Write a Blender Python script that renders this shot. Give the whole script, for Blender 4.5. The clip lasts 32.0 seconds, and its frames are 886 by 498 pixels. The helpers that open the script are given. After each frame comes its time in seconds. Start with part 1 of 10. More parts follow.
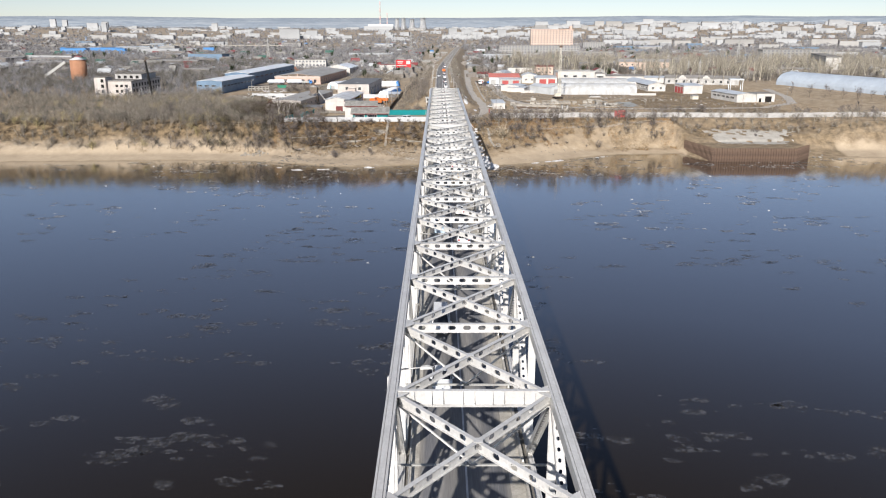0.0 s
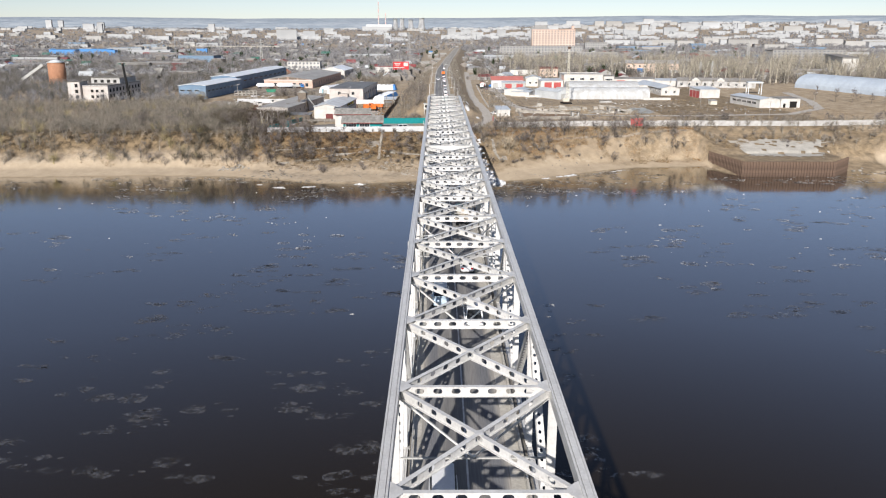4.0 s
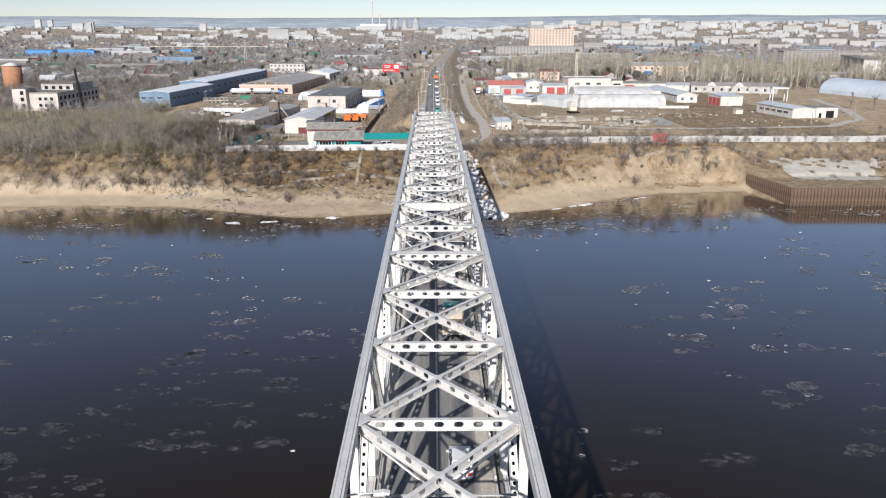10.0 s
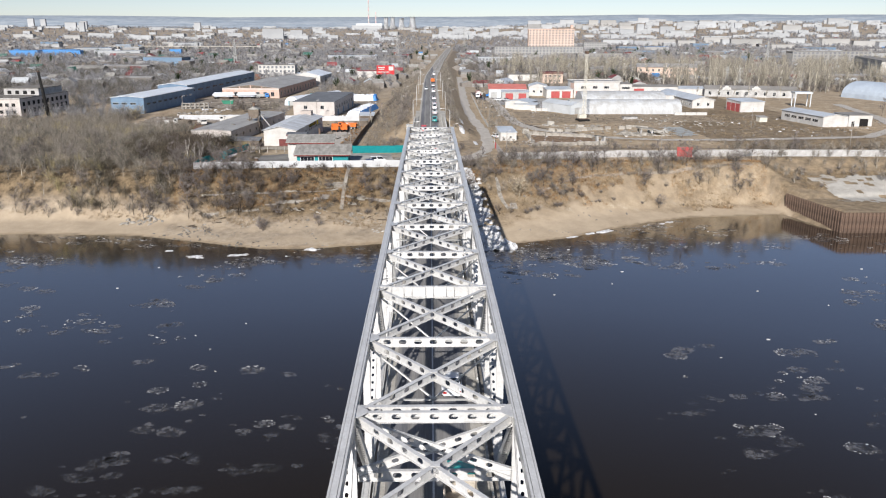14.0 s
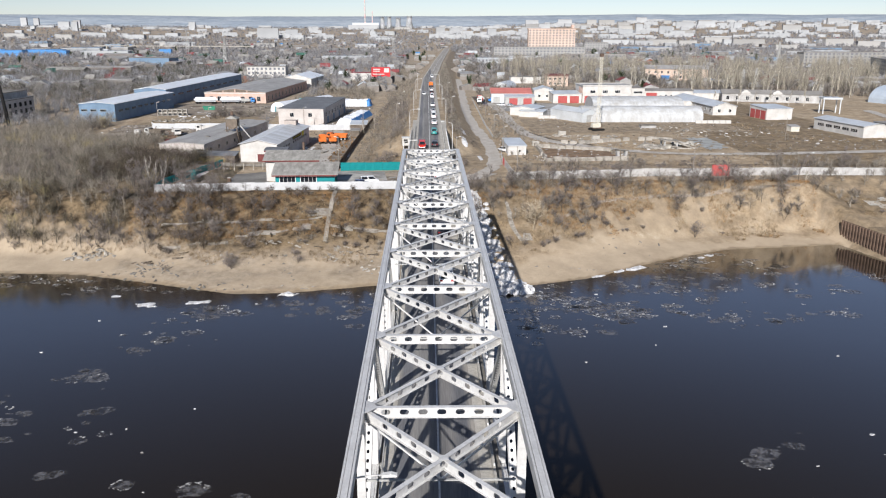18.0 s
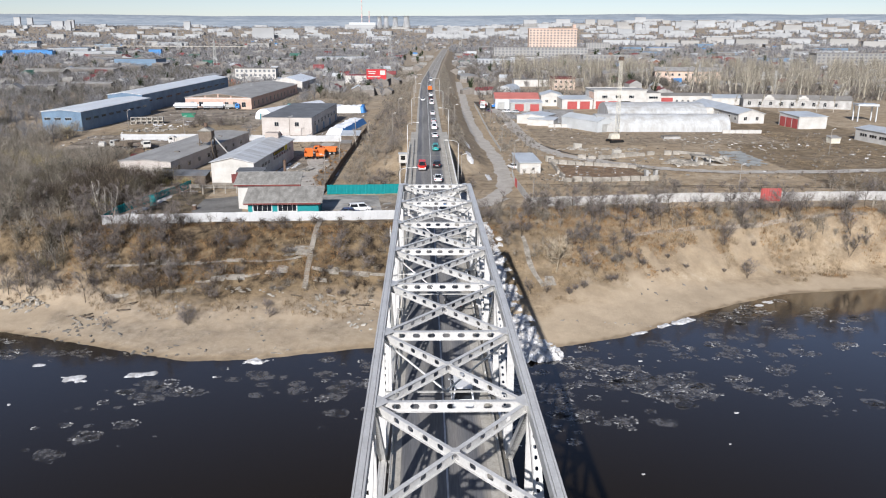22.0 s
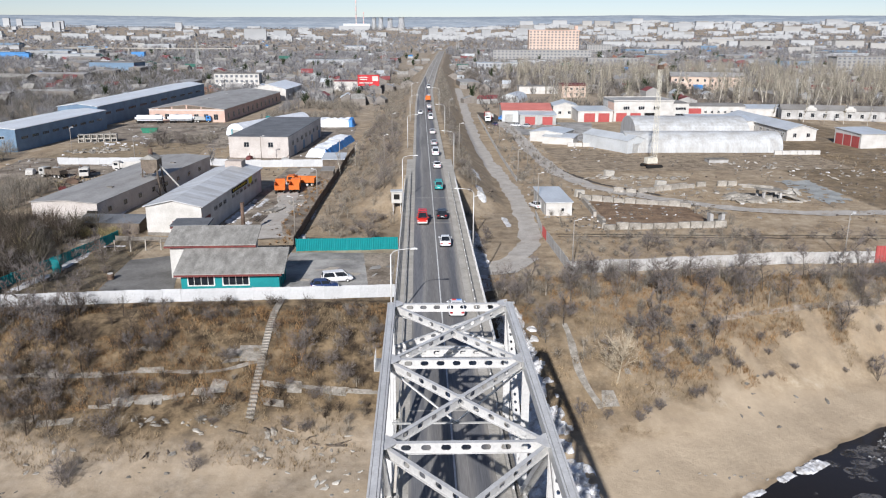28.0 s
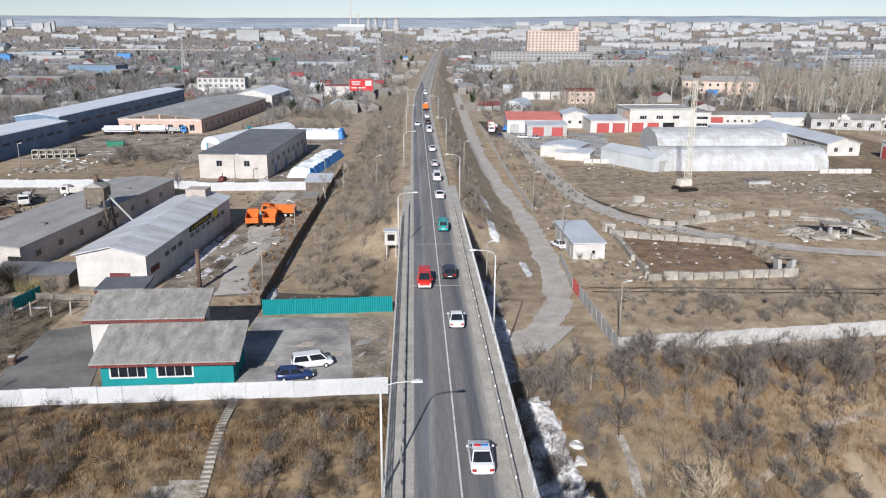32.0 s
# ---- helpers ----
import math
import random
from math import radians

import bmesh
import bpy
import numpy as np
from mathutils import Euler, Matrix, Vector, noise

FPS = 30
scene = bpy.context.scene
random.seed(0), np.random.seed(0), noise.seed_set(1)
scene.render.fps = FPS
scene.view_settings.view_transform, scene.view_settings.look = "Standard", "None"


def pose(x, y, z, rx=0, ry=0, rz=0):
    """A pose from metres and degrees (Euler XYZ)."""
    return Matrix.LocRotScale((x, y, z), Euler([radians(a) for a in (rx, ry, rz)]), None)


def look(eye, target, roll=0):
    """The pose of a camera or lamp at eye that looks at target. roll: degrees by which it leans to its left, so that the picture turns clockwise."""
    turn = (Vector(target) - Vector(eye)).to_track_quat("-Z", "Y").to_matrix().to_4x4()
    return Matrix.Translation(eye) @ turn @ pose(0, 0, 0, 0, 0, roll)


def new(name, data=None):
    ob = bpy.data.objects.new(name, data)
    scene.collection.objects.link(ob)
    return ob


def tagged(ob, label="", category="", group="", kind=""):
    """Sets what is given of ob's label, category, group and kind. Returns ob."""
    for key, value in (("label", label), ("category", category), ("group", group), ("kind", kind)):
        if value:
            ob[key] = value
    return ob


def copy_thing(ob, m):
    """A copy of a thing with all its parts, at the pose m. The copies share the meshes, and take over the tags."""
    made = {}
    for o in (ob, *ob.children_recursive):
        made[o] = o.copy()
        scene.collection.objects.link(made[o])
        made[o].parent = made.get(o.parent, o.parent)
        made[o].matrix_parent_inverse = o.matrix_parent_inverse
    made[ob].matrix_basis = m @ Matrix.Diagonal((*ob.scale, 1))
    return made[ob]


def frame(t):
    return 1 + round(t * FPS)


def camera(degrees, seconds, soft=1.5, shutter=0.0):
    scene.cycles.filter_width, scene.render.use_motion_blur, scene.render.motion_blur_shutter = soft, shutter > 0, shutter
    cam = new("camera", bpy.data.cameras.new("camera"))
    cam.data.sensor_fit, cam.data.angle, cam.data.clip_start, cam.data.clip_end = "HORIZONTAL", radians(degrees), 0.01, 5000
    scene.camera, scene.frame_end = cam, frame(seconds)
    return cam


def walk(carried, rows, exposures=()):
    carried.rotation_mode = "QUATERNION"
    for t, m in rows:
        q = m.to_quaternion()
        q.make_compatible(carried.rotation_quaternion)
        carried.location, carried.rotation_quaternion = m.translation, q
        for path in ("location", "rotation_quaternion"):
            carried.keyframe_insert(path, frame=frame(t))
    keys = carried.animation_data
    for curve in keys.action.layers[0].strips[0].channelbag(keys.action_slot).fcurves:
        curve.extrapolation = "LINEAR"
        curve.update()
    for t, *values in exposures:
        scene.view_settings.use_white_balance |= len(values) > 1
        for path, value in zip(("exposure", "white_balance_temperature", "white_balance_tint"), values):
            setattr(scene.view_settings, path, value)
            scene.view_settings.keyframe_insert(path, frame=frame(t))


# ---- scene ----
cam = camera(58.5, 32.0, 1.15)
PATH = [  # seconds, eye, target, roll
    (0.0, (-1.16, 1.12, 44.61), (-1.041, 20.387, 39.245), 0.18),
    (1.0, (-1.28, 9.22, 44.63), (-1.161, 28.491, 39.263), 0.15),
    (2.0, (-1.22, 17.27, 44.63), (-1.107, 36.540, 39.273), 0.12),
    (3.0, (-1.27, 25.27, 44.64), (-1.148, 44.535, 39.282), 0.10),
    (4.0, (-1.27, 33.24, 44.65), (-1.131, 52.510, 39.290), 0.09),
    (5.0, (-1.20, 41.20, 44.66), (-1.056, 60.469, 39.304), 0.08),
    (6.0, (-1.02, 49.13, 44.70), (-0.856, 68.399, 39.345), 0.07),
    (7.0, (-0.61, 57.06, 44.76), (-0.416, 76.326, 39.405), 0.07),
    (8.0, (-0.11, 64.98, 44.82), (0.095, 84.251, 39.462), 0.07),
    (9.0, (0.27, 72.91, 44.88), (0.503, 92.171, 39.510), 0.08),
    (10.0, (0.57, 80.83, 44.93), (0.825, 100.094, 39.558), 0.08),
    (11.0, (0.73, 88.73, 44.98), (0.997, 107.998, 39.608), 0.09),
    (12.0, (0.76, 96.64, 45.04), (1.054, 115.902, 39.660), 0.10),
    (13.0, (0.72, 104.59, 45.10), (1.032, 123.849, 39.714), 0.11),
    (14.0, (0.65, 112.58, 45.15), (0.986, 131.843, 39.765), 0.12),
    (15.0, (0.54, 120.60, 45.20), (0.896, 139.859, 39.809), 0.14),
    (16.0, (0.39, 128.64, 45.24), (0.771, 147.900, 39.850), 0.15),
    (17.0, (0.23, 136.69, 45.28), (0.624, 155.945, 39.886), 0.16),
    (18.0, (0.05, 144.74, 45.31), (0.465, 163.991, 39.916), 0.17),
    (19.0, (-0.13, 152.77, 45.34), (0.295, 172.026, 39.943), 0.18),
    (20.0, (-0.32, 160.82, 45.35), (0.122, 180.072, 39.961), 0.19),
    (21.0, (-0.51, 168.86, 45.37), (-0.049, 188.117, 39.978), 0.20),
    (22.0, (-0.70, 176.91, 45.40), (-0.215, 196.162, 39.999), 0.20),
    (23.0, (-0.87, 184.97, 45.42), (-0.369, 204.219, 40.024), 0.21),
    (24.0, (-1.02, 193.03, 45.45), (-0.506, 212.284, 40.055), 0.21),
    (25.0, (-1.17, 201.08, 45.49), (-0.630, 220.332, 40.094), 0.22),
    (26.0, (-1.30, 209.11, 45.53), (-0.741, 228.363, 40.139), 0.22),
    (27.0, (-1.44, 217.11, 45.57), (-0.849, 236.361, 40.196), 0.22),
    (28.0, (-1.58, 225.09, 45.63), (-0.975, 244.342, 40.258), 0.22),
    (29.0, (-1.77, 233.05, 45.70), (-1.138, 252.304, 40.328), 0.23),
    (30.0, (-2.02, 240.98, 45.78), (-1.355, 260.238, 40.409), 0.23),
    (31.0, (-2.14, 248.91, 45.86), (-1.446, 268.163, 40.501), 0.23),
    (32.0, (-2.27, 256.83, 45.96), (-1.542, 276.086, 40.603), 0.23),
]
walk(cam, [(t, look(eye, target, roll)) for t, eye, target, roll in PATH], [(0.0, 0.47, 6560, 11.5), (32.0, 0.33, 6200, 12)])

# ---- world, sun, exposure ----
SUN_FROM = Vector((-0.47, -1.88, 1.0)).normalized()
world = bpy.data.worlds.new("sky")
scene.world = world
world.use_nodes = True
wn = world.node_tree
sky = wn.nodes.new("ShaderNodeTexSky")
sky.sky_type = "NISHITA"
sky.sun_disc = False
sky.sun_elevation = math.asin(SUN_FROM.z)
sky.sun_rotation = math.atan2(SUN_FROM.x, SUN_FROM.y)
sky.altitude = 2000
sky.air_density, sky.dust_density, sky.ozone_density = 1.0, 0.3, 2.0
tint = wn.nodes.new("ShaderNodeVectorMath")
tint.operation = "MULTIPLY"
tint.inputs[1].default_value = (0.888, 0.903, 0.985)
pale = wn.nodes.new("ShaderNodeHueSaturation")
pale.inputs["Saturation"].default_value = 0.80
wn.links.new(sky.outputs[0], pale.inputs["Color"])
wn.links.new(pale.outputs[0], tint.inputs[0])
wn.links.new(tint.outputs[0], wn.nodes["Background"].inputs[0])
wn.nodes["Background"].inputs[1].default_value = 0.070
sun = new("sun", bpy.data.lights.new("sun", "SUN"))
sun.data.energy, sun.data.angle, sun.data.color = 5.0, radians(0.6), (1.0, 0.96, 0.90)
sun.matrix_world = look((-200, -700, 400), Vector((-200, -700, 400)) - SUN_FROM)

# ---- helpers for meshes and materials ----
def mat(name, c1, c2=None, scale=0.5, fine=6.0, rough=0.85, metal=0.0, bump=0.15, grain=0.25, rand=0.0, spec=0.3, stretch=(1, 1, 1)):
    """A surface of two tones: large patches, fine grain, relief; rand varies its brightness from piece to piece."""
    m = bpy.data.materials.new(name)
    m.use_nodes = True
    nt = m.node_tree
    N, L = nt.nodes, nt.links
    b = N["Principled BSDF"]
    c2 = c2 or tuple(v * 0.7 for v in c1)
    tc = N.new("ShaderNodeTexCoord")
    mp = N.new("ShaderNodeMapping")
    mp.inputs["Scale"].default_value = stretch
    L.new(tc.outputs["Object"], mp.inputs[0])
    big, small = N.new("ShaderNodeTexNoise"), N.new("ShaderNodeTexNoise")
    for nd, s, d in ((big, scale, 6), (small, fine, 4)):
        nd.inputs["Scale"].default_value, nd.inputs["Detail"].default_value = s, d
        nd.inputs["Roughness"].default_value = 0.62
        L.new(mp.outputs[0], nd.inputs["Vector"])
    ramp = N.new("ShaderNodeValToRGB")
    ramp.color_ramp.elements[0].position, ramp.color_ramp.elements[1].position = 0.36, 0.64
    ramp.color_ramp.elements[0].color, ramp.color_ramp.elements[1].color = (*c2, 1), (*c1, 1)
    L.new(big.outputs[0], ramp.inputs[0])
    mr = N.new("ShaderNodeMapRange")
    mr.inputs[3].default_value, mr.inputs[4].default_value = 1 - grain, 1 + grain
    mr.inputs[1].default_value, mr.inputs[2].default_value = 0.3, 0.7
    L.new(small.outputs[0], mr.inputs[0])
    val = mr.outputs[0]
    if rand:
        oi, r2, mu = N.new("ShaderNodeObjectInfo"), N.new("ShaderNodeMapRange"), N.new("ShaderNodeMath")
        r2.inputs[3].default_value, r2.inputs[4].default_value = 1 - rand, 1 + rand
        mu.operation = "MULTIPLY"
        L.new(oi.outputs["Random"], r2.inputs[0])
        L.new(r2.outputs[0], mu.inputs[0])
        L.new(val, mu.inputs[1])
        val = mu.outputs[0]
    mx = N.new("ShaderNodeVectorMath")
    mx.operation = "SCALE"
    L.new(ramp.outputs[0], mx.inputs[0])
    L.new(val, mx.inputs["Scale"])
    L.new(mx.outputs[0], b.inputs["Base Color"])
    b.inputs["Roughness"].default_value, b.inputs["Metallic"].default_value = rough, metal
    b.inputs["Specular IOR Level"].default_value = spec
    if bump:
        bp = N.new("ShaderNodeBump")
        bp.inputs["Strength"].default_value, bp.inputs["Distance"].default_value = bump, 0.1
        L.new(small.outputs[0], bp.inputs["Height"])
        L.new(bp.outputs[0], b.inputs["Normal"])
    return m


M_STEEL = mat("pale grey bridge paint", (0.60, 0.594, 0.577), (0.49, 0.483, 0.467), 0.35, 5, 0.42, bump=0.05, grain=0.12, rand=0.06, spec=0.5)


def rust_specks(m, amount=0.36):
    """Small rust stains and runs breaking through the paint."""
    N, L = m.node_tree.nodes, m.node_tree.links
    b = N["Principled BSDF"]
    src = b.inputs["Base Color"].links[0].from_socket
    tc, nz, mr, mx = [N.new("ShaderNode" + k) for k in ("TexCoord", "TexNoise", "MapRange", "Mix")]
    nz.inputs["Scale"].default_value, nz.inputs["Detail"].default_value, nz.inputs["Roughness"].default_value = 2.3, 7, 0.75
    L.new(tc.outputs["Object"], nz.inputs["Vector"])
    mr.inputs[1].default_value, mr.inputs[2].default_value, mr.inputs[3].default_value, mr.inputs[4].default_value = 0.60, 0.72, 0.0, amount
    L.new(nz.outputs[0], mr.inputs[0])
    mx.data_type = "RGBA"
    mx.inputs[7].default_value = (0.20, 0.125, 0.08, 1)
    L.new(mr.outputs[0], mx.inputs[0])
    L.new(src, mx.inputs[6])
    L.new(mx.outputs[2], b.inputs["Base Color"])
    b.inputs["Coat Weight"].default_value, b.inputs["Coat Roughness"].default_value = 0.5, 0.3


rust_specks(M_STEEL)
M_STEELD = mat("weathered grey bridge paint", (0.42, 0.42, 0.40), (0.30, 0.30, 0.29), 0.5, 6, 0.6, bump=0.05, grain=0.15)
M_ASPH = mat("worn asphalt", (0.225, 0.22, 0.213), (0.15, 0.147, 0.145), 0.25, 4, 0.9, bump=0.15, grain=0.15, stretch=(2.5, 0.12, 1))


def tyre_bands(m):
    """Polished wheel tracks, a paler crown in each lane and dusty edges along the road."""
    N, L = m.node_tree.nodes, m.node_tree.links
    b = N["Principled BSDF"]
    src = b.inputs["Base Color"].links[0].from_socket
    tc, sx, nz, ad, mr, rp, mu = [N.new("ShaderNode" + k) for k in ("TexCoord", "SeparateXYZ", "TexNoise", "Math", "MapRange", "ValToRGB", "VectorMath")]
    mp = N.new("ShaderNodeMapping")
    mp.inputs["Scale"].default_value = (1, 0.06, 1)
    L.new(tc.outputs["Object"], mp.inputs[0])
    nz.inputs["Scale"].default_value, nz.inputs["Detail"].default_value = 0.8, 4
    L.new(mp.outputs[0], nz.inputs["Vector"])
    L.new(tc.outputs["Object"], sx.inputs[0])
    ad.operation = "ADD"
    L.new(sx.outputs[0], ad.inputs[0])
    L.new(nz.outputs[0], ad.inputs[1])
    mr.inputs[1].default_value, mr.inputs[2].default_value = -2.05, 4.25
    L.new(ad.outputs[0], mr.inputs[0])
    L.new(mr.outputs[0], rp.inputs[0])
    el = rp.color_ramp.elements
    el[0].position, el[0].color = 0.0, (1.45, 1.40, 1.30, 1)
    el[1].position, el[1].color = 1.0, (1.55, 1.48, 1.36, 1)
    for p, c in ((0.07, (0.85, 0.88, 0.95)), (0.19, (0.80, 0.83, 0.90)), (0.26, (1.28, 1.26, 1.22)), (0.33, (0.98, 0.98, 0.98)), (0.47, (1.05, 1.03, 1.0)), (0.60, (0.95, 0.95, 0.96)), (0.70, (1.12, 1.10, 1.08)), (0.82, (0.72, 0.75, 0.82)), (0.92, (0.70, 0.73, 0.80))):
        el.new(p).color = (*c, 1)
    mu.operation = "MULTIPLY"
    L.new(src, mu.inputs[0])
    L.new(rp.outputs[0], mu.inputs[1])
    L.new(mu.outputs[0], b.inputs["Base Color"])


tyre_bands(M_ASPH)
M_CONC = mat("dusty concrete", (0.46, 0.435, 0.39), (0.35, 0.33, 0.29), 0.4, 5, 0.9, bump=0.2, grain=0.18)
M_CONCD = mat("old dark concrete", (0.22, 0.205, 0.18), (0.13, 0.12, 0.105), 0.5, 5, 0.95, bump=0.3, grain=0.25)
M_WHITE = mat("white road paint", (0.70, 0.70, 0.68), (0.5, 0.5, 0.48), 1.5, 12, 0.7, bump=0.05, grain=0.12)
M_WALLW = mat("whitewashed wall", (0.57, 0.555, 0.53), (0.44, 0.425, 0.395), 0.3, 4, 0.9, bump=0.15, grain=0.1)
M_FENCEW = mat("white painted fence panel", (0.52, 0.53, 0.54), (0.43, 0.435, 0.44), 0.3, 5, 0.8, bump=0.1, grain=0.08, rand=0.06)
M_TEAL = mat("teal painted sheet", (0.010, 0.235, 0.245), (0.008, 0.19, 0.205), 0.4, 5, 0.6, bump=0.05, grain=0.1)
M_SLATE = mat("grey corrugated cement roof", (0.33, 0.32, 0.295), (0.20, 0.192, 0.175), 0.55, 4, 0.9, bump=0.2, grain=0.22, stretch=(1.5, 0.6, 1))
M_ROOFM = mat("pale blue-grey sheet roof", (0.56, 0.585, 0.60), (0.45, 0.47, 0.475), 0.15, 2.5, 0.32, bump=0.05, grain=0.12, spec=0.7)
M_ROOFD = mat("dark bitumen roof", (0.165, 0.175, 0.19), (0.115, 0.122, 0.132), 0.2, 3, 0.9, bump=0.2, grain=0.2)
M_ROOFG = mat("dusty grey flat roof", (0.26, 0.25, 0.235), (0.19, 0.18, 0.165), 0.15, 3, 0.9, bump=0.15, grain=0.15)
M_BRICKP = mat("pinkish brick", (0.55, 0.40, 0.33), (0.46, 0.32, 0.26), 0.4, 5, 0.9, bump=0.2, grain=0.2)
M_BRICKR = mat("red brown brick", (0.30, 0.13, 0.08), (0.22, 0.09, 0.06), 0.4, 5, 0.9, bump=0.2, grain=0.2)
M_BLUE = mat("faded blue-grey sheet wall", (0.165, 0.25, 0.345), (0.115, 0.175, 0.25), 0.2, 3, 0.6, bump=0.08, grain=0.12)
M_GLASS = mat("dark window glass", (0.02, 0.024, 0.03), (0.012, 0.014, 0.018), 1, 3, 0.12, bump=0, grain=0.1, spec=0.6)
M_DARK = mat("dark opening", (0.015, 0.014, 0.013), (0.01, 0.01, 0.01), 1, 3, 0.9, bump=0)
M_TRIM = mat("maroon painted board", (0.16, 0.045, 0.04), (0.11, 0.03, 0.03), 0.5, 5, 0.7, bump=0.05)
M_RED = mat("red painted metal", (0.50, 0.03, 0.035), (0.38, 0.025, 0.03), 0.5, 5, 0.5, bump=0.03, grain=0.1)
M_SNOW = mat("old snow and ice", (0.76, 0.77, 0.79), (0.36, 0.345, 0.325), 0.9, 6, 0.6, bump=0.6, grain=0.16)
M_RUST = mat("rusty sheet piling", (0.165, 0.112, 0.083), (0.08, 0.054, 0.04), 0.5, 5, 0.9, bump=0.3, grain=0.3)
M_WOOD = mat("grey weathered timber", (0.17, 0.14, 0.11), (0.10, 0.08, 0.065), 0.8, 8, 0.9, bump=0.3, grain=0.3, rand=0.15)


def link_bm(name, bm, material, parent=None, label="", smooth=False):
    me = bpy.data.meshes.new(name)
    bm.normal_update()
    bm.to_mesh(me)
    bm.free()
    for m in (material if isinstance(material, (list, tuple)) else [material]):
        me.materials.append(m)
    if smooth:
        for p in me.polygons:
            p.use_smooth = True
    ob = new(name, me)
    ob.parent = parent
    if label:
        ob["label"] = label
    return ob


def part(name, bm, material, parent, label="", smooth=False):
    return link_bm(name, bm, material, parent, label, smooth)


def same(ob, m, parent=None):
    """Another object on the same mesh."""
    o = new(ob.name.split(".")[0], ob.data)
    o.parent = parent or ob.parent
    o.matrix_local = m
    if "label" in ob:
        o["label"] = ob["label"]
    return o


def thing(name, label, category, at=(0, 0, 0), rz=0.0, group="", kind=""):
    e = new(name)
    e.matrix_world = pose(*at, 0, 0, rz)
    return tagged(e, label, category, group, kind)


def box(bm, x0, x1, y0, y1, z0, z1, m=None, mi=0):
    v = [bm.verts.new((m @ Vector(c)) if m else c) for c in ((x0, y0, z0), (x1, y0, z0), (x1, y1, z0), (x0, y1, z0), (x0, y0, z1), (x1, y0, z1), (x1, y1, z1), (x0, y1, z1))]
    for f in ((3, 2, 1, 0), (4, 5, 6, 7), (0, 1, 5, 4), (1, 2, 6, 5), (2, 3, 7, 6), (3, 0, 4, 7)):
        bm.faces.new([v[i] for i in f]).material_index = mi
    return v


def bar(bm, p, q, w, h, mi=0, up=(0, 0, 1)):
    """A square bar from p to q, w wide and h high."""
    p, q = Vector(p), Vector(q)
    d = (q - p).normalized()
    s = d.cross(Vector(up))
    if s.length < 1e-4:
        s = d.cross(Vector((0, 1, 0)))
    s = s.normalized() * w / 2
    u = s.cross(d).normalized() * h / 2
    v = [bm.verts.new(a + b + c) for a in (p, q) for b, c in ((-s, -u), (s, -u), (s, u), (-s, u))]
    for f in ((3, 2, 1, 0), (4, 5, 6, 7), (0, 1, 5, 4), (1, 2, 6, 5), (2, 3, 7, 6), (3, 0, 4, 7)):
        bm.faces.new([v[i] for i in f]).material_index = mi


def tube(bm, p, q, r0, r1, n=8, mi=0, cap=True):
    p, q = Vector(p), Vector(q)
    d = (q - p).normalized()
    s = d.cross(Vector((0, 0, 1)))
    s = (s if s.length > 1e-3 else Vector((1, 0, 0))).normalized()
    u = d.cross(s)
    rings = []
    for c, r in ((p, r0), (q, r1)):
        rings.append([bm.verts.new(c + s * math.cos(a) * r + u * math.sin(a) * r) for a in (2 * math.pi * i / n for i in range(n))])
    for i in range(n):
        f = bm.faces.new((rings[0][i], rings[0][(i + 1) % n], rings[1][(i + 1) % n], rings[1][i]))
        f.material_index, f.smooth = mi, True
    if cap:
        bm.faces.new(rings[1]).material_index = mi
        bm.faces.new(rings[0][::-1]).material_index = mi


def prism(bm, profile, y0, y1, mi=0, m=None):
    """A profile of (x, z) points drawn out from y0 to y1."""
    a = [bm.verts.new((m @ Vector((x, y0, z))) if m else (x, y0, z)) for x, z in profile]
    b = [bm.verts.new((m @ Vector((x, y1, z))) if m else (x, y1, z)) for x, z in profile]
    n = len(profile)
    for i in range(n):
        bm.faces.new((a[i], a[(i + 1) % n], b[(i + 1) % n], b[i])).material_index = mi
    bm.faces.new(a[::-1]).material_index = mi
    bm.faces.new(b).material_index = mi
    bmesh.ops.recalc_face_normals(bm, faces=bm.faces[:])

# ---- ground, river, road line ----
WATER, YARD, ROAD, DECK = -5.0, 6.8, 14.7, 0.97
PANEL, PORTAL = 11.0, 284.87
SHORE = ((-2500, 296), (-400, 300), (-170, 302), (-138, 304), (-100, 307), (-73, 305), (-55, 298.5), (-45, 294.5), (-38, 292), (-27, 292.5), (-10, 297), (21, 296.5), (35, 301.6), (47, 310.4), (60, 318), (71, 323), (100, 327), (104, 309), (138, 309), (150, 319), (180, 318), (400, 330), (2500, 345))


def lerp_table(table, v):
    for (a, b), (c, d) in zip(table, table[1:]):
        if v <= c:
            return b + (d - b) * max(0.0, (v - a)) / (c - a)
    return table[-1][1]


def smooth_step(a, b, v):
    t = min(1.0, max(0.0, (v - a) / (b - a)))
    return t * t * (3 - 2 * t)


def road_x(y):
    return lerp_table(((0, 0.6), (560, 0.9), (650, 1.8), (760, 6.0), (905, 11.2), (1080, 19), (1330, 30), (1650, 48), (2000, 70), (6000, 400)), y)


def road_z(y):
    return lerp_table(((0, ROAD), (600, ROAD), (1000, ROAD), (1400, ROAD + 1), (1700, 9.0), (6000, 9.0)), y)


def in_quay(x, y):
    return 103 < x < 147 and y > (334 - (x - 103) * 6 if x < 107.4 else 307.6 if x < 136.5 else 307.6 + (x - 136.5) * 1.1) and y < 340


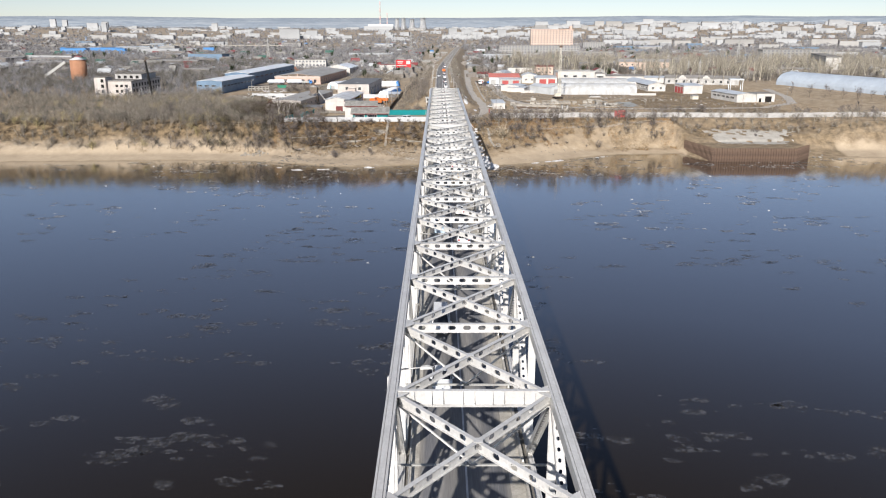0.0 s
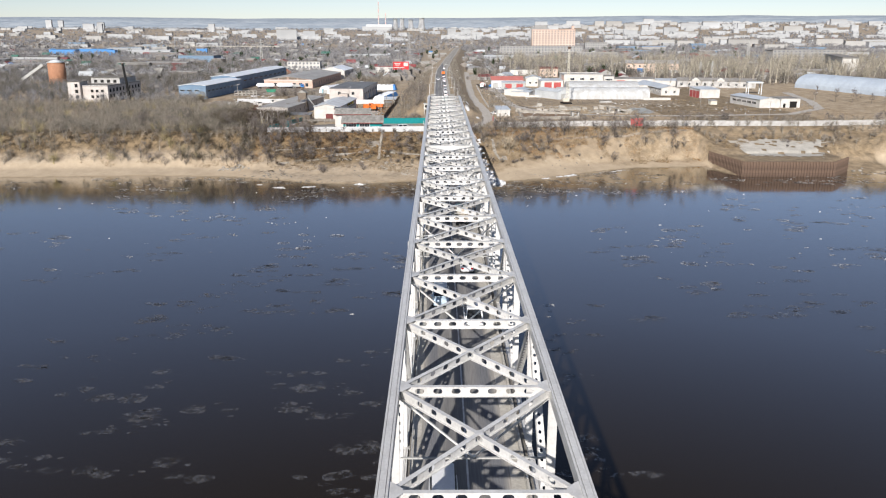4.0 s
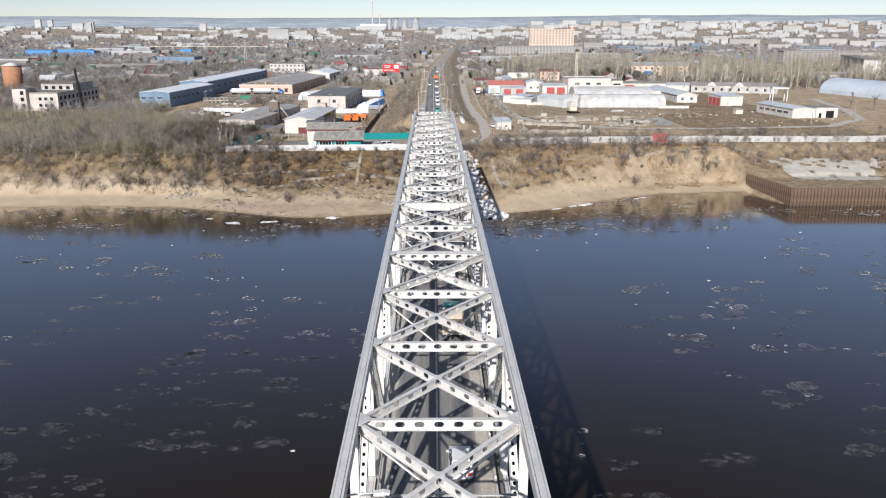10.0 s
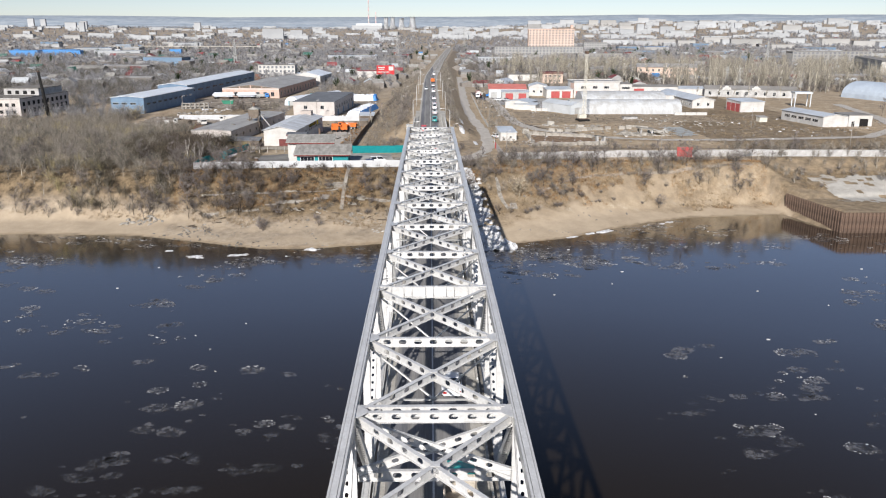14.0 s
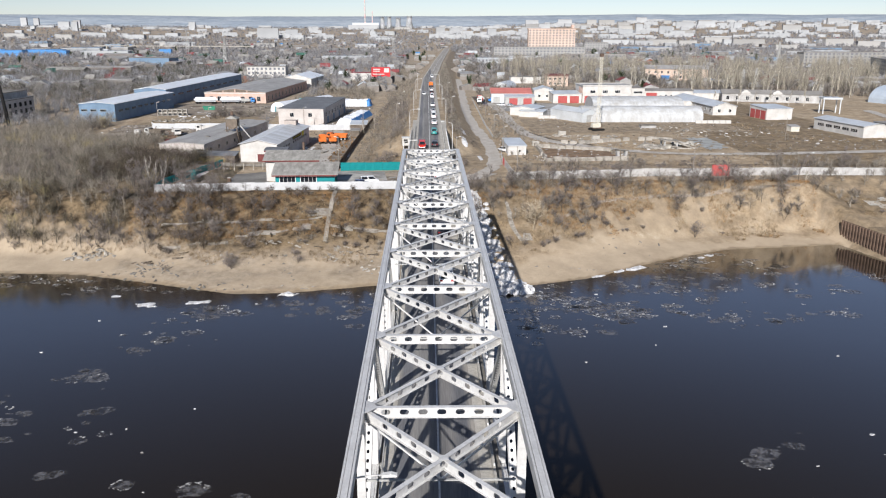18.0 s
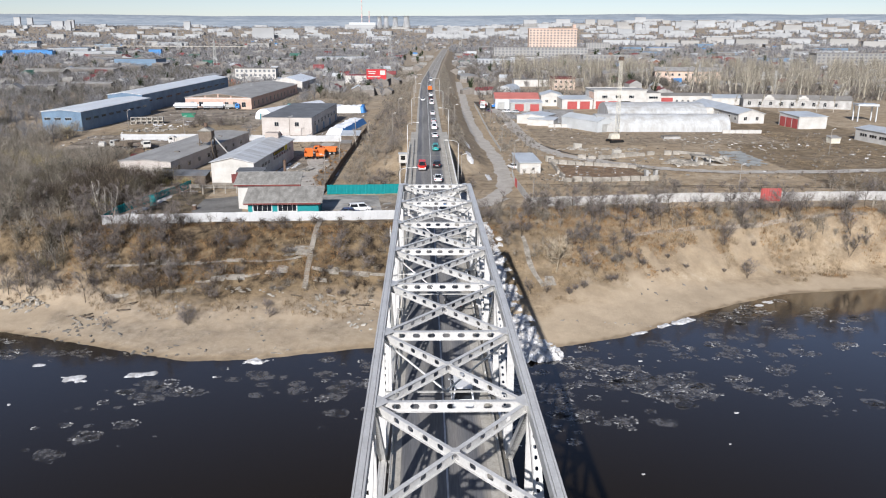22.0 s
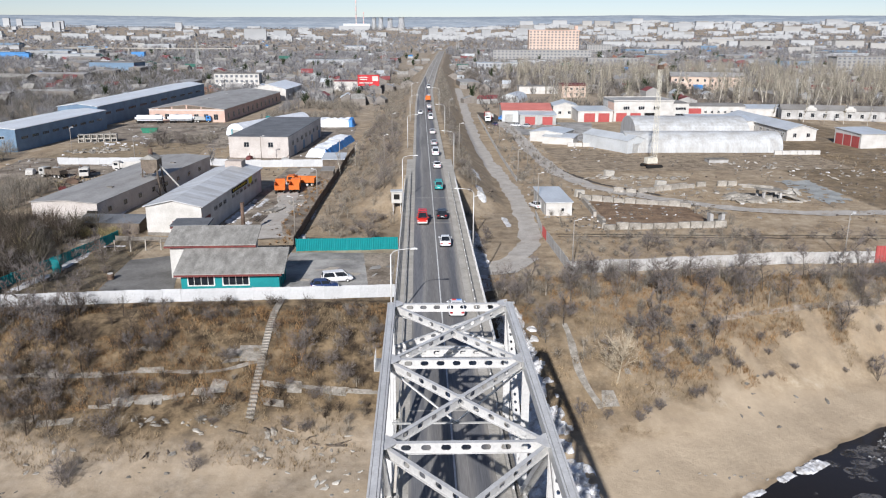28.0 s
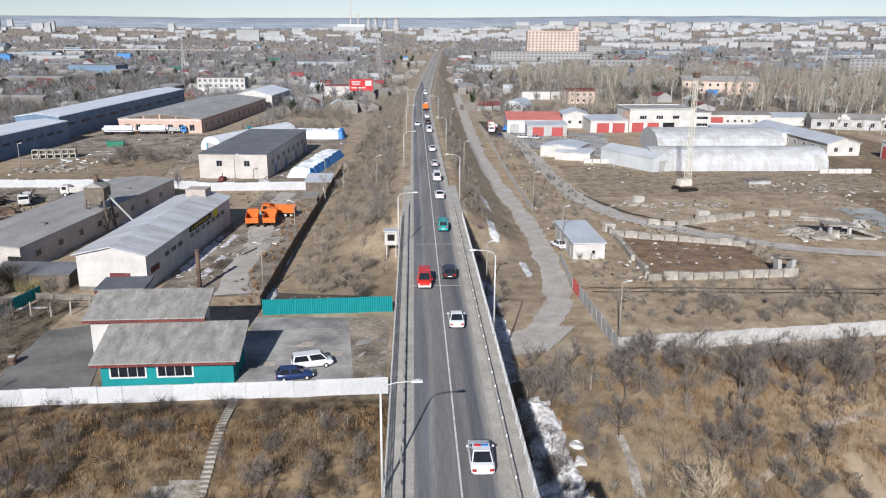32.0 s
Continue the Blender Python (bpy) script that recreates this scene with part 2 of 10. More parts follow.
def ground_z(x, y):
    if y < 200:
        return -9.0 + 12 * smooth_step(-500, -700, y)
    s = y - lerp_table(SHORE, x)
    top = 332 + 12 * smooth_step(-6, 22, x)
    yard = YARD + 0.35 * smooth_step(-10, 30, x)
    if s < 0:
        z = max(-9.5, WATER + 0.22 * s)
    else:
        foot = WATER + 0.15 * min(s, 15)
        t = smooth_step(8.5, max(14, top - (y - s)), s)
        z = foot + (yard - foot) * t
        hump = noise.noise(Vector((x * 0.06, y * 0.06, 0))) * 0.9 + noise.noise(Vector((x * 0.22, y * 0.22, 4))) * 0.35
        z += hump * 4 * t * (1 - t) + 0.12 * noise.noise(Vector((x * 0.3, y * 0.3, 9)))
    if 96 < x < 185 and s > 0:
        # the low bench behind the quay
        bench = smooth_step(97, 107, x) * (1 - smooth_step(150, 182, x))
        low = 0.1 + 3.4 * smooth_step(322, 346, y) + 3.7 * smooth_step(343, 352.5, y)
        z += bench * (min(z, low) - z)
    if in_quay(x, y):
        z = max(z, -0.15)
    if 335 < y < 3000:
        d = abs(x - road_x(y))
        emb = road_z(y) - 0.5 - max(0.0, d - 6.4) / 1.5 - max(0.0, 396 - y) / 1.3 + 0.3 * noise.noise(Vector((x * 0.2, y * 0.1, 2)))
        z = max(z, emb)
    if y > 1500:
        far = smooth_step(2600, 4700, y)
        z += far * (34 + 9 * noise.noise(Vector((x * 0.0008, 3, 1))) + 5 * noise.noise(Vector((x * 0.003, y * 0.002, 1))) + 30 * smooth_step(-300, 1500, x)) + 8 * smooth_step(1500, 2600, y) * smooth_step(100, 1500, x)
    return z


SAND_TOP = ((-2600, 0), (9, 300), (15, 304), (21, 308.5), (28, 312), (36, 317.5), (42, 323), (50, 325.5), (60, 326), (75, 329.5), (90, 331.5), (2600, 345))


def sandy(x, y):
    """How far a place past the bridge lies below the upper edge of the beach."""
    return lerp_table(SAND_TOP, x) - y + 3.0 * noise.noise(Vector((x * 0.09, y * 0.09, 14))) + 3.2 * noise.noise(Vector((x * 0.23, y * 0.2, 6))) + 1.6 * noise.noise(Vector((x * 0.6, y * 0.6, 9)))


def scarp(x, y):
    """Bare sand breaking through the grass on the bank past the bridge."""
    s = y - lerp_table(SHORE, x)
    k = noise.noise(Vector((x * 0.24 + y * 0.10, y * 0.05, 31))) + 0.5 * noise.noise(Vector((x * 0.5, y * 0.3, 8))) + 0.35 * smooth_step(24, 12, s)
    return smooth_step(0.12, 0.27, k) * (1 - smooth_step(20, 26, s)) * smooth_step(34, 42, x) * (1 - 0.7 * smooth_step(62, 80, x))


def ground_mix(x, y, z):
    """How much sand, worn dirt and leaf litter lies here."""
    s = y - lerp_table(SHORE, x)
    n = noise.noise(Vector((x * 0.05, y * 0.05, 7))) * 3.5 + noise.noise(Vector((x * 0.2, y * 0.2, 3))) * 2.5
    sand = 1 - smooth_step(11.5, 15.5, s + n * (0.4 if x < -66 else 1.0))
    if x > 9:
        sand = max(smooth_step(-1.2, 1.6, sandy(x, y)), 0.8 * smooth_step(-9, 1, sandy(x, y)) * (1 - smooth_step(40, 52, x)) * smooth_step(-0.05, 0.22, noise.noise(Vector((x * 0.16, y * 0.16, 51))) + 0.5 * noise.noise(Vector((x * 0.45, y * 0.45, 52)))))
    if -1 < s < 1.0:
        return (min(1, sand) * 0.35, 0.0, 0.75)
    if x < 2:
        sand *= 0.8 if x < -66 else 0.14 + 0.42 * smooth_step(-0.16, 0.2, noise.noise(Vector((x * 0.11, y * 0.2, 21))) + 0.25 * noise.noise(Vector((x * 0.5, y * 0.5, 5))))
    sand = max(sand, 0.4 * scarp(x, y) * (1 - 0.5 * smooth_step(16, 24, s)))
    if 102 < x < 165 and y > 306:
        sand *= 0.15
    dirt = 0.45 * (1 - smooth_step(13, 19, s)) if x < 2 and s > 1.8 else 0.0
    if y > 336:
        dirt = smooth_step(-1.5, 3.5, n) * (0.45 - 0.25 * smooth_step(10, 40, x)) + 0.45 * smooth_step(520, 700, y)
    return (min(1, max(0, sand)), dirt, max(smooth_step(12, 19, s + n), 0.5 * smooth_step(3, 7, s) if -66 < x < 0 else 0.62 * smooth_step(1, 5, -sandy(x, y)) if x > 40 else 0) * (1 - smooth_step(338, 350, y)) * (1 - 0.5 * smooth_step(5, 25, x) + 0.3 * smooth_step(45, 70, x)) if not (102 < x < 165) else 0.7) if not (y > 366 and 6.5 < abs(x - road_x(y)) < 20) else (0, dirt * 0.4 + 0.1, 0.38)


def steps(a, b, d, grow=1.0):
    out = [a]
    while out[-1] < b:
        out.append(out[-1] + d)
        d *= grow
    return out


def build_ground():
    right = steps(230, 5200, 6, 1.16)
    xs = [-v for v in reversed(steps(200, 5200, 6, 1.16))] + steps(-197, -72, 2.1) + steps(-70.5, 112, 1.15) + steps(114, 227, 2.1) + right
    ys = [-3000, -1500, -800, -700, -600, -500, -300, 0, 150, 199, 230, 260, 275, 284] + steps(288, 352, 0.95) + steps(355, 460, 2.6) + steps(464, 4950, 5, 1.035)
    bm = bmesh.new()
    col = bm.verts.layers.float_color.new("mix")
    rows = []
    for y in ys:
        row = []
        for x in xs:
            z = ground_z(x, y)
            v = bm.verts.new((x, y, z))
            v[col] = (*ground_mix(x, y, z), 1)
            row.append(v)
        rows.append(row)
    for a, b in zip(rows, rows[1:]):
        for i in range(len(xs) - 1):
            bm.faces.new((a[i], a[i + 1], b[i + 1], b[i]))
    ob = link_bm("ground", bm, ground_material(), smooth=True)
    return tagged(ob, "sandy river bank rising to dry brown grassland", "ground", kind="structure")


def ground_material():
    m = bpy.data.materials.new("bank and field")
    m.use_nodes = True
    nt = m.node_tree
    N, L = nt.nodes, nt.links
    b = N["Principled BSDF"]
    b.inputs["Roughness"].default_value = 0.95
    b.inputs["Specular IOR Level"].default_value = 0.15
    tc, at = N.new("ShaderNodeTexCoord"), N.new("ShaderNodeAttribute")
    at.attribute_name = "mix"
    sep = N.new("ShaderNodeSeparateColor")
    L.new(at.outputs["Color"], sep.inputs[0])

    def tone(c1, c2, scale, lo=0.35, hi=0.65, detail=8):
        n, r = N.new("ShaderNodeTexNoise"), N.new("ShaderNodeValToRGB")
        n.inputs["Scale"].default_value, n.inputs["Detail"].default_value, n.inputs["Roughness"].default_value = scale, detail, 0.7
        L.new(tc.outputs["Object"], n.inputs["Vector"])
        r.color_ramp.elements[0].position, r.color_ramp.elements[1].position = lo, hi
        r.color_ramp.elements[0].color, r.color_ramp.elements[1].color = (*c1, 1), (*c2, 1)
        L.new(n.outputs[0], r.inputs[0])
        return r.outputs[0], n

    def blend(fac, a, c):
        mx = N.new("ShaderNodeMix")
        mx.data_type = "RGBA"
        L.new(fac, mx.inputs[0])
        L.new(a, mx.inputs[6])
        L.new(c, mx.inputs[7])
        return mx.outputs[2]

    grass, n1 = tone((0.18, 0.135, 0.088), (0.40, 0.315, 0.205), 0.12, 0.34, 0.66)
    _, n2 = tone((0.13, 0.10, 0.07), (0.40, 0.31, 0.195), 1.1, 0.3, 0.7)
    hf = N.new("ShaderNodeValue")
    hf.outputs[0].default_value = 0.5
    grass3, n5 = tone((0.16, 0.12, 0.08), (0.44, 0.35, 0.235), 4.0, 0.3, 0.7, 4)
    rough_n, field_r = N.new("ShaderNodeTexNoise"), N.new("ShaderNodeValToRGB")
    rough_n.inputs["Scale"].default_value, rough_n.inputs["Detail"].default_value, rough_n.inputs["Roughness"].default_value = 0.22, 12, 0.82
    L.new(tc.outputs["Object"], rough_n.inputs["Vector"])
    L.new(rough_n.outputs[0], field_r.inputs[0])
    cr = field_r.color_ramp
    cr.elements[0].position, cr.elements[0].color = 0.34, (0.15, 0.117, 0.087, 1)
    cr.elements[1].position, cr.elements[1].color = 0.66, (0.60, 0.525, 0.425, 1)
    for p_, c_ in ((0.45, (0.29, 0.222, 0.15)), (0.52, (0.395, 0.312, 0.214)), (0.58, (0.48, 0.395, 0.285))):
        cr.elements.new(p_).color = (*c_, 1)
    hf.outputs[0].default_value = 0.75
    field = blend(hf.outputs[0], blend(sep.outputs[1], grass, grass3), field_r.outputs[0])
    dirt, _ = tone((0.20, 0.17, 0.135), (0.44, 0.39, 0.325), 0.6, 0.38, 0.62, 12)
    sand, n3 = tone((0.35, 0.28, 0.2), (0.475, 0.385, 0.278), 0.16, 0.32, 0.68, 10)
    litter, n4 = tone((0.04, 0.029, 0.019), (0.25, 0.185, 0.112), 0.38, 0.38, 0.62, 12)
    c = blend(sep.outputs[2], field, litter)
    c = blend(sep.outputs[1], c, dirt)
    c = blend(sep.outputs[0], c, sand)
    L.new(c, b.inputs["Base Color"])
    bp = N.new("ShaderNodeBump")
    bp.inputs["Strength"].default_value, bp.inputs["Distance"].default_value = 0.4, 0.3
    L.new(n2.outputs[0], bp.inputs["Height"])
    L.new(bp.outputs[0], b.inputs["Normal"])
    return m


def build_water():
    bm = bmesh.new()
    v = [bm.verts.new(c) for c in ((-5200, -2900, WATER), (5200, -2900, WATER), (5200, 372, WATER), (-5200, 372, WATER))]
    bm.faces.new(v)
    m = bpy.data.materials.new("dark river water")
    m.use_nodes = True
    N, L = m.node_tree.nodes, m.node_tree.links
    b = N["Principled BSDF"]
    b.inputs["Base Color"].default_value = (0.0165, 0.0125, 0.0086, 1)
    b.inputs["Roughness"].default_value = 0.12
    b.inputs["IOR"].default_value, b.inputs["Specular IOR Level"].default_value = 1.33, 0.32
    b.inputs["Coat IOR"].default_value, b.inputs["Coat Roughness"].default_value = 1.68, 0.08
    lw, gr = N.new("ShaderNodeLayerWeight"), N.new("ShaderNodeMapRange")
    gr.inputs[1].default_value, gr.inputs[2].default_value = 0.46, 0.665
    L.new(lw.outputs["Facing"], gr.inputs[0])
    L.new(gr.outputs[0], b.inputs["Coat Weight"])
    tc = N.new("ShaderNodeTexCoord")
    mp = N.new("ShaderNodeMapping")
    mp.inputs["Scale"].default_value = (0.35, 0.8, 1)
    L.new(tc.outputs["Object"], mp.inputs[0])
    n = N.new("ShaderNodeTexNoise")
    n.inputs["Scale"].default_value, n.inputs["Detail"].default_value = 1.6, 5
    L.new(mp.outputs[0], n.inputs["Vector"])
    bp = N.new("ShaderNodeBump")
    bp.inputs["Strength"].default_value, bp.inputs["Distance"].default_value = 0.2, 0.1
    # wind-ruffled and still patches
    wind, wr = N.new("ShaderNodeTexNoise"), N.new("ShaderNodeMapRange")
    wind.inputs["Scale"].default_value, wind.inputs["Detail"].default_value = 0.03, 4
    wr.inputs[1].default_value, wr.inputs[2].default_value, wr.inputs[3].default_value, wr.inputs[4].default_value = 0.35, 0.65, 0.02, 0.12
    L.new(mp.outputs[0], wind.inputs["Vector"])
    L.new(wind.outputs[0], wr.inputs[0])
    L.new(wr.outputs[0], b.inputs["Roughness"])
    L.new(n.outputs[0], bp.inputs["Height"])
    L.new(bp.outputs[0], b.inputs["Normal"])
    return tagged(link_bm("water", bm, m), "dark brown still river water reflecting the sky", "water", kind="structure")


def build_hills():
    """The low ridge that closes the view, with distance haze put into its blue colour."""
    bm = bmesh.new()
    prev = None
    for i in range(141):
        x = -4200 + i * 60
        z = 104 + 9 * noise.noise(Vector((x * 0.0007, 3, 1))) + 4 * noise.noise(Vector((x * 0.003, 8, 1))) + 22 * smooth_step(-600, 2200, x)
        ring = [bm.verts.new(c) for c in ((x, 4700, 5), (x, 4780, z * 0.72), (x, 4860, z), (x, 4960, z - 6))]
        if prev:
            for a, b, c, d in zip(prev, prev[1:], ring[1:], ring):
                bm.faces.new((a, d, c, b)).smooth = True
        prev = ring
    # blue-grey base and weak emission imitate haze; the hills have no light source
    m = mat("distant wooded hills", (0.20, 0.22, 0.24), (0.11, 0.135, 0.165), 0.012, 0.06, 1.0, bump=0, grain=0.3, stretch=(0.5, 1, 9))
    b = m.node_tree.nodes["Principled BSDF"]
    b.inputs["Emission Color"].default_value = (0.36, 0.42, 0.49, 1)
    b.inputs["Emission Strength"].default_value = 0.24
    tagged(link_bm("backdrop", bm, m), "low hills along the horizon tinted blue-grey for haze", "hills", kind="structure")


build_hills()
build_ground()
build_water()

# ---- the truss bridge ----
CH_L, CH_R, CH_Z, BOT_Z = -3.80, 5.58, 24.15, 14.05
INNER = CH_R - CH_L - 0.6
NPAN = 26


def node_y(k):
    return PORTAL - PANEL * k


def perforated(length, high, pitch, hole_l, hole_h, flange, thick=0.035, ends=0.5, solid=False):
    """An I-beam along x whose upright web has a row of rounded holes."""
    bm = bmesh.new()
    h = high / 2
    n = 0 if solid else max(1, int((length - 2 * ends) / pitch))
    x0 = (length - n * pitch) / 2
    cells = [(0.0, x0, False)] + [(x0 + i * pitch, x0 + (i + 1) * pitch, True) for i in range(n)] + [(x0 + n * pitch, length, False)]
    for a, b, holed in cells:
        for side in (-1, 1):
            y = side * thick / 2
            if not holed:
                v = [bm.verts.new((x, y, z)) for x, z in ((a, -h), (b, -h), (b, h), (a, h))]
                bm.faces.new(v if side < 0 else v[::-1])
                continue
            cx, hl, hh = (a + b) / 2, hole_l / 2, hole_h / 2
            angs = [2 * math.pi * (i + 0.5) / 12 for i in range(12)]
            inner = [bm.verts.new((cx + math.copysign(max(hl - hh, 0), math.cos(t)) + hh * math.cos(t), y, hh * math.sin(t))) for t in angs]
            w = (b - a) / 2
            outer = []
            for t in angs:
                c, s = math.cos(t), math.sin(t)
                k = min(w / max(abs(c), 1e-6), h / max(abs(s), 1e-6))
                outer.append(bm.verts.new((cx + c * k, y, s * k)))
            corner = {2 * 0 + 0: (w, h), 1: (-w, h), 2: (-w, -h), 3: (w, -h)}
            for i in range(12):
                j = (i + 1) % 12
                quad = [inner[i], outer[i], outer[j], inner[j]]
                oi, oj = outer[i].co, outer[j].co
                if abs(abs(oi.x - cx) - w) < 1e-4 and abs(abs(oj.z) - h) < 1e-4 and abs(abs(oi.z) - h) > 1e-4:
                    quad.insert(2, bm.verts.new((oi.x, y, oj.z)))
                elif abs(abs(oj.x - cx) - w) < 1e-4 and abs(abs(oi.z) - h) < 1e-4 and abs(abs(oj.z) - h) > 1e-4:
                    quad.insert(2, bm.verts.new((oj.x, y, oi.z)))
                bm.faces.new(quad if side < 0 else quad[::-1])
    if flange:
        box(bm, 0, length, -flange / 2, flange / 2, h, h + 0.03)
        box(bm, 0, length, -flange / 2, flange / 2, -h - 0.03, -h)
    if solid:
        # upright stiffeners, wide at the foot, standing in pairs on a broad lower flange
        box(bm, 0, length, -0.36, 0.36, -h - 0.03, -h)
        box(bm, 0, length, -0.12, 0.12, h, h + 0.03)
        for u in (0.02, 0.11, 0.225, 0.30, 0.43, 0.505, 0.625, 0.70, 0.83, 0.905, 0.98):
            prism(bm, [(-0.34, -h), (0.34, -h), (0.11, h), (-0.11, h)], u * length - 0.012, u * length + 0.012, m=pose(0, 0, 0, 0, 0, 90) @ Matrix.Diagonal((1, -1, 1, 1)))
    return bm


def chord_mesh():
    """A box chord whose top shows the cover plate between two narrow seams."""
    bm = bmesh.new()
    half = [(0.30, -0.36), (0.30, 0.385), (0.185, 0.385), (0.185, 0.27), (0.16, 0.27), (0.16, 0.405)]
    prism(bm, half + [(-px, pz) for px, pz in reversed(half)], 0, PANEL)
    return bm


def h_post(length, w, d):
    """An H-section upright standing on z = 0."""
    bm = bmesh.new()
    box(bm, -w / 2, w / 2, -0.02, 0.02, 0, length)
    for s in (-1, 1):
        box(bm, s * w / 2 - 0.025, s * w / 2 + 0.025, -d / 2, d / 2, 0, length)
    return bm


def along(p, q, mid_roll=0):
    """The pose whose x axis runs from p to q, with z as upright as it can be."""
    p, q = Vector(p), Vector(q)
    x = (q - p).normalized()
    z = Vector((0, 0, 1)) - x * x.z
    z = z.normalized() if z.length > 1e-3 else Vector((0, 1, 0))
    y = z.cross(x)
    m = Matrix((x, y, z)).transposed().to_4x4()
    m.translation = p
    return m


def build_truss():
    truss = thing("truss_bridge", "long pale grey steel through-truss road bridge", "bridge")
    xl, xr = CH_L + 0.3, CH_R - 0.3
    proto = {}

    def put(name, make, m, material=M_STEEL, label=""):
        if name not in proto:
            proto[name] = part(name.split("/")[0], make(), material, truss, label)
            proto[name].matrix_local = m
        else:
            same(proto[name], m)

    dz = CH_Z - BOT_Z
    diag_len = math.hypot(PANEL, dz)
    xlen = math.hypot(INNER, PANEL)
    for k in range(NPAN + 1):
        y = node_y(k)
        for x in (CH_L, CH_R):
            if k:
                put("top_chord", chord_mesh, pose(x, y, CH_Z))
                put("bottom_chord", lambda: chord_mesh(), pose(x, y, BOT_Z - 0.2))
                # diagonals rise to the even nodes
                a, b = ((x, y, CH_Z), (x, y + PANEL, BOT_Z)) if k % 2 == 0 else ((x, y + PANEL, CH_Z), (x, y, BOT_Z))
                put("diagonal", lambda: perforated(diag_len, 0.46, 0.62, 0.26, 0.20, 0.42, ends=1.3), along(a, b) @ pose(0, 0, 0, 90, 0, 0))
            put("post", lambda: h_post(dz - 0.6, 0.34, 0.5), pose(x, y, BOT_Z + 0.25, 0, 0, 90))
            put("gusset", lambda: gusset_mesh(), pose(x, y, CH_Z, 0, 0, 180 if x > 0 else 0))
        solid = k in (10, 22)
        if solid:
            put("cross_beam/solid", lambda: perforated(INNER, 0.85, 1, 0, 0, 0, solid=True), pose(xl, y, CH_Z - 0.05))
        else:
            put("cross_beam", lambda: perforated(INNER, 0.6, 1.07, 0.54, 0.34, 0.28, ends=0.6), pose(xl, y, CH_Z - 0.05))
        if k:
            a, b = (xl, y + 0.1, CH_Z - 0.05), (xr, y + PANEL - 0.1, CH_Z - 0.05)
            put("wind_brace", lambda: perforated(xlen - 0.3, 0.5, 1.27, 0.50, 0.32, 0.26, ends=0.7), along(a, b))
            c, d = (xr, y + 0.1, CH_Z - 0.10), (xl, y + PANEL - 0.1, CH_Z - 0.10)
            put("wind_brace", None, along(c, d))
            put("brace_plate", brace_plate, pose((xl + xr) / 2, y + PANEL / 2, CH_Z + 0.24))
        if k in (0, 12, 24):
            for p, q in (((xl, CH_Z - 0.4), (xr, 20.6)), ((xr, CH_Z - 0.4), (xl, 20.6))):
                a, b = (p[0], y + 0.05, p[1]), (q[0], y - 0.05, q[1])
                put("portal_brace", lambda: perforated(math.dist(a, b), 0.45, 0.95, 0.42, 0.26, 0.24, ends=0.7), along(a, b))
            put("cross_beam", None, pose(xl, y, 20.4))
            put("cross_beam", None, pose(xl, y + (0.8 if k else -0.5), CH_Z - 0.1 if k else 20.4))
        elif k % 2 or k in (10, 22):
            mid = (xl + xr) / 2
            for x in (xl, xr):
                p, q = Vector((x, y, CH_Z - 0.5)), Vector((mid, y, 19.75))
                put("sway_bar/%d" % (x > 0), lambda: sway_bar((q - p).length), along(p, q))
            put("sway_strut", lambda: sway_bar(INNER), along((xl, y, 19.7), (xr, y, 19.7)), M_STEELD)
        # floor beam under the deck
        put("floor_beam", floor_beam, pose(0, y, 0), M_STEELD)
    return truss


def gusset_mesh():
    """The tapered flat plate that joins beam and bracing to the chord."""
    bm = bmesh.new()
    plan = [(0.305, -0.8), (0.5, -0.7), (0.95, -0.2), (0.95, 0.2), (0.5, 0.7), (0.305, 0.8)]
    lo, hi = [bm.verts.new((px, py, 0.285)) for px, py in plan], [bm.verts.new((px, py, 0.305)) for px, py in plan]
    for i in range(6):
        bm.faces.new((lo[i], lo[(i + 1) % 6], hi[(i + 1) % 6], hi[i]))
    bm.faces.new(hi)
    bm.faces.new(lo[::-1])
    bmesh.ops.recalc_face_normals(bm, faces=bm.faces[:])
    return bm


def brace_plate():
    bm = bmesh.new()
    box(bm, -0.24, 0.24, -0.24, 0.24, 0, 0.015)
    return bm


def sway_bar(length):
    bm = bmesh.new()
    box(bm, 0, length, -0.07, 0.07, 0.03, 0.045)
    box(bm, 0, length, -0.008, 0.008, -0.09, 0.03)
    return bm


def floor_beam():
    bm = bmesh.new()
    box(bm, CH_L, CH_R, -0.2, 0.2, 13.1, 14.2)
    return bm


build_truss()


# ---- deck, road, approach viaduct ----
def strip(name, profile, ys, material, label="", parent=None, zoff=0.0):
    """A cross-section of (x, z) points carried along the road."""
    bm = bmesh.new()
    rings = []
    for y in ys:
        dx = road_x(y) - 0.6
        rings.append([bm.verts.new((x + dx, y, z + road_z(y) - ROAD + zoff)) for x, z in profile])
    n = len(profile)
    for a, b in zip(rings, rings[1:]):
        for i in range(n):
            bm.faces.new((a[i], a[(i + 1) % n], b[(i + 1) % n], b[i]))
    bm.faces.new(rings[0][::-1])
    bm.faces.new(rings[-1])
    bmesh.ops.recalc_face_normals(bm, faces=bm.faces[:])
    ob = link_bm(name, bm, material, parent)
    if label:
        tagged(ob, label, name.replace("_", " "), kind="structure")
    return ob


def rect(x0, x1, z0, z1):
    return [(x0, z0), (x1, z0), (x1, z1), (x0, z1)]


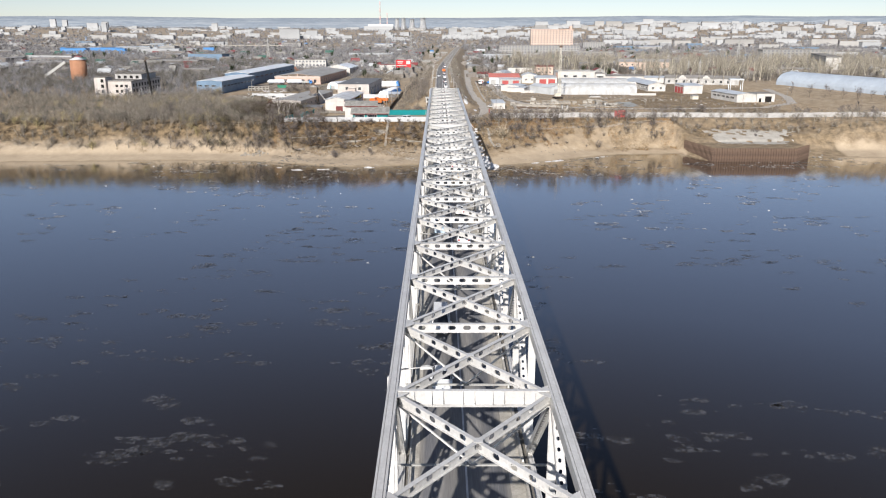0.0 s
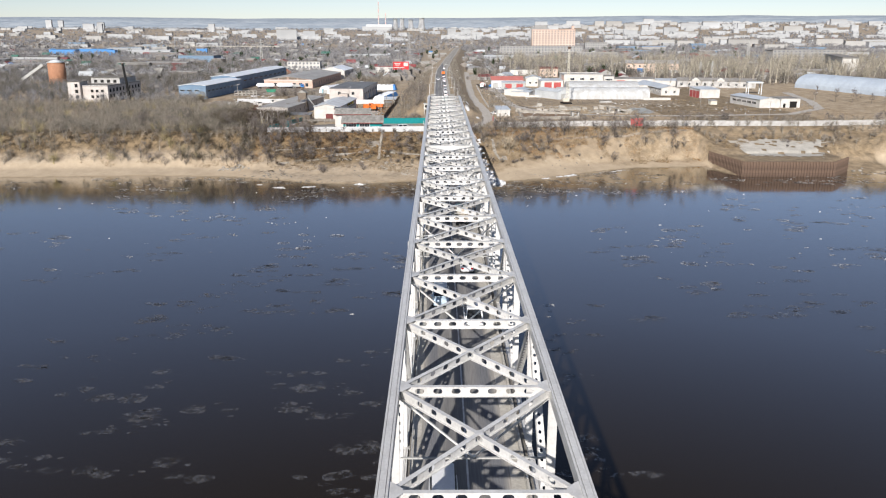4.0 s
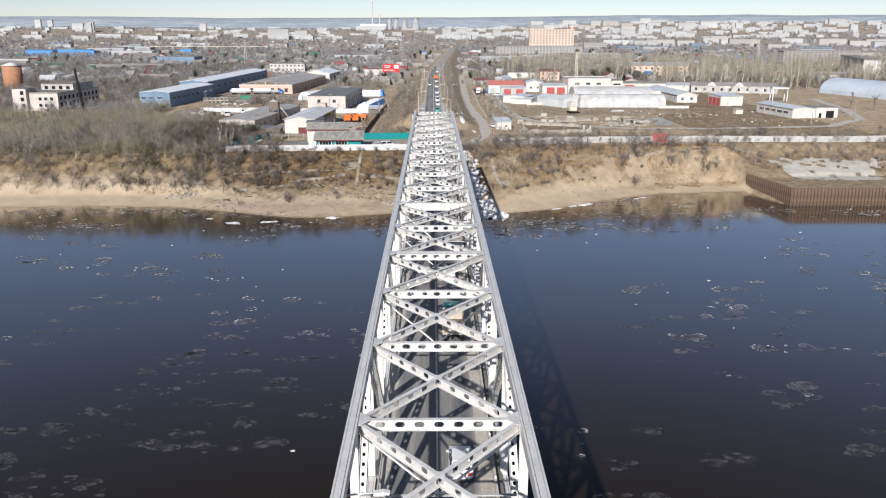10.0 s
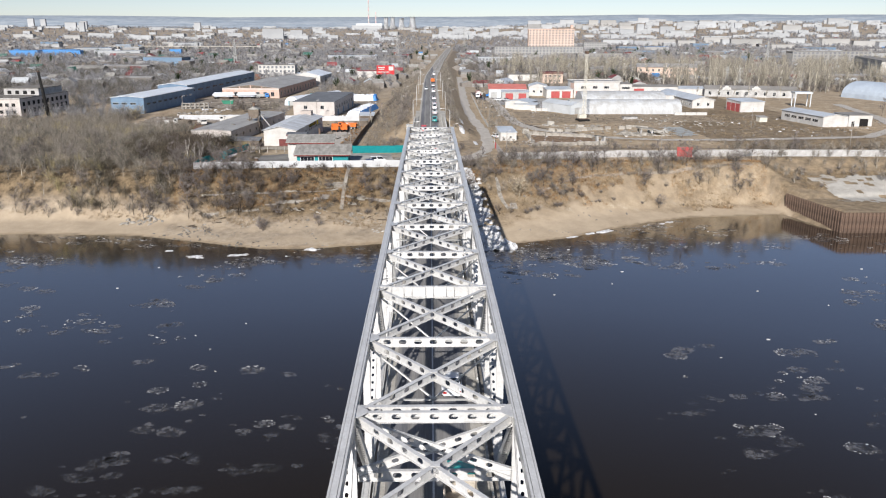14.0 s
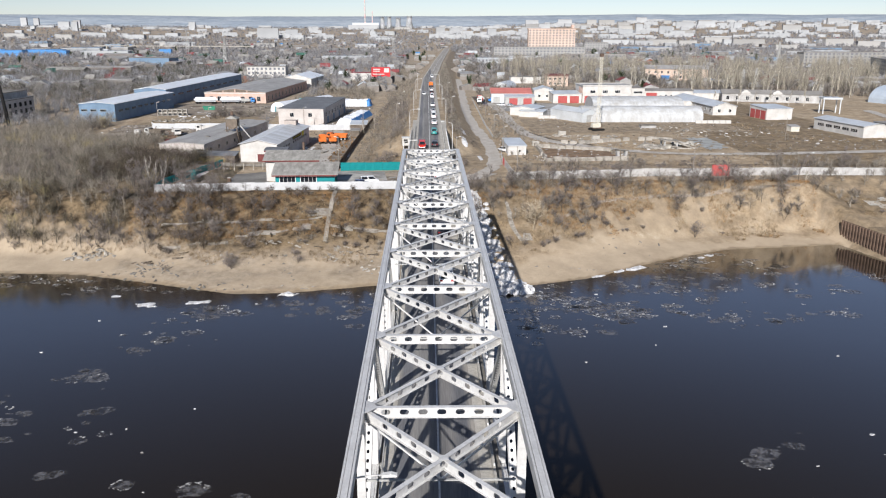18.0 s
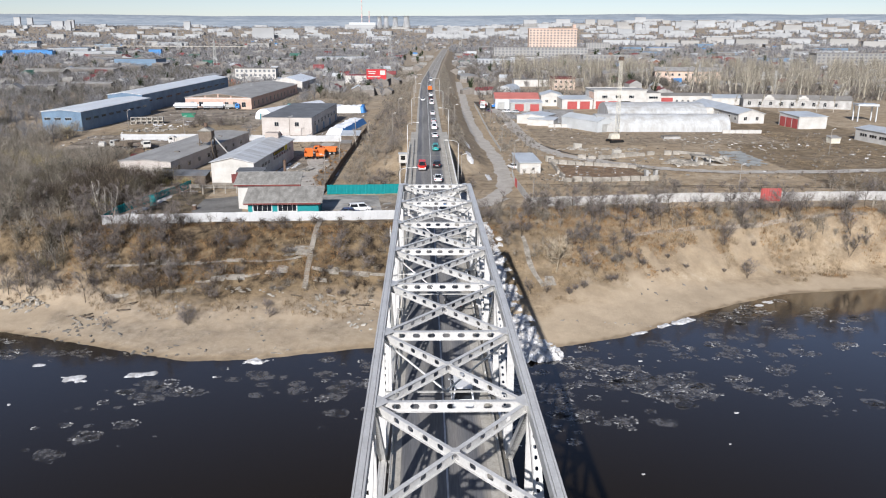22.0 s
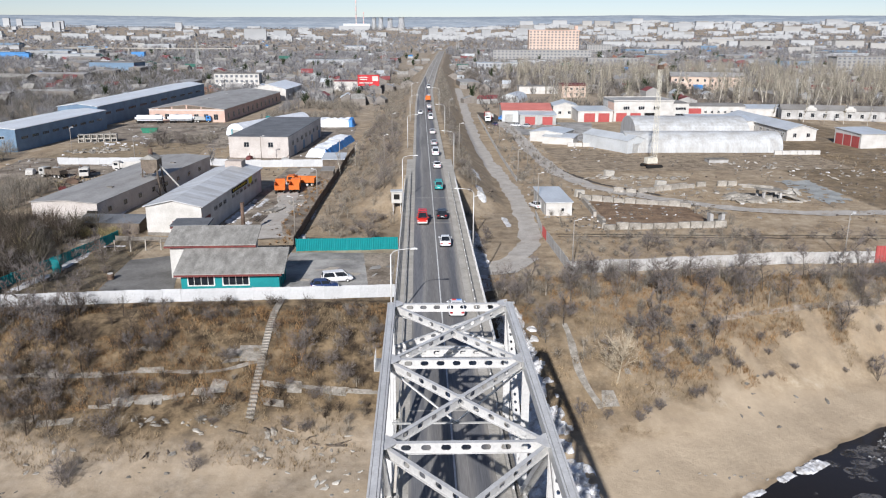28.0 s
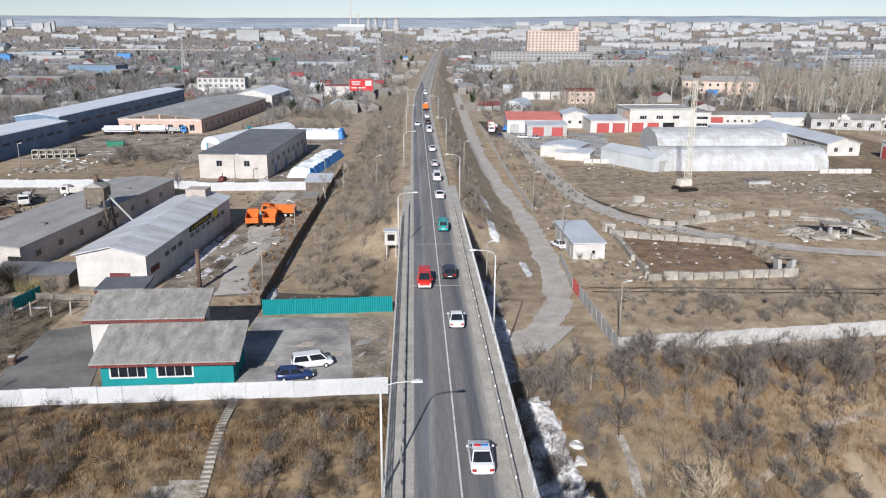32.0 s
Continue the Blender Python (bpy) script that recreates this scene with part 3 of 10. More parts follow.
BRIDGE_YS = [-330, 0, 140, 285.3]
VIA_YS = steps(285.36, 400, 19)
FAR_YS = steps(VIA_YS[-1] + 0.02, 1000, 22) + [1080, 1200, 1330, 1500, 1700, 2000]
strip("deck_slab", rect(-3.4, 5.3, 13.9, ROAD - 0.06), BRIDGE_YS, M_CONCD, "concrete deck slab between the trusses")
strip("approach_deck", rect(-4.6, 6.2, 13.6, ROAD - 0.06), VIA_YS, M_CONC, "concrete deck of the approach viaduct")
strip("road", rect(-2.55, 3.75, ROAD - 0.3, ROAD), [-330, 0, 140, 285.3] + VIA_YS + FAR_YS, M_ASPH, "worn grey two-lane asphalt road")
strip("road_shoulder", rect(-3.25, -2.55, ROAD - 0.3, ROAD + 0.012), [-330, 0, 140, 285.3] + VIA_YS + FAR_YS, M_CONC, "dusty concrete road shoulder")
strip("road_shoulder", rect(3.75, 4.75, ROAD - 0.3, ROAD + 0.012), [-330, 0, 140, 285.3] + VIA_YS + FAR_YS, M_CONC, "dusty concrete road shoulder")
strip("centre_line", rect(0.72, 0.86, ROAD - 0.1, ROAD + 0.006), [-330, 0, 140, 285.3] + VIA_YS + FAR_YS[:-5], M_WHITE, "solid white centre line on the asphalt")


def build_piers():
    for y, wide in ((node_y(0) + 0.5, 11.5), (node_y(12), 11.5), (node_y(24), 11.5)):
        e = thing("bridge_pier", "tall grey concrete river pier", "bridge pier", (DECK, y, 0), group="bridge piers")
        bm = bmesh.new()
        prism(bm, [(-wide / 2, -12), (wide / 2, -12), (wide / 2 - 0.5, 12.2), (-wide / 2 + 0.5, 12.2)], -1.6, 1.6)
        part("shaft", bm, M_CONC, e)
        bm = bmesh.new()
        box(bm, -wide / 2 - 0.3, wide / 2 + 0.3, -2, 2, 12.2, 13.3)
        part("cap", bm, M_CONC, e)
    for y in (306, 327, 348, 369, 390):
        e = thing("viaduct_pier", "grey concrete column pier of the approach", "bridge pier", (DECK, y, 0), group="viaduct piers")
        bm = bmesh.new()
        box(bm, -4.6, 4.6, -0.7, 0.7, 12.5, 13.6)
        part("cap_beam", bm, M_CONC, e)
        for x in (-3.2, 3.2):
            bm = bmesh.new()
            tube(bm, (x, 0, ground_z(x, y) - 1), (x, 0, 12.5), 0.6, 0.6, 14)
            part("column", bm, M_CONC, e)


build_piers()


# ---- rails, kerbs, lamps along the road ----
def build_railings():
    """Steel post-and-rail railings and kerb barriers of the approach, panel by panel."""
    for x, label in ((-4.45, "grey steel railing along the viaduct footway"), (6.05, "grey steel railing along the viaduct edge")):
        rail = thing("railing", label, "railing", (x, 285.6, ROAD - 0.06), group="bridge railings")
        first = None
        for i in range(42):
            m = pose(0, i * 2.5, 0)
            if not first:
                bm = bmesh.new()
                box(bm, -0.05, 0.05, -0.05, 0.05, 0, 1.1)
                first = [part("post", bm, M_STEEL, rail)]
                bm = bmesh.new()
                for z in (0.25, 0.65, 1.05):
                    box(bm, -0.03, 0.03, 0.06, 2.44, z - 0.035, z + 0.035)
                for j in range(1, 6):
                    box(bm, -0.015, 0.015, j * 0.41, j * 0.41 + 0.03, 0.25, 1.05)
                first.append(part("rail_panel", bm, M_STEEL, rail))
            else:
                for o in first:
                    same(o, m)
    # kerb barriers between road and footway
    for x, y0, y1, label in ((-3.33, 285.6, 400, "low dark steel guard rail beside the road"), (4.9, 285.6, 400, "low pale concrete kerb barrier beside the road"),
                             (-3.15, 3, 285, "low steel guard rail inside the truss"), (4.85, 3, 285, "low pale concrete kerb barrier inside the truss")):
        b = thing("guard_rail", label, "guard rail", (x, y0, ROAD), group="road guard rails")
        n = int((y1 - y0) / 3)
        pale = x > 0
        bm = bmesh.new()
        if pale:
            prism(bm, [(-0.14, -0.05), (0.14, -0.05), (0.09, 0.42), (-0.09, 0.42)], 0.03, 2.95)
        else:
            box(bm, -0.04, 0.04, 0, 3, 0.35, 0.65)
        a = part("barrier_block" if pale else "beam", bm, M_CONC if pale else M_STEELD, b)
        bm = bmesh.new()
        box(bm, -0.06, 0.06, -0.06, 0.06, 0, 0.6)
        c = part("post", bm, M_WHITE if pale else M_STEELD, b)
        for i in range(1, n):
            same(a, pose(0, i * 3, 0))
            if y0 > 100 or i % 2 == 0:
                same(c, pose(0, i * 3, 0))


build_railings()


def lamp_proto():
    e = thing("street_lamp", "slim pale steel street lamp with a curved arm", "street lamp", (0, 0, -100), group="street lamps")
    bm = bmesh.new()
    tube(bm, (0, 0, 0), (0, 0, 8.4), 0.11, 0.07)
    part("pole", bm, M_STEEL, e)
    bm = bmesh.new()
    pts = [Vector((0, 0, 8.35)), Vector((0.3, 0, 8.75)), Vector((1.0, 0, 8.95)), Vector((2.1, 0, 9.05))]
    for p, q in zip(pts, pts[1:]):
        tube(bm, p, q, 0.05, 0.045, 6)
    part("arm", bm, M_STEEL, e)
    bm = bmesh.new()
    prism(bm, [(0, 0), (0.75, 0.02), (0.8, 0.1), (0.5, 0.19), (0.05, 0.12)], -0.15, 0.15, m=pose(2.05, 0, 8.98))
    part("lamp_head", bm, M_WHITE, e)
    return e


LAMP = lamp_proto()
spots = [(-4.75, y, ROAD - 0.5, 0) for y in (305.5, 369, 440, 505, 570)] + [(6.25, y, ROAD - 0.5, 180) for y in (338, 405, 470, 540)]
spots += [(-4.4, y, ROAD - 0.1, 0) for y in (48, 114, 180, 246)]
for i, (x, y, z, r) in enumerate(spots):
    m = pose(x + road_x(y) - 0.6, y, z, 0, 0, r)
    if i:
        copy_thing(LAMP, m)
    else:
        LAMP.matrix_world = m


def expansion_joints():
    for y in (285.45, 352, 372):
        bm = bmesh.new()
        box(bm, -2.5, 3.7, y - 0.13, y + 0.13, ROAD - 0.05, ROAD + 0.005)
        tagged(link_bm("expansion_joint", bm, M_CONC), "pale concrete expansion joint across the road", "road joint", "road joints", "structure")


expansion_joints()


def rail_patch():
    """Access ladder cage hung outside the deck beside the portal."""
    e = thing("access_platform", "small steel access platform outside the deck", "platform", (-5.2, 296, ROAD))
    bm = bmesh.new()
    box(bm, -0.7, 0.55, -1.5, 1.5, -0.5, -0.42)
    part("floor_plate", bm, M_STEELD, e)
    bm = bmesh.new()
    for y in (-1.5, -0.5, 0.5, 1.5):
        bar(bm, (-0.68, y, -0.45), (-0.68, y, 0.7), 0.05, 0.05)
    for z in (0.1, 0.65):
        bar(bm, (-0.68, -1.5, z), (-0.68, 1.5, z), 0.05, 0.05)
    part("handrail", bm, M_STEEL, e)


rail_patch()


# ---- building kit ----
def gz(x, y):
    return ground_z(x, y)


def window(parent, side, w, d, u, z, ww, wh, bars=1, frame_mat=None, pane_mat=None, t=0.09):
    """A framed window on a wall of a body w by d: side f, b, l or r, its middle at u, its foot at z."""
    m = {"f": pose(u, 0, z), "b": pose(u, d, z, 0, 0, 180), "l": pose(0, u, z, 0, 0, -90), "r": pose(w, u, z, 0, 0, 90)}[side]
    bm = bmesh.new()
    for x0, x1, z0, z1 in [(-ww / 2, ww / 2, 0, t), (-ww / 2, ww / 2, wh - t, wh), (-ww / 2, -ww / 2 + t, t, wh - t), (ww / 2 - t, ww / 2, t, wh - t)] + \
            [(-ww / 2 + ww * (i + 1) / (bars + 1) - 0.035, -ww / 2 + ww * (i + 1) / (bars + 1) + 0.035, t, wh - t) for i in range(bars)]:
        box(bm, x0, x1, -0.07, 0.02, z0, z1)
    o = part("window", bm, frame_mat or M_WHITE, parent)
    o.matrix_local = m
    bm = bmesh.new()
    box(bm, -ww / 2 + t, ww / 2 - t, -0.015, 0.02, t, wh - t)
    part("pane", bm, pane_mat or M_GLASS, o)
    return o


def panel_on(parent, name, side, w, d, u, z, ww, wh, material, out=0.06, label=""):
    m = {"f": pose(u, 0, z), "b": pose(u, d, z, 0, 0, 180), "l": pose(0, u, z, 0, 0, -90), "r": pose(w, u, z, 0, 0, 90)}[side]
    bm = bmesh.new()
    box(bm, -ww / 2, ww / 2, -out, 0.02, 0, wh)
    if ww > 1.5:
        n = int(ww / 0.8)
        bm.free()
        bm = bmesh.new()
        front = []
        for i in range(n):
            a, b = -ww / 2 + i * ww / n, -ww / 2 + (i + 1) * ww / n
            front += [(a, -out), (b - 0.09, -out), (b - 0.08, -out - 0.03), (b - 0.01, -out - 0.03)]
        front += [(ww / 2, -out), (ww / 2, 0.02), (-ww / 2, 0.02)]
        lo, hi = [bm.verts.new((x, y, 0)) for x, y in front], [bm.verts.new((x, y, wh)) for x, y in front]
        for i in range(len(front)):
            j = (i + 1) % len(front)
            bm.faces.new((lo[i], lo[j], hi[j], hi[i]))
        bm.faces.new(hi)
        bm.faces.new(lo[::-1])
        bmesh.ops.recalc_face_normals(bm, faces=bm.faces[:])
    o = part(name, bm, material, parent, label)
    o.matrix_local = m
    return o


def hall(name, label, cat, x, y, w, d, rz, high, rise, wall_m, roof_m, axis="y", over=0.35, z0=None, group="", ribs=0.0, flat_edge=None):
    """A gabled (rise > 0), lean-to (axis p) or flat-roofed body; its front left corner stands at x, y."""
    z = (gz(x, y) if z0 is None else z0) - 0.25
    e = thing(name, label, cat, (x, y, z), rz, group)
    h = high + 0.25
    bm = bmesh.new()
    if rise and axis == "y":
        prism(bm, [(0, 0), (w, 0), (w, h), (w / 2, h + rise), (0, h)], 0, d)
    elif rise and axis == "x":
        prism(bm, [(0, 0), (d, 0), (d, h), (d / 2, h + rise), (0, h)], 0, w, m=Matrix(((0, 1, 0, 0), (1, 0, 0, 0), (0, 0, 1, 0), (0, 0, 0, 1))))
    elif rise:
        prism(bm, [(0, 0), (d, 0), (d, h + rise), (0, h)], 0, w, m=Matrix(((0, 1, 0, 0), (1, 0, 0, 0), (0, 0, 1, 0), (0, 0, 0, 1))))
    else:
        box(bm, 0, w, 0, d, 0, h)
    part("wall", bm, wall_m, e)
    t = 0.14
    slopes = []
    if rise and axis == "y":
        k = rise / (w / 2)
        slopes = [[(-over, h - over * k), (w / 2, h + rise), -over, d + over, False], [(w + over, h - over * k), (w / 2, h + rise), -over, d + over, False]]
    elif rise and axis == "x":
        k = rise / (d / 2)
        slopes = [[(-over, h - over * k), (d / 2, h + rise), -over, w + over, True], [(d + over, h - over * k), (d / 2, h + rise), -over, w + over, True]]
    elif rise:
        k = rise / d
        slopes = [[(-over, h - over * k), (d + over, h + rise + over * k), -over, w + over, True]]
    for (a0, z0_), (a1, z1), l0, l1, swap in slopes:
        bm = bmesh.new()
        n = max(1, int((l1 - l0) / ribs)) if ribs else 1
        cols = []
        for i in range(n + 1):
            p = l0 + (l1 - l0) * i / n
            lift = 0.03 if ribs and i % 2 else 0.0
            ring = [(a0, p, z0_ + 0.01), (a1, p, z1 + 0.01), (a1, p, z1 + 0.01 + t + lift), (a0, p, z0_ + 0.01 + t + lift)]
            cols.append([bm.verts.new((b_, a_, c_) if swap else (a_, b_, c_)) for a_, b_, c_ in ring])
        for ca, cb in zip(cols, cols[1:]):
            for j in range(4):
                bm.faces.new((ca[j], ca[(j + 1) % 4], cb[(j + 1) % 4], cb[j]))
        bm.faces.new(cols[0])
        bm.faces.new(cols[-1][::-1])
        bmesh.ops.recalc_face_normals(bm, faces=bm.faces[:])
        part("roof", bm, roof_m, e)
    if not slopes:
        bm = bmesh.new()
        box(bm, -over, w + over, -over, d + over, h + 0.003, h + 0.22)
        part("roof", bm, roof_m, e)
        if flat_edge:
            bm = bmesh.new()
            for x0, x1, y0, y1 in ((-over, w + over, -over, -over + 0.25), (-over, w + over, d + over - 0.25, d + over), (-over, -over + 0.25, -over + 0.26, d + over - 0.26), (w + over - 0.25, w + over, -over + 0.26, d + over - 0.26)):
                box(bm, x0, x1, y0, y1, h + 0.223, h + 0.5)
            part("parapet", bm, flat_edge, e)
    return e


def fence_line(name, label, pts, high, pitch, panel_m, post_m=None, thick=0.08, bottom=0.0, wave=0.0, group="", ridges=0):
    """A fence of panels and posts along a line of points on the ground."""
    e = thing(name, label, "fence", (0, 0, 0), group=group)
    rng = random.Random(len(pts) * 7 + int(pts[0][0]))
    proto = None
    for (x0, y0), (x1, y1) in zip(pts, pts[1:]):
        run = math.hypot(x1 - x0, y1 - y0)
        n = max(1, round(run / pitch))
        a = math.degrees(math.atan2(y1 - y0, x1 - x0))
        for i in range(n):
            x, y = x0 + (x1 - x0) * i / n, y0 + (y1 - y0) * i / n
            xm, ym = x0 + (x1 - x0) * (i + 0.5) / n, y0 + (y1 - y0) * (i + 0.5) / n
            g = gz(xm, ym)
            if proto is None:
                bm = bmesh.new()
                if ridges:
                    k = ridges * 2
                    lo, hi = [[bm.verts.new((0.04 + (pitch - 0.08) * j / k, s * 0.02 + (0.05 if j % 2 else -0.05), zz)) for s in (-1, 1) for j in (range(k + 1) if s < 0 else range(k, -1, -1))] for zz in (bottom - 0.3, high)]
                    for j in range(len(lo)):
                        bm.faces.new((lo[j], lo[(j + 1) % len(lo)], hi[(j + 1) % len(lo)], hi[j]))
                    bm.faces.new(hi)
                    bmesh.ops.recalc_face_normals(bm, faces=bm.faces[:])
                else:
                    box(bm, 0.04, pitch - 0.04, -thick / 2, thick / 2, bottom - 0.3, high)
                proto = [part("panel", bm, panel_m, e)]
                bm = bmesh.new()
                box(bm, -0.06, 0.06, -0.08, 0.08, -0.3, high + 0.06)
                proto.append(part("post", bm, post_m or panel_m, e))
                for o in proto:
                    o.matrix_local = pose(x, y, g, 0, 0, a)
            else:
                same(proto[0], pose(x, y, g + rng.uniform(-wave, wave), rng.uniform(-1, 1) * wave * 20, 0, a) @ Matrix.Diagonal((run / n / pitch, 1, 1, 1)))
                same(proto[1], pose(x, y, g, 0, 0, a))
    return e


def drape(name, label, corners, n, m, material, lift=0.07, cat="pavement"):
    """A thin sheet over the ground between four corners."""
    a, b, c, d = [Vector((*p, 0)) for p in corners]
    bm = bmesh.new()
    g = []
    for j in range(m + 1):
        row = []
        for i in range(n + 1):
            p = (a.lerp(b, i / n)).lerp(d.lerp(c, i / n), j / m)
            row.append(bm.verts.new((p.x, p.y, gz(p.x, p.y) + lift)))
        g.append(row)
    for r0, r1 in zip(g, g[1:]):
        for i in range(n):
            bm.faces.new((r0[i], r0[i + 1], r1[i + 1], r1[i]))
    bmesh.ops.recalc_face_normals(bm, faces=bm.faces[:])
    return tagged(link_bm(name, bm, material, smooth=True), label, cat, kind="structure")


def ragged(name, label, corners, n, m, material, lift, seed, cat="pavement"):
    """A thin worn sheet whose edges are broken away, with holes where grass comes through."""
    a, b, c, d = [Vector((*p, 0)) for p in corners]
    bm = bmesh.new()
    grid = {}
    for j in range(m + 1):
        for i in range(n + 1):
            u, v = i / n, j / m
            p = (a.lerp(b, u)).lerp(d.lerp(c, u), v)
            edge = min(u, 1 - u, v, 1 - v)
            k = noise.noise(Vector((p.x * 0.35, p.y * 0.35, seed))) + 0.5 * noise.noise(Vector((p.x * 0.9, p.y * 0.9, seed)))
            if k + 0.55 - 0.75 * (1 - min(1.0, edge * 6)) > 0:
                grid[i, j] = bm.verts.new((p.x, p.y, gz(p.x, p.y) + lift))
    for i, j in grid:
        q = [grid.get(w) for w in ((i, j), (i + 1, j), (i + 1, j + 1), (i, j + 1))]
        if all(q):
            bm.faces.new(q)
    bmesh.ops.delete(bm, geom=[v for v in bm.verts if not v.link_faces], context="VERTS")
    bmesh.ops.recalc_face_normals(bm, faces=bm.faces[:])
    return tagged(link_bm(name, bm, material, smooth=True), label, cat, kind="structure")


def lane(name, label, pts, width, material, lift=0.09, cat="lane"):
    """A track over the ground along a line of points."""
    line = []
    for (x0, y0), (x1, y1) in zip(pts, pts[1:]):
        n = max(1, int(math.hypot(x1 - x0, y1 - y0)))
        line += [Vector((x0 + (x1 - x0) * i / n, y0 + (y1 - y0) * i / n, 0)) for i in range(n)]
    line.append(Vector((*pts[-1], 0)))
    for _ in range(4):
        line = [line[0]] + [(a + b * 2 + c) / 4 for a, b, c in zip(line, line[1:], line[2:])] + [line[-1]]
    bm = bmesh.new()
    rows = []
    for i, p in enumerate(line):
        q = line[min(i + 1, len(line) - 1)] - line[max(i - 1, 0)]
        s = Vector((q.y, -q.x, 0)).normalized()
        w = width / 2 * (1 + 0.30 * noise.noise(p * 0.13) + 0.25 * noise.noise(p * 0.5))
        rows.append([bm.verts.new((v.x, v.y, gz(v.x, v.y) + lift)) for v in [p + s * w * (k / 3 - 1) for k in range(7)]])
    for a, b in zip(rows, rows[1:]):
        for i in range(6):
            bm.faces.new((a[i], a[i + 1], b[i + 1], b[i]))
    bmesh.ops.recalc_face_normals(bm, faces=bm.faces[:])
    return tagged(link_bm(name, bm, material, smooth=True), label, cat, kind="structure")


M_LOT = mat("worn yard asphalt", (0.42, 0.41, 0.385), (0.19, 0.185, 0.178), 0.17, 3, 0.95, bump=0.15, grain=0.15)
M_LANE = mat("pale packed dirt", (0.50, 0.452, 0.385), (0.33, 0.288, 0.235), 0.5, 4, 0.95, bump=0.3, grain=0.2)
M_YARD = mat("churned yard dirt", (0.35, 0.30, 0.24), (0.13, 0.105, 0.08), 0.16, 1.6, 0.95, bump=0.3, grain=0.4)
M_MUD = mat("dark churned soil", (0.10, 0.085, 0.07), (0.06, 0.05, 0.042), 0.3, 3, 0.95, bump=0.5, grain=0.3)
M_WALLP = mat("peeling cream plaster", (0.53, 0.495, 0.465), (0.41, 0.37, 0.34), 0.25, 3, 0.9, bump=0.15, grain=0.14)
M_ROOFT = mat("dusty tan-grey roof felt", (0.38, 0.372, 0.355), (0.27, 0.26, 0.245), 0.2, 2.5, 0.6, bump=0.15, grain=0.14, stretch=(1.4, 0.5, 1))
M_ROOFW = mat("pale galvanised sheet roof", (0.80, 0.82, 0.83), (0.68, 0.69, 0.685), 0.12, 2, 0.3, bump=0.05, grain=0.1, spec=0.5, stretch=(1.5, 0.5, 1))
M_ROOFS = mat("streaked grey sheet roof", (0.60, 0.615, 0.63), (0.42, 0.415, 0.40), 0.3, 3, 0.4, bump=0.06, grain=0.14, stretch=(0.25, 2.0, 1))
M_RUBB = mat("dusty broken concrete", (0.38, 0.355, 0.315), (0.21, 0.19, 0.16), 0.7, 5, 0.95, bump=0.3, grain=0.25, rand=0.15)
M_TRACK = mat("pale dusty track", (0.47, 0.44, 0.40), (0.36, 0.33, 0.29), 0.4, 4, 0.95, bump=0.2, grain=0.15)
M_ORANGE = mat("orange truck paint", (0.62, 0.16, 0.03), (0.5, 0.12, 0.02), 0.6, 5, 0.5, bump=0.02, grain=0.1)
M_TYRE = mat("black rubber", (0.02, 0.02, 0.02), (0.012, 0.012, 0.012), 2, 9, 0.85, bump=0.1)
M_PINKW = mat("pale pinkish plaster", (0.42, 0.37, 0.33), (0.33, 0.28, 0.25), 0.3, 3, 0.9, bump=0.1, grain=0.15)
M_PLAST = mat("white plastic sheeting", (0.75, 0.77, 0.80), (0.6, 0.63, 0.67), 0.4, 3, 0.5, bump=0.4, grain=0.1)
M_BLUEP = mat("bright blue plastic sheeting", (0.05, 0.22, 0.55), (0.04, 0.17, 0.45), 0.5, 3, 0.5, bump=0.3, grain=0.1)
M_ROOFBL = mat("bright blue sheet roof", (0.08, 0.26, 0.55), (0.06, 0.21, 0.47), 0.1, 1, 0.5, bump=0.02, grain=0.08)
M_GREEN = mat("green painted metal", (0.03, 0.20, 0.12), (0.025, 0.16, 0.10), 0.4, 4, 0.6, bump=0.05)
M_REDROOF = mat("faded coral sheet roof", (0.60, 0.21, 0.17), (0.50, 0.16, 0.13), 0.2, 2, 0.6, bump=0.05, grain=0.1)
M_BRICKO = mat("pale orange brick", (0.58, 0.455, 0.38), (0.50, 0.38, 0.305), 0.2, 2, 0.9, bump=0.1, grain=0.1)

# ---- the fenced yard beside the viaduct ----
fence_line("white_fence", "white painted concrete panel fence above the bank", [(-65.5, 333.6), (-47, 335.6), (-5.2, 337.6)], 1.95, 2.6, M_FENCEW, ridges=0, wave=0.03)
fence_line("teal_fence", "solid teal sheet-metal fence across the yard", [(-23.7, 363.2), (-5.4, 364.2)], 2.3, 2.3, M_TEAL, ridges=7)
fence_line("teal_side_fence", "teal mesh-like sheet fence along the yard's edge", [(-65.5, 334.5), (-65.8, 342.6), (-60.8, 361), (-58.5, 372)], 1.8, 2.4, M_TEAL, wave=0.02, ridges=3)
drape("yard_lot", "patched grey asphalt parking yard", [(-23.8, 338.6), (-5.8, 339.4), (-5.8, 361.5), (-24.6, 362.3)], 9, 11, M_LOT)
drape("burnt_strip", "dark burnt weeds along the fence", [(-23.5, 366), (-8, 366), (-9, 371), (-23.5, 373)], 8, 4, M_MUD, 0.05)
drape("side_lot", "dusty grey asphalt yard beside the house", [(-50.5, 337.6), (-38.5, 338), (-43.5, 361), (-51.5, 358)], 6, 11, mat("dark worn asphalt", (0.215, 0.21, 0.198), (0.125, 0.12, 0.112), 0.2, 3, 0.95, bump=0.15, grain=0.15))
drape("side_garden", "dark olive-brown grass beside the yard", [(-64.5, 336), (-51, 337.6), (-51.8, 371), (-58, 371)], 8, 16, mat("olive dead grass", (0.185, 0.15, 0.10), (0.085, 0.068, 0.046), 0.5, 4, 0.95, bump=0.5, grain=0.4), 0.05)
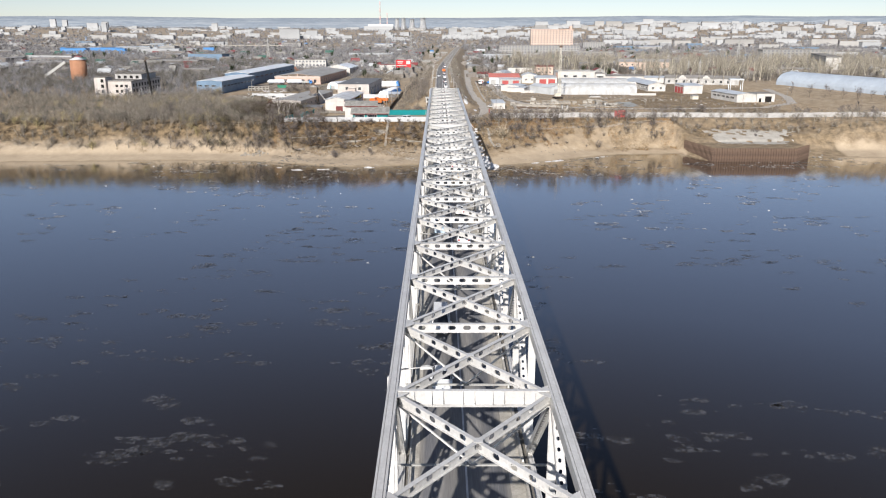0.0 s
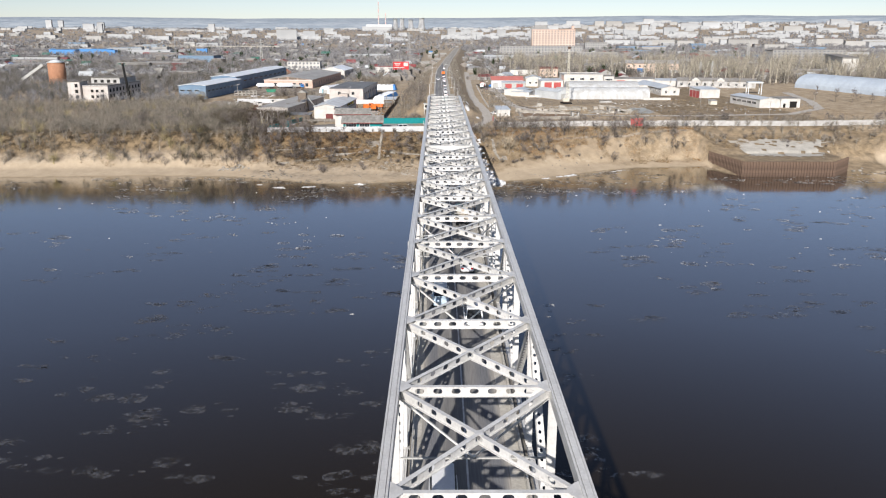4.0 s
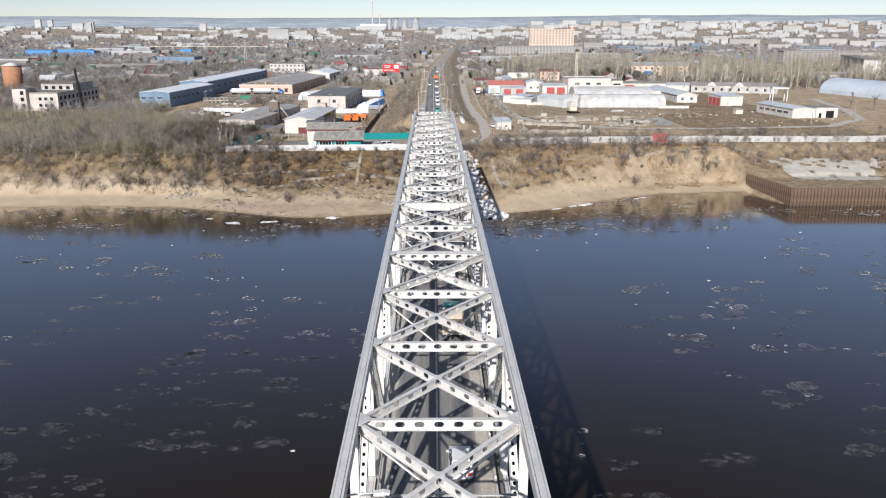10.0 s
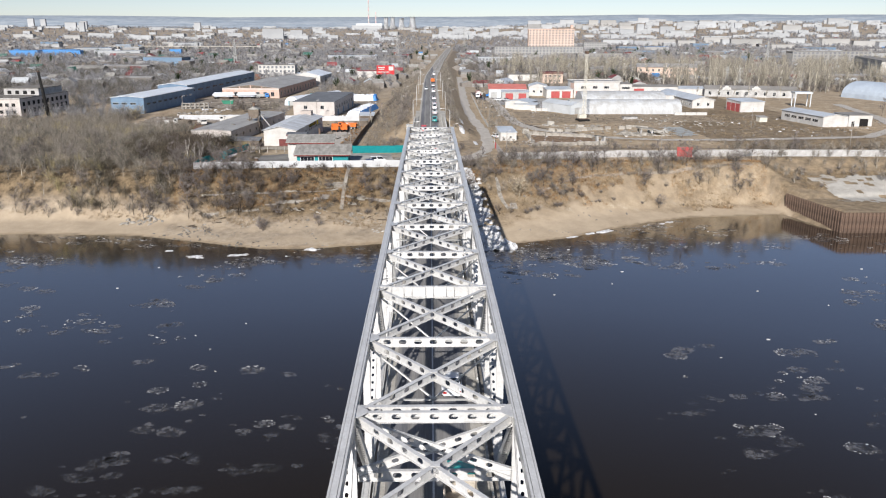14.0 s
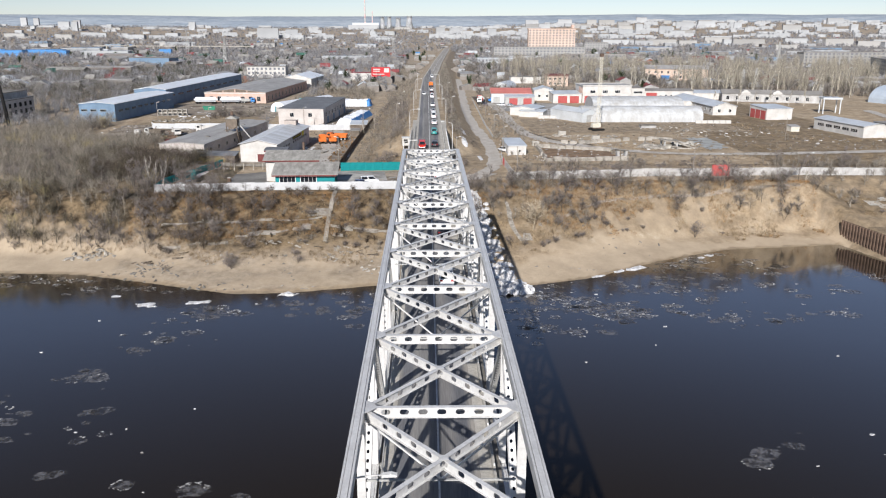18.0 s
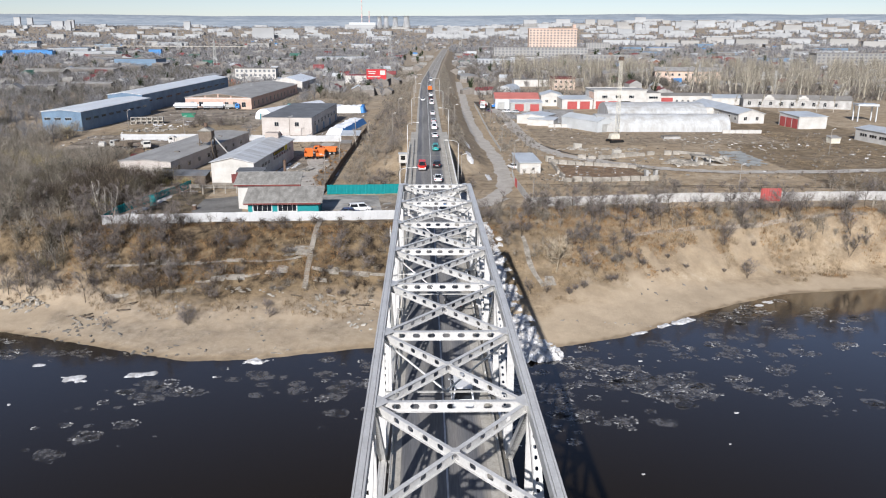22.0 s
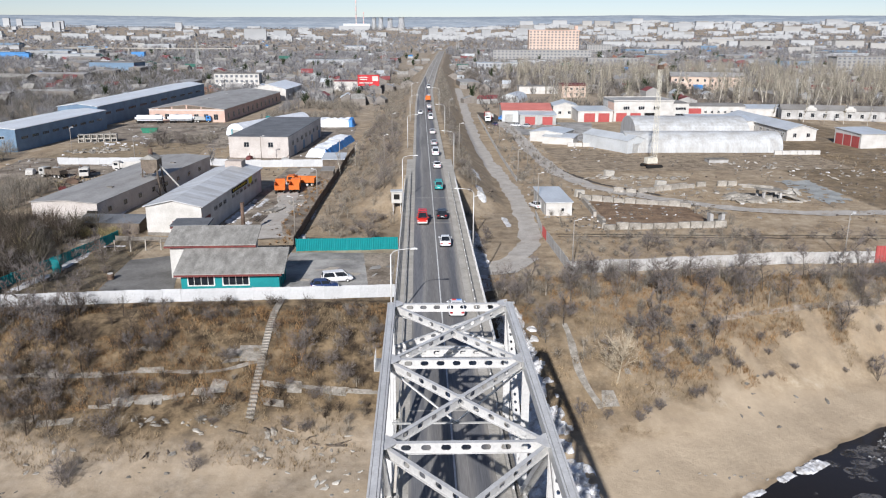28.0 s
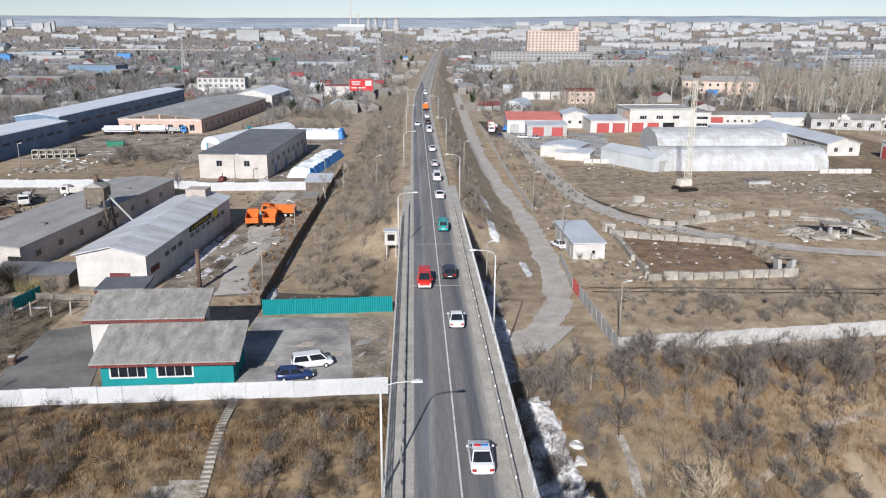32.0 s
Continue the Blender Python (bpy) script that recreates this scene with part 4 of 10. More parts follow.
for k, (x, y, w, d) in enumerate(((-17, 352, 4.2, 2.2), (-12.5, 349, 3.0, 1.8), (-15, 358, 3.6, 1.4), (-9.5, 355, 3.2, 2.6), (-20, 346, 2.4, 1.6))):
    drape("asphalt_patch", "pale repaired patch in the yard asphalt", [(x - w / 2, y - d / 3), (x + w / 3, y - d / 2), (x + w / 2, y + d / 3), (x - w / 3, y + d / 2)], 3, 3, M_LANE, 0.075)
drape("yard_edge", "brown trodden earth beside the viaduct", [(-9.2, 339.5), (-5.9, 339.5), (-5.9, 361.5), (-11.5, 361.5)], 4, 10, M_YARD, 0.085)


def teal_house():
    e = hall("roadside_house", "single-storey teal house with grey corrugated cement roof", "house", -37.6, 340.2, 14.7, 6.0, 2.0, 3.3, 1.5, M_TEAL, M_SLATE, "p", 0.9, 6.75, ribs=0.45)
    for u, bars in ((3.0, 3), (8.2, 3)):
        window(e, "f", 14.4, 6.4, u, 1.3, 4.1, 1.65, bars, t=0.17)
    panel_on(e, "fascia_board", "f", 14.4, 6.4, 7.2, 3.02, 16.0, 0.32, M_TRIM, 0.93)
    panel_on(e, "door", "r", 14.4, 6.4, 1.6, 0.25, 1.0, 2.1, M_TEAL, 0.1)
    for i in range(3):
        bm = bmesh.new()
        bar(bm, (14.9, 1.0 + i * 2.2, 0.25), (14.9, 1.0 + i * 2.2, 3.4 + i * 0.75), 0.12, 0.12)
        part("porch_post", bm, M_TEAL, e)
    u = hall("upper_house", "white plastered back house with grey cement roof", "house", -41.2, 347.4, 13.0, 5.2, 2.0, 5.75, 1.25, M_WALLW, M_SLATE, "p", 0.7, 6.75, ribs=0.45)
    panel_on(u, "fascia_board", "f", 13, 5.2, 6.5, 5.5, 14.4, 0.3, M_TRIM, 0.73)
    for x in (8.6, 11.0):
        window(u, "f", 13, 5.2, x, 4.95, 1.7, 0.6, 1, M_WALLW)
    window(u, "r", 13, 5.2, 2.6, 3.0, 2.6, 1.4, 3, M_STEEL)
    t = hall("annex_block", "low white annex with a dark bitumen roof", "building", -42.4, 353.4, 5.6, 4.6, 4.0, 7.2, 0.0, M_WALLW, M_ROOFD, "f", 0.3, 6.75)
    panel_on(t, "fascia_board", "f", 5.6, 4.6, 2.8, 7.1, 6.2, 0.3, M_TRIM, 0.33)
    c = thing("chimney_pipe", "tall dark rusty steel chimney pipe on the ground", "chimney", (-35.6, 375, gz(-35.6, 375)))
    bm = bmesh.new()
    tube(bm, (0, 0, -0.2), (0, 0, 6.2), 0.38, 0.33, 10)
    part("pipe", bm, M_RUST, c)
    bm = bmesh.new()
    tube(bm, (0, 0, 6.2), (0, 0, 6.4), 0.42, 0.42, 10)
    part("rim", bm, M_RUST, c)


teal_house()


def white_warehouse():
    w, d = 10.8, 43.5
    e = hall("white_warehouse", "long whitewashed warehouse with a pale sheet roof", "warehouse", -54.0, 375.0, w, d, -4.0, 5.8, 1.2, M_WALLW, M_ROOFS, "y", 0.5, 6.8, ribs=1.1)
    panel_on(e, "gate", "f", w, d, 6.6, 0.25, 3.2, 2.9, M_TRIM, 0.05, "brown double gate in the gable")
    for i in range(11):
        if i != 3:
            window(e, "r", w, d, 8.5 + i * 3.0, 3.5, 2.0, 0.9, 2, M_STEELD)
    panel_on(e, "sign_board", "r", w, d, 25.5, 4.6, 12, 0.9, M_DARK, 0.06, "dark sign board with worn lettering")
    sign_paint = mat("yellow sign paint", (0.65, 0.5, 0.05), (0.5, 0.38, 0.04))
    for i in range(9):
        bm = bmesh.new()
        box(bm, -5 + i * 1.2, -5 + i * 1.2 + 0.7, -0.08, -0.055, 0.25, 0.7)
        o = part("sign_bar", bm, sign_paint, e)
        o.matrix_local = pose(w, 25.5, 4.6, 0, 0, 90)
    panel_on(e, "banner", "r", w, d, 34, 4.2, 2.6, 1.5, mat("yellow banner", (0.7, 0.6, 0.05), (0.6, 0.5, 0.04)), 0.06)
    panel_on(e, "red_banner", "r", w, d, 3.2, 2.6, 3.4, 1.0, M_TRIM, 0.06)
    bm = bmesh.new()
    box(bm, 3.5, 7.5, 39, 42.5, 6.2, 8.4)
    part("roof_block", bm, M_PINKW, e)
    bm = bmesh.new()
    box(bm, -0.02, w + 0.02, -0.05, 0.02, 0.2, 0.9)
    part("plinth", bm, M_CONCD, e)


white_warehouse()


def grey_hall():
    w, d = 14.0, 62
    e = hall("grey_workshop", "long low workshop with a dusty flat roof", "workshop", -80.9, 386, w, d, -6.8, 4.3, 0.5, M_WALLP, M_ROOFT, "y", 0.3, 6.8)
    for i in range(8):
        window(e, "r", w, d, 5 + i * 7.0, 1.8, 1.6, 1.2, 1, M_STEELD)
    panel_on(e, "door", "f", w, d, 13, 0.25, 2.4, 2.8, M_DARK, 0.05)
    for y in (14, 30, 47):
        bm = bmesh.new()
        box(bm, 9, 10.2, y, y + 1, 4.4, 5.2)
        part("roof_vent", bm, M_CONCD, e)


grey_hall()


def water_tower():
    e = thing("timber_tower", "old weathered timber hopper tower on braced legs", "tower", (-65, 413.5, gz(-65, 413.5)))
    for sx in (-1, 1):
        for sy in (-1, 1):
            bm = bmesh.new()
            bar(bm, (sx * 2.2, sy * 2.2, -0.3), (sx * 1.6, sy * 1.6, 7.2), 0.26, 0.26)
            part("leg", bm, M_WOOD, e)
    for a in range(4):
        bm = bmesh.new()
        r = Matrix.Rotation(a * math.pi / 2, 4, "Z")
        bar(bm, r @ Vector((-2, -2, 0.4)), r @ Vector((1.8, -1.8, 5.4)), 0.14, 0.14)
        bar(bm, r @ Vector((2, -2, 0.4)), r @ Vector((-1.8, -1.8, 5.4)), 0.14, 0.14)
        bar(bm, r @ Vector((-1.95, -1.95, 3)), r @ Vector((1.95, -1.95, 3)), 0.14, 0.14)
        part("brace", bm, M_WOOD, e)
    bm = bmesh.new()
    prism(bm, [(-0.8, 5.6), (0.8, 5.6), (1.9, 7.0), (1.9, 8.9), (-1.9, 8.9), (-1.9, 7.0)], -1.8, 1.8)
    part("hopper", bm, M_WOOD, e)
    bm = bmesh.new()
    prism(bm, [(-2.2, 8.9), (2.2, 8.9), (0, 10.0)], -2.1, 2.1)
    part("roof", bm, M_SLATE, e)
    bm = bmesh.new()
    tube(bm, (0, 0, 9.6), (0, 0, 11.2), 0.5, 0.5, 10)
    part("cowl", bm, M_RUST, e)
    bm = bmesh.new()
    bar(bm, (1.6, 0, 7.6), (7.0, 1.5, 0.2), 0.45, 0.35)
    part("chute", bm, M_STEELD, e)


water_tower()


def wheel_parts(parent, spots, r, w):
    first = None
    for x, y in spots:
        m = pose(x, y, r)
        if first:
            o = same(first, m)
            same(first.children[0], Matrix(), o)
            continue
        bm = bmesh.new()
        tube(bm, (-w / 2, 0, 0), (w / 2, 0, 0), r, r, 14)
        first = part("wheel", bm, M_TYRE, parent)
        first.matrix_local = m
        bm = bmesh.new()
        tube(bm, (-w / 2 - 0.01, 0, 0), (w / 2 + 0.01, 0, 0), r * 0.55, r * 0.55, 10)
        part("rim", bm, M_STEEL, first)


def dump_truck(label, x, y, rz, paint, tip=0.0, z=None, bed_m=None, group="parked trucks", size=1.0):
    e = thing("dump_truck", label, "truck", (x, y, (gz(x, y) if z is None else z)), rz, group)
    e.scale = (size, size, size)
    bm = bmesh.new()
    for s in (-0.45, 0.45):
        box(bm, s - 0.08, s + 0.08, -3.4, 3.3, 0.75, 1.0)
    part("chassis", bm, M_DARK, e)
    bm = bmesh.new()
    prism(bm, [(2.0, 0.75), (3.9, 0.75), (4.0, 1.7), (3.75, 2.75), (2.15, 2.8), (2.0, 2.6)], -1.15, 1.15, m=pose(0, 0, 0, 0, 0, 90))
    bmesh.ops.bevel(bm, geom=bm.edges[:], offset=0.08, segments=2, affect="EDGES")
    part("cab", bm, paint, e)
    bm = bmesh.new()
    box(bm, -1.0, 1.0, 3.86, 3.97, 1.75, 2.5)
    part("windscreen", bm, M_GLASS, e)
    for s in (-1, 1):
        bm = bmesh.new()
        box(bm, s * 1.16 - 0.02, s * 1.16 + 0.02, 2.5, 3.5, 1.75, 2.45)
        part("side_window", bm, M_GLASS, e)
    bm = bmesh.new()
    q = pose(0, -3.2, 1.05, tip, 0, 0)
    box(bm, -1.25, 1.25, 0, 5.0, 0, 0.12, q)
    for s in (-1.25, 1.17):
        box(bm, s, s + 0.08, 0, 5.0, 0.12, 1.35, q)
    box(bm, -1.17, 1.17, 4.92, 5.0, 0.12, 1.6, q)
    box(bm, -1.17, 1.17, 0.0, 0.08, 0.12, 1.1, q)
    for i in range(5):
        for s in (-1.31, 1.25):
            box(bm, s, s + 0.06, 0.4 + i, 0.52 + i, 0.12, 1.35, q)
    part("tipper_body", bm, bed_m or paint, e)
    wheel_parts(e, [(s * 1.0, y_) for s in (-1, 1) for y_ in (2.9, -1.3, -2.6)], 0.52, 0.34)
    return e


dump_truck("orange dump truck with its empty tipper facing the gate", -35.6, 417.5, 8, M_ORANGE)
dump_truck("orange dump truck parked close beside another", -32.0, 417.8, 4, M_ORANGE)
dump_truck("orange dump truck standing crosswise behind the others", -31.0, 424.5, 84, M_ORANGE)
drape("work_yard", "bare grey-brown work yard soil", [(-42, 372), (-25, 371), (-24, 452), (-39, 452)], 8, 30, M_YARD)
drape("work_yard", "bare grey-brown work yard soil", [(-60, 460), (-24, 460), (-27, 560), (-68, 560)], 12, 30, M_YARD)
drape("west_yard", "dirty gravel yard with snow melt", [(-118, 430), (-68, 448), (-62, 470), (-122, 470)], 14, 10, M_YARD)
drape("dry_patch", "brown weedy ground behind the fence", [(-118, 470), (-70, 466), (-74, 500), (-112, 508)], 12, 10, mat("weedy soil", (0.33, 0.26, 0.17), (0.20, 0.155, 0.10), 0.4, 4, 0.95, bump=0.4, grain=0.3), 0.12)
drape("west_yard", "dirty gravel yard before the pink building", [(-124, 505), (-66, 490), (-72, 562), (-124, 566)], 14, 16, M_YARD)
lane("yard_track", "pale dusty wheel track through the work yard", [(-30, 372), (-32, 385), (-31.5, 400), (-33, 412), (-34.5, 430), (-33, 450)], 4.6, M_TRACK, 0.13)
fence_line("mid_fence", "long whitish panel fence between two yards", [(-107, 458), (-65, 457.5), (-53, 453), (-29, 454)], 2.1, 3.0, M_FENCEW, wave=0.06)
fence_line("plank_fence", "dark weathered plank fence along the embankment", [(-24.6, 366), (-24.3, 400), (-23.5, 440), (-22.4, 482)], 1.9, 2.5, M_WOOD, wave=0.06, ridges=4)
fence_line("rail_fence", "old grey concrete post fence behind the house", [(-58.5, 370.5), (-44.5, 369.0)], 1.1, 2.6, M_CONCD, thick=0.05, bottom=0.5)
hall("lean_shed", "small grey lean-to shed by the fence", "shed", -29.2, 452, 6, 8, 0, 2.4, 0.6, M_WOOD, M_ROOFM, "p", 0.4)
hall("store_hut", "small timber store hut by the fence", "shed", -27.5, 434, 3.2, 4, 0, 2.2, 0.4, M_WOOD, M_ROOFG, "p", 0.2)


def dark_roof_hall():
    w, d = 18.5, 52
    e = hall("plaster_hall", "pale plastered hall with a dark bitumen roof", "workshop", -60, 470.4, w, d, -4.2, 6.6, 0.3, M_WALLP, M_ROOFD, "p", 0.2, 6.8)
    for i in range(7):
        window(e, "r", w, d, 6 + i * 6.5, 3.4, 2.6, 1.6, 2, M_STEELD)
        if i % 2 == 0:
            panel_on(e, "gate", "r", w, d, 9 + i * 6.5, 0.25, 2.8, 2.8, M_BLUE, 0.05)
    for u in (5.5, 13):
        window(e, "f", w, d, u, 3.6, 1.6, 1.6, 1, M_STEELD)


dark_roof_hall()


def arch_tunnel(name, label, cat, x, y, width, length, rz, high, material, ribs, group="", z=None):
    """A round-roofed tunnel hangar, front end at x, y, running along its own y."""
    z = gz(x, y) if z is None else z
    e = thing(name, label, cat, (x, y, z - 0.2), rz, group)
    prof = [(math.cos(math.pi * i / 16) * width / 2, math.sin(math.pi * i / 16) ** 0.8 * high + 0.2) for i in range(17)]
    n = max(2, int(length / ribs))
    bm = bmesh.new()
    rows = []
    for j in range(n * 2 + 1):
        k = 1.0 if j % 2 == 0 else 1.006
        rows.append([bm.verts.new((px * k, j * length / (2 * n), max(pz * k, 0))) for px, pz in prof])
    for a, b in zip(rows, rows[1:]):
        for i in range(16):
            bm.faces.new((a[i], b[i], b[i + 1], a[i + 1]))
    part("shell", bm, material, e)
    for yy, nm in ((0.02, "front_wall"), (length - 0.02, "back_wall")):
        bm = bmesh.new()
        prism(bm, [(px * 0.995, pz * 0.995) for px, pz in prof] + [(-width / 2 * 0.995, 0), (width / 2 * 0.995, 0)], yy - 0.08, yy + 0.08)
        part(nm, bm, material, e)
    bm = bmesh.new()
    box(bm, -width * 0.2, width * 0.2, -0.08, -0.01, 0.2, high * 0.55)
    part("gate", bm, M_STEELD, e)
    return e


arch_tunnel("film_tunnel", "white film-covered arched tunnel store", "hangar", -69.5, 522, 8.5, 46, -24, 4.6, M_PLAST, 2.4)


def heap(name, label, cat, x, y, lx, ly, h, rz, materials, seed, share=0.0):
    """A lumpy sheeted stack; a share of its faces take the second material."""
    rng = random.Random(seed)
    bm = bmesh.new()
    nx, ny = max(4, int(lx / 1.2)), max(4, int(ly / 1.2))
    rows = []
    for j in range(ny + 1):
        row = []
        for i in range(nx + 1):
            u, v = i / nx, j / ny
            e = min(u, 1 - u, v, 1 - v)
            row.append(bm.verts.new(((u - 0.5) * lx + rng.uniform(-0.2, 0.2), (v - 0.5) * ly + rng.uniform(-0.2, 0.2), -0.3 if e < 0.001 else h * (0.75 + 0.25 * rng.random()))))
        rows.append(row)
    for a, b in zip(rows, rows[1:]):
        for i in range(nx):
            f = bm.faces.new((a[i], a[i + 1], b[i + 1], b[i]))
            f.material_index = 1 if share and i / nx > 1 - share else 0
    e = tagged(link_bm(name, bm, materials), label, cat)
    e.matrix_world = pose(x, y, gz(x, y), 0, 0, rz)
    return e


heap("covered_load", "stack of bales under white and blue plastic sheeting", "goods stack", -30.5, 490, 7.5, 40, 2.6, -8, [M_PLAST, M_BLUEP], 3, 0.33)
heap("covered_load", "long stack under white plastic sheeting", "goods stack", -39.5, 553, 24, 9, 3.4, 0, [M_PLAST, M_BLUEP], 4, 0.12)
def snow_sheet(name, label, cat, x, y, lx, ly, h, rz, seed, base=None, holes=0.0):
    """A ragged crust of old snow or ice: an uneven outline, lumps on top, its rim sunk in the ground."""
    bm = bmesh.new()
    nx, ny = max(8, min(60, int(lx / 0.32))), max(8, min(90, int(ly / 0.32)))
    c, sn = math.cos(math.radians(rz)), math.sin(math.radians(rz))
    grid = []
    for j in range(ny + 1):
        row = []
        for i in range(nx + 1):
            u, v = i / nx * 2 - 1, j / ny * 2 - 1
            px, py = u * lx / 2, v * ly / 2
            wx, wy = x + px * c - py * sn, y + px * sn + py * c
            p = Vector((wx, wy, seed * 1.7))
            k = 1 - max(abs(u), abs(v)) ** 2 * 0.6 - 0.4 * (u * u + v * v) + 0.42 * noise.noise(p * (1.4 / max(1.0, lx * 0.25))) + 0.34 * noise.noise(p * 1.3) + 0.22 * noise.noise(p * 3.1)
            k -= holes * max(0.0, 0.3 + noise.noise(p * 0.55 + Vector((9, 2, 4))))
            k = min(1.0, max(-0.3, k * 2.2))
            lump = 0.55 + 0.5 * noise.noise(p * 0.9) + 0.35 * noise.noise(p * 2.6)
            g = max(gz(wx, wy), WATER) if base is None else base
            row.append((bm.verts.new((wx - x, wy - y, g + (h * k * max(0.15, lump) if k > 0 else k * 0.6))), k))
        grid.append(row)
    for a_, b_ in zip(grid, grid[1:]):
        for i in range(nx):
            q = (a_[i], a_[i + 1], b_[i + 1], b_[i])
            if any(k > -0.2 for _, k in q):
                bm.faces.new([v for v, _ in q])
    bmesh.ops.delete(bm, geom=[v for v in bm.verts if not v.link_faces], context="VERTS")
    o = tagged(link_bm(name, bm, M_SNOW), label, cat)
    o.matrix_world = pose(x, y, 0)
    return o


snow_sheet("snow_drift", "dirty heap of old snow in the yard", "snow", -72, 449, 7, 4, 0.8, 10, 5)
snow_sheet("snow_drift", "strip of old snow beside the warehouse", "snow", -40.0, 394, 2.6, 30, 0.3, -4, 6, None, 0.6)
snow_sheet("snow_drift", "strip of old snow along the teal fence", "snow", -62.6, 345.5, 2.4, 10, 0.25, -12, 8, None, 0.2)
snow_sheet("snow_drift", "strip of old snow behind the teal booth", "snow", -60.9, 357, 2.2, 12, 0.25, -4, 9, None, 0.25)
snow_sheet("snow_patch", "thin strip of snow behind the garden", "snow", -57.5, 367, 6, 0.9, 0.15, 4, 10, None, 0.4)


def pink_hall():
    w, d = 32.5, 96
    e = hall("pink_brick_hall", "pale pink brick workshop with a grey gabled roof", "workshop", -116.2, 569, w, d, -4.5, 5.4, 1.9, M_BRICKP, M_ROOFT, "y", 0.4, 6.8)
    for i in range(7):
        window(e, "f", w, d, 3.5 + i * 4.2, 1.2, 2.0, 2.4, 1, M_STEELD)
    for i in range(12):
        window(e, "r", w, d, 5 + i * 7.5, 1.4, 2.0, 2.4, 1, M_STEELD)
    panel_on(e, "gable_band", "f", w, d, 16.2, 5.0, 32.5, 0.5, M_WALLW, 0.06)
    for u0, u1 in ((4, 9.6), (10.2, 15.9), (16.6, 22.3), (22.9, 28.5)):
        bm = bmesh.new()
        top = lambda u: 5.55 + 1.75 * (1 - abs(u - w / 2) / (w / 2))
        prism(bm, [(u0, 5.75), (u1, 5.75), (u1, top(u1))] + ([(w / 2, top(w / 2))] if u0 < w / 2 < u1 else []) + [(u0, top(u0))], -0.12, -0.01)
        part("gable_board", bm, M_WOOD, e, "dark weathered boards in the gable")
    x = hall("white_annex", "white-roofed annex behind the pink workshop", "building", -94, 669, 20, 40, -4.5, 6.4, 2.6, M_WALLW, M_ROOFW, "y", 0.4, 6.8)
    for i in range(3):
        window(x, "f", 20, 40, 4 + i * 6, 1.6, 2.2, 2.2, 1)
    for i in (2, 5):
        bm = bmesh.new()
        box(bm, w / 2 - 0.6, w / 2 + 0.6, 6 + i * 10, 7.4 + i * 10, 6.9, 7.9)
        part("roof_vent", bm, M_STEELD, e)


pink_hall()


def blue_sheds():
    e = hall("blue_shed", "blue-grey sheet-metal shed with a pale low roof", "warehouse", -145.7, 483.5, 15.5, 62, -5, 7.2, 0.7, M_BLUE, M_ROOFW, "y", 0.3, 6.8, ribs=3)
    panel_on(e, "gate", "f", 15.5, 62, 7.5, 0.25, 11, 3.6, M_BLUE, 0.08, "wide faded blue sliding gates")
    for i in range(9):
        window(e, "r", 15.5, 62, 5 + i * 6.4, 3.9, 4.0, 1.0, 3, M_BLUE)
    for u in (2.2, 6.2, 10.4):
        window(e, "f", 15.5, 62, u, 4.3, 2.6, 1.0, 2, M_STEELD)
    f = hall("long_blue_shed", "very long blue sheet-metal shed with a pale roof", "warehouse", -145.8, 549.5, 16, 136, -3, 8.2, 1.0, M_BLUE, M_ROOFW, "y", 0.3, 6.8, ribs=4)
    for i in range(10):
        window(f, "r", 16, 136, 8 + i * 13, 4.6, 8, 1.0, 5, M_BLUE)


blue_sheds()


P_TANK = mat("teal container paint", (0.05, 0.28, 0.33), (0.04, 0.22, 0.27), 0.5, 5, 0.6, bump=0.05)


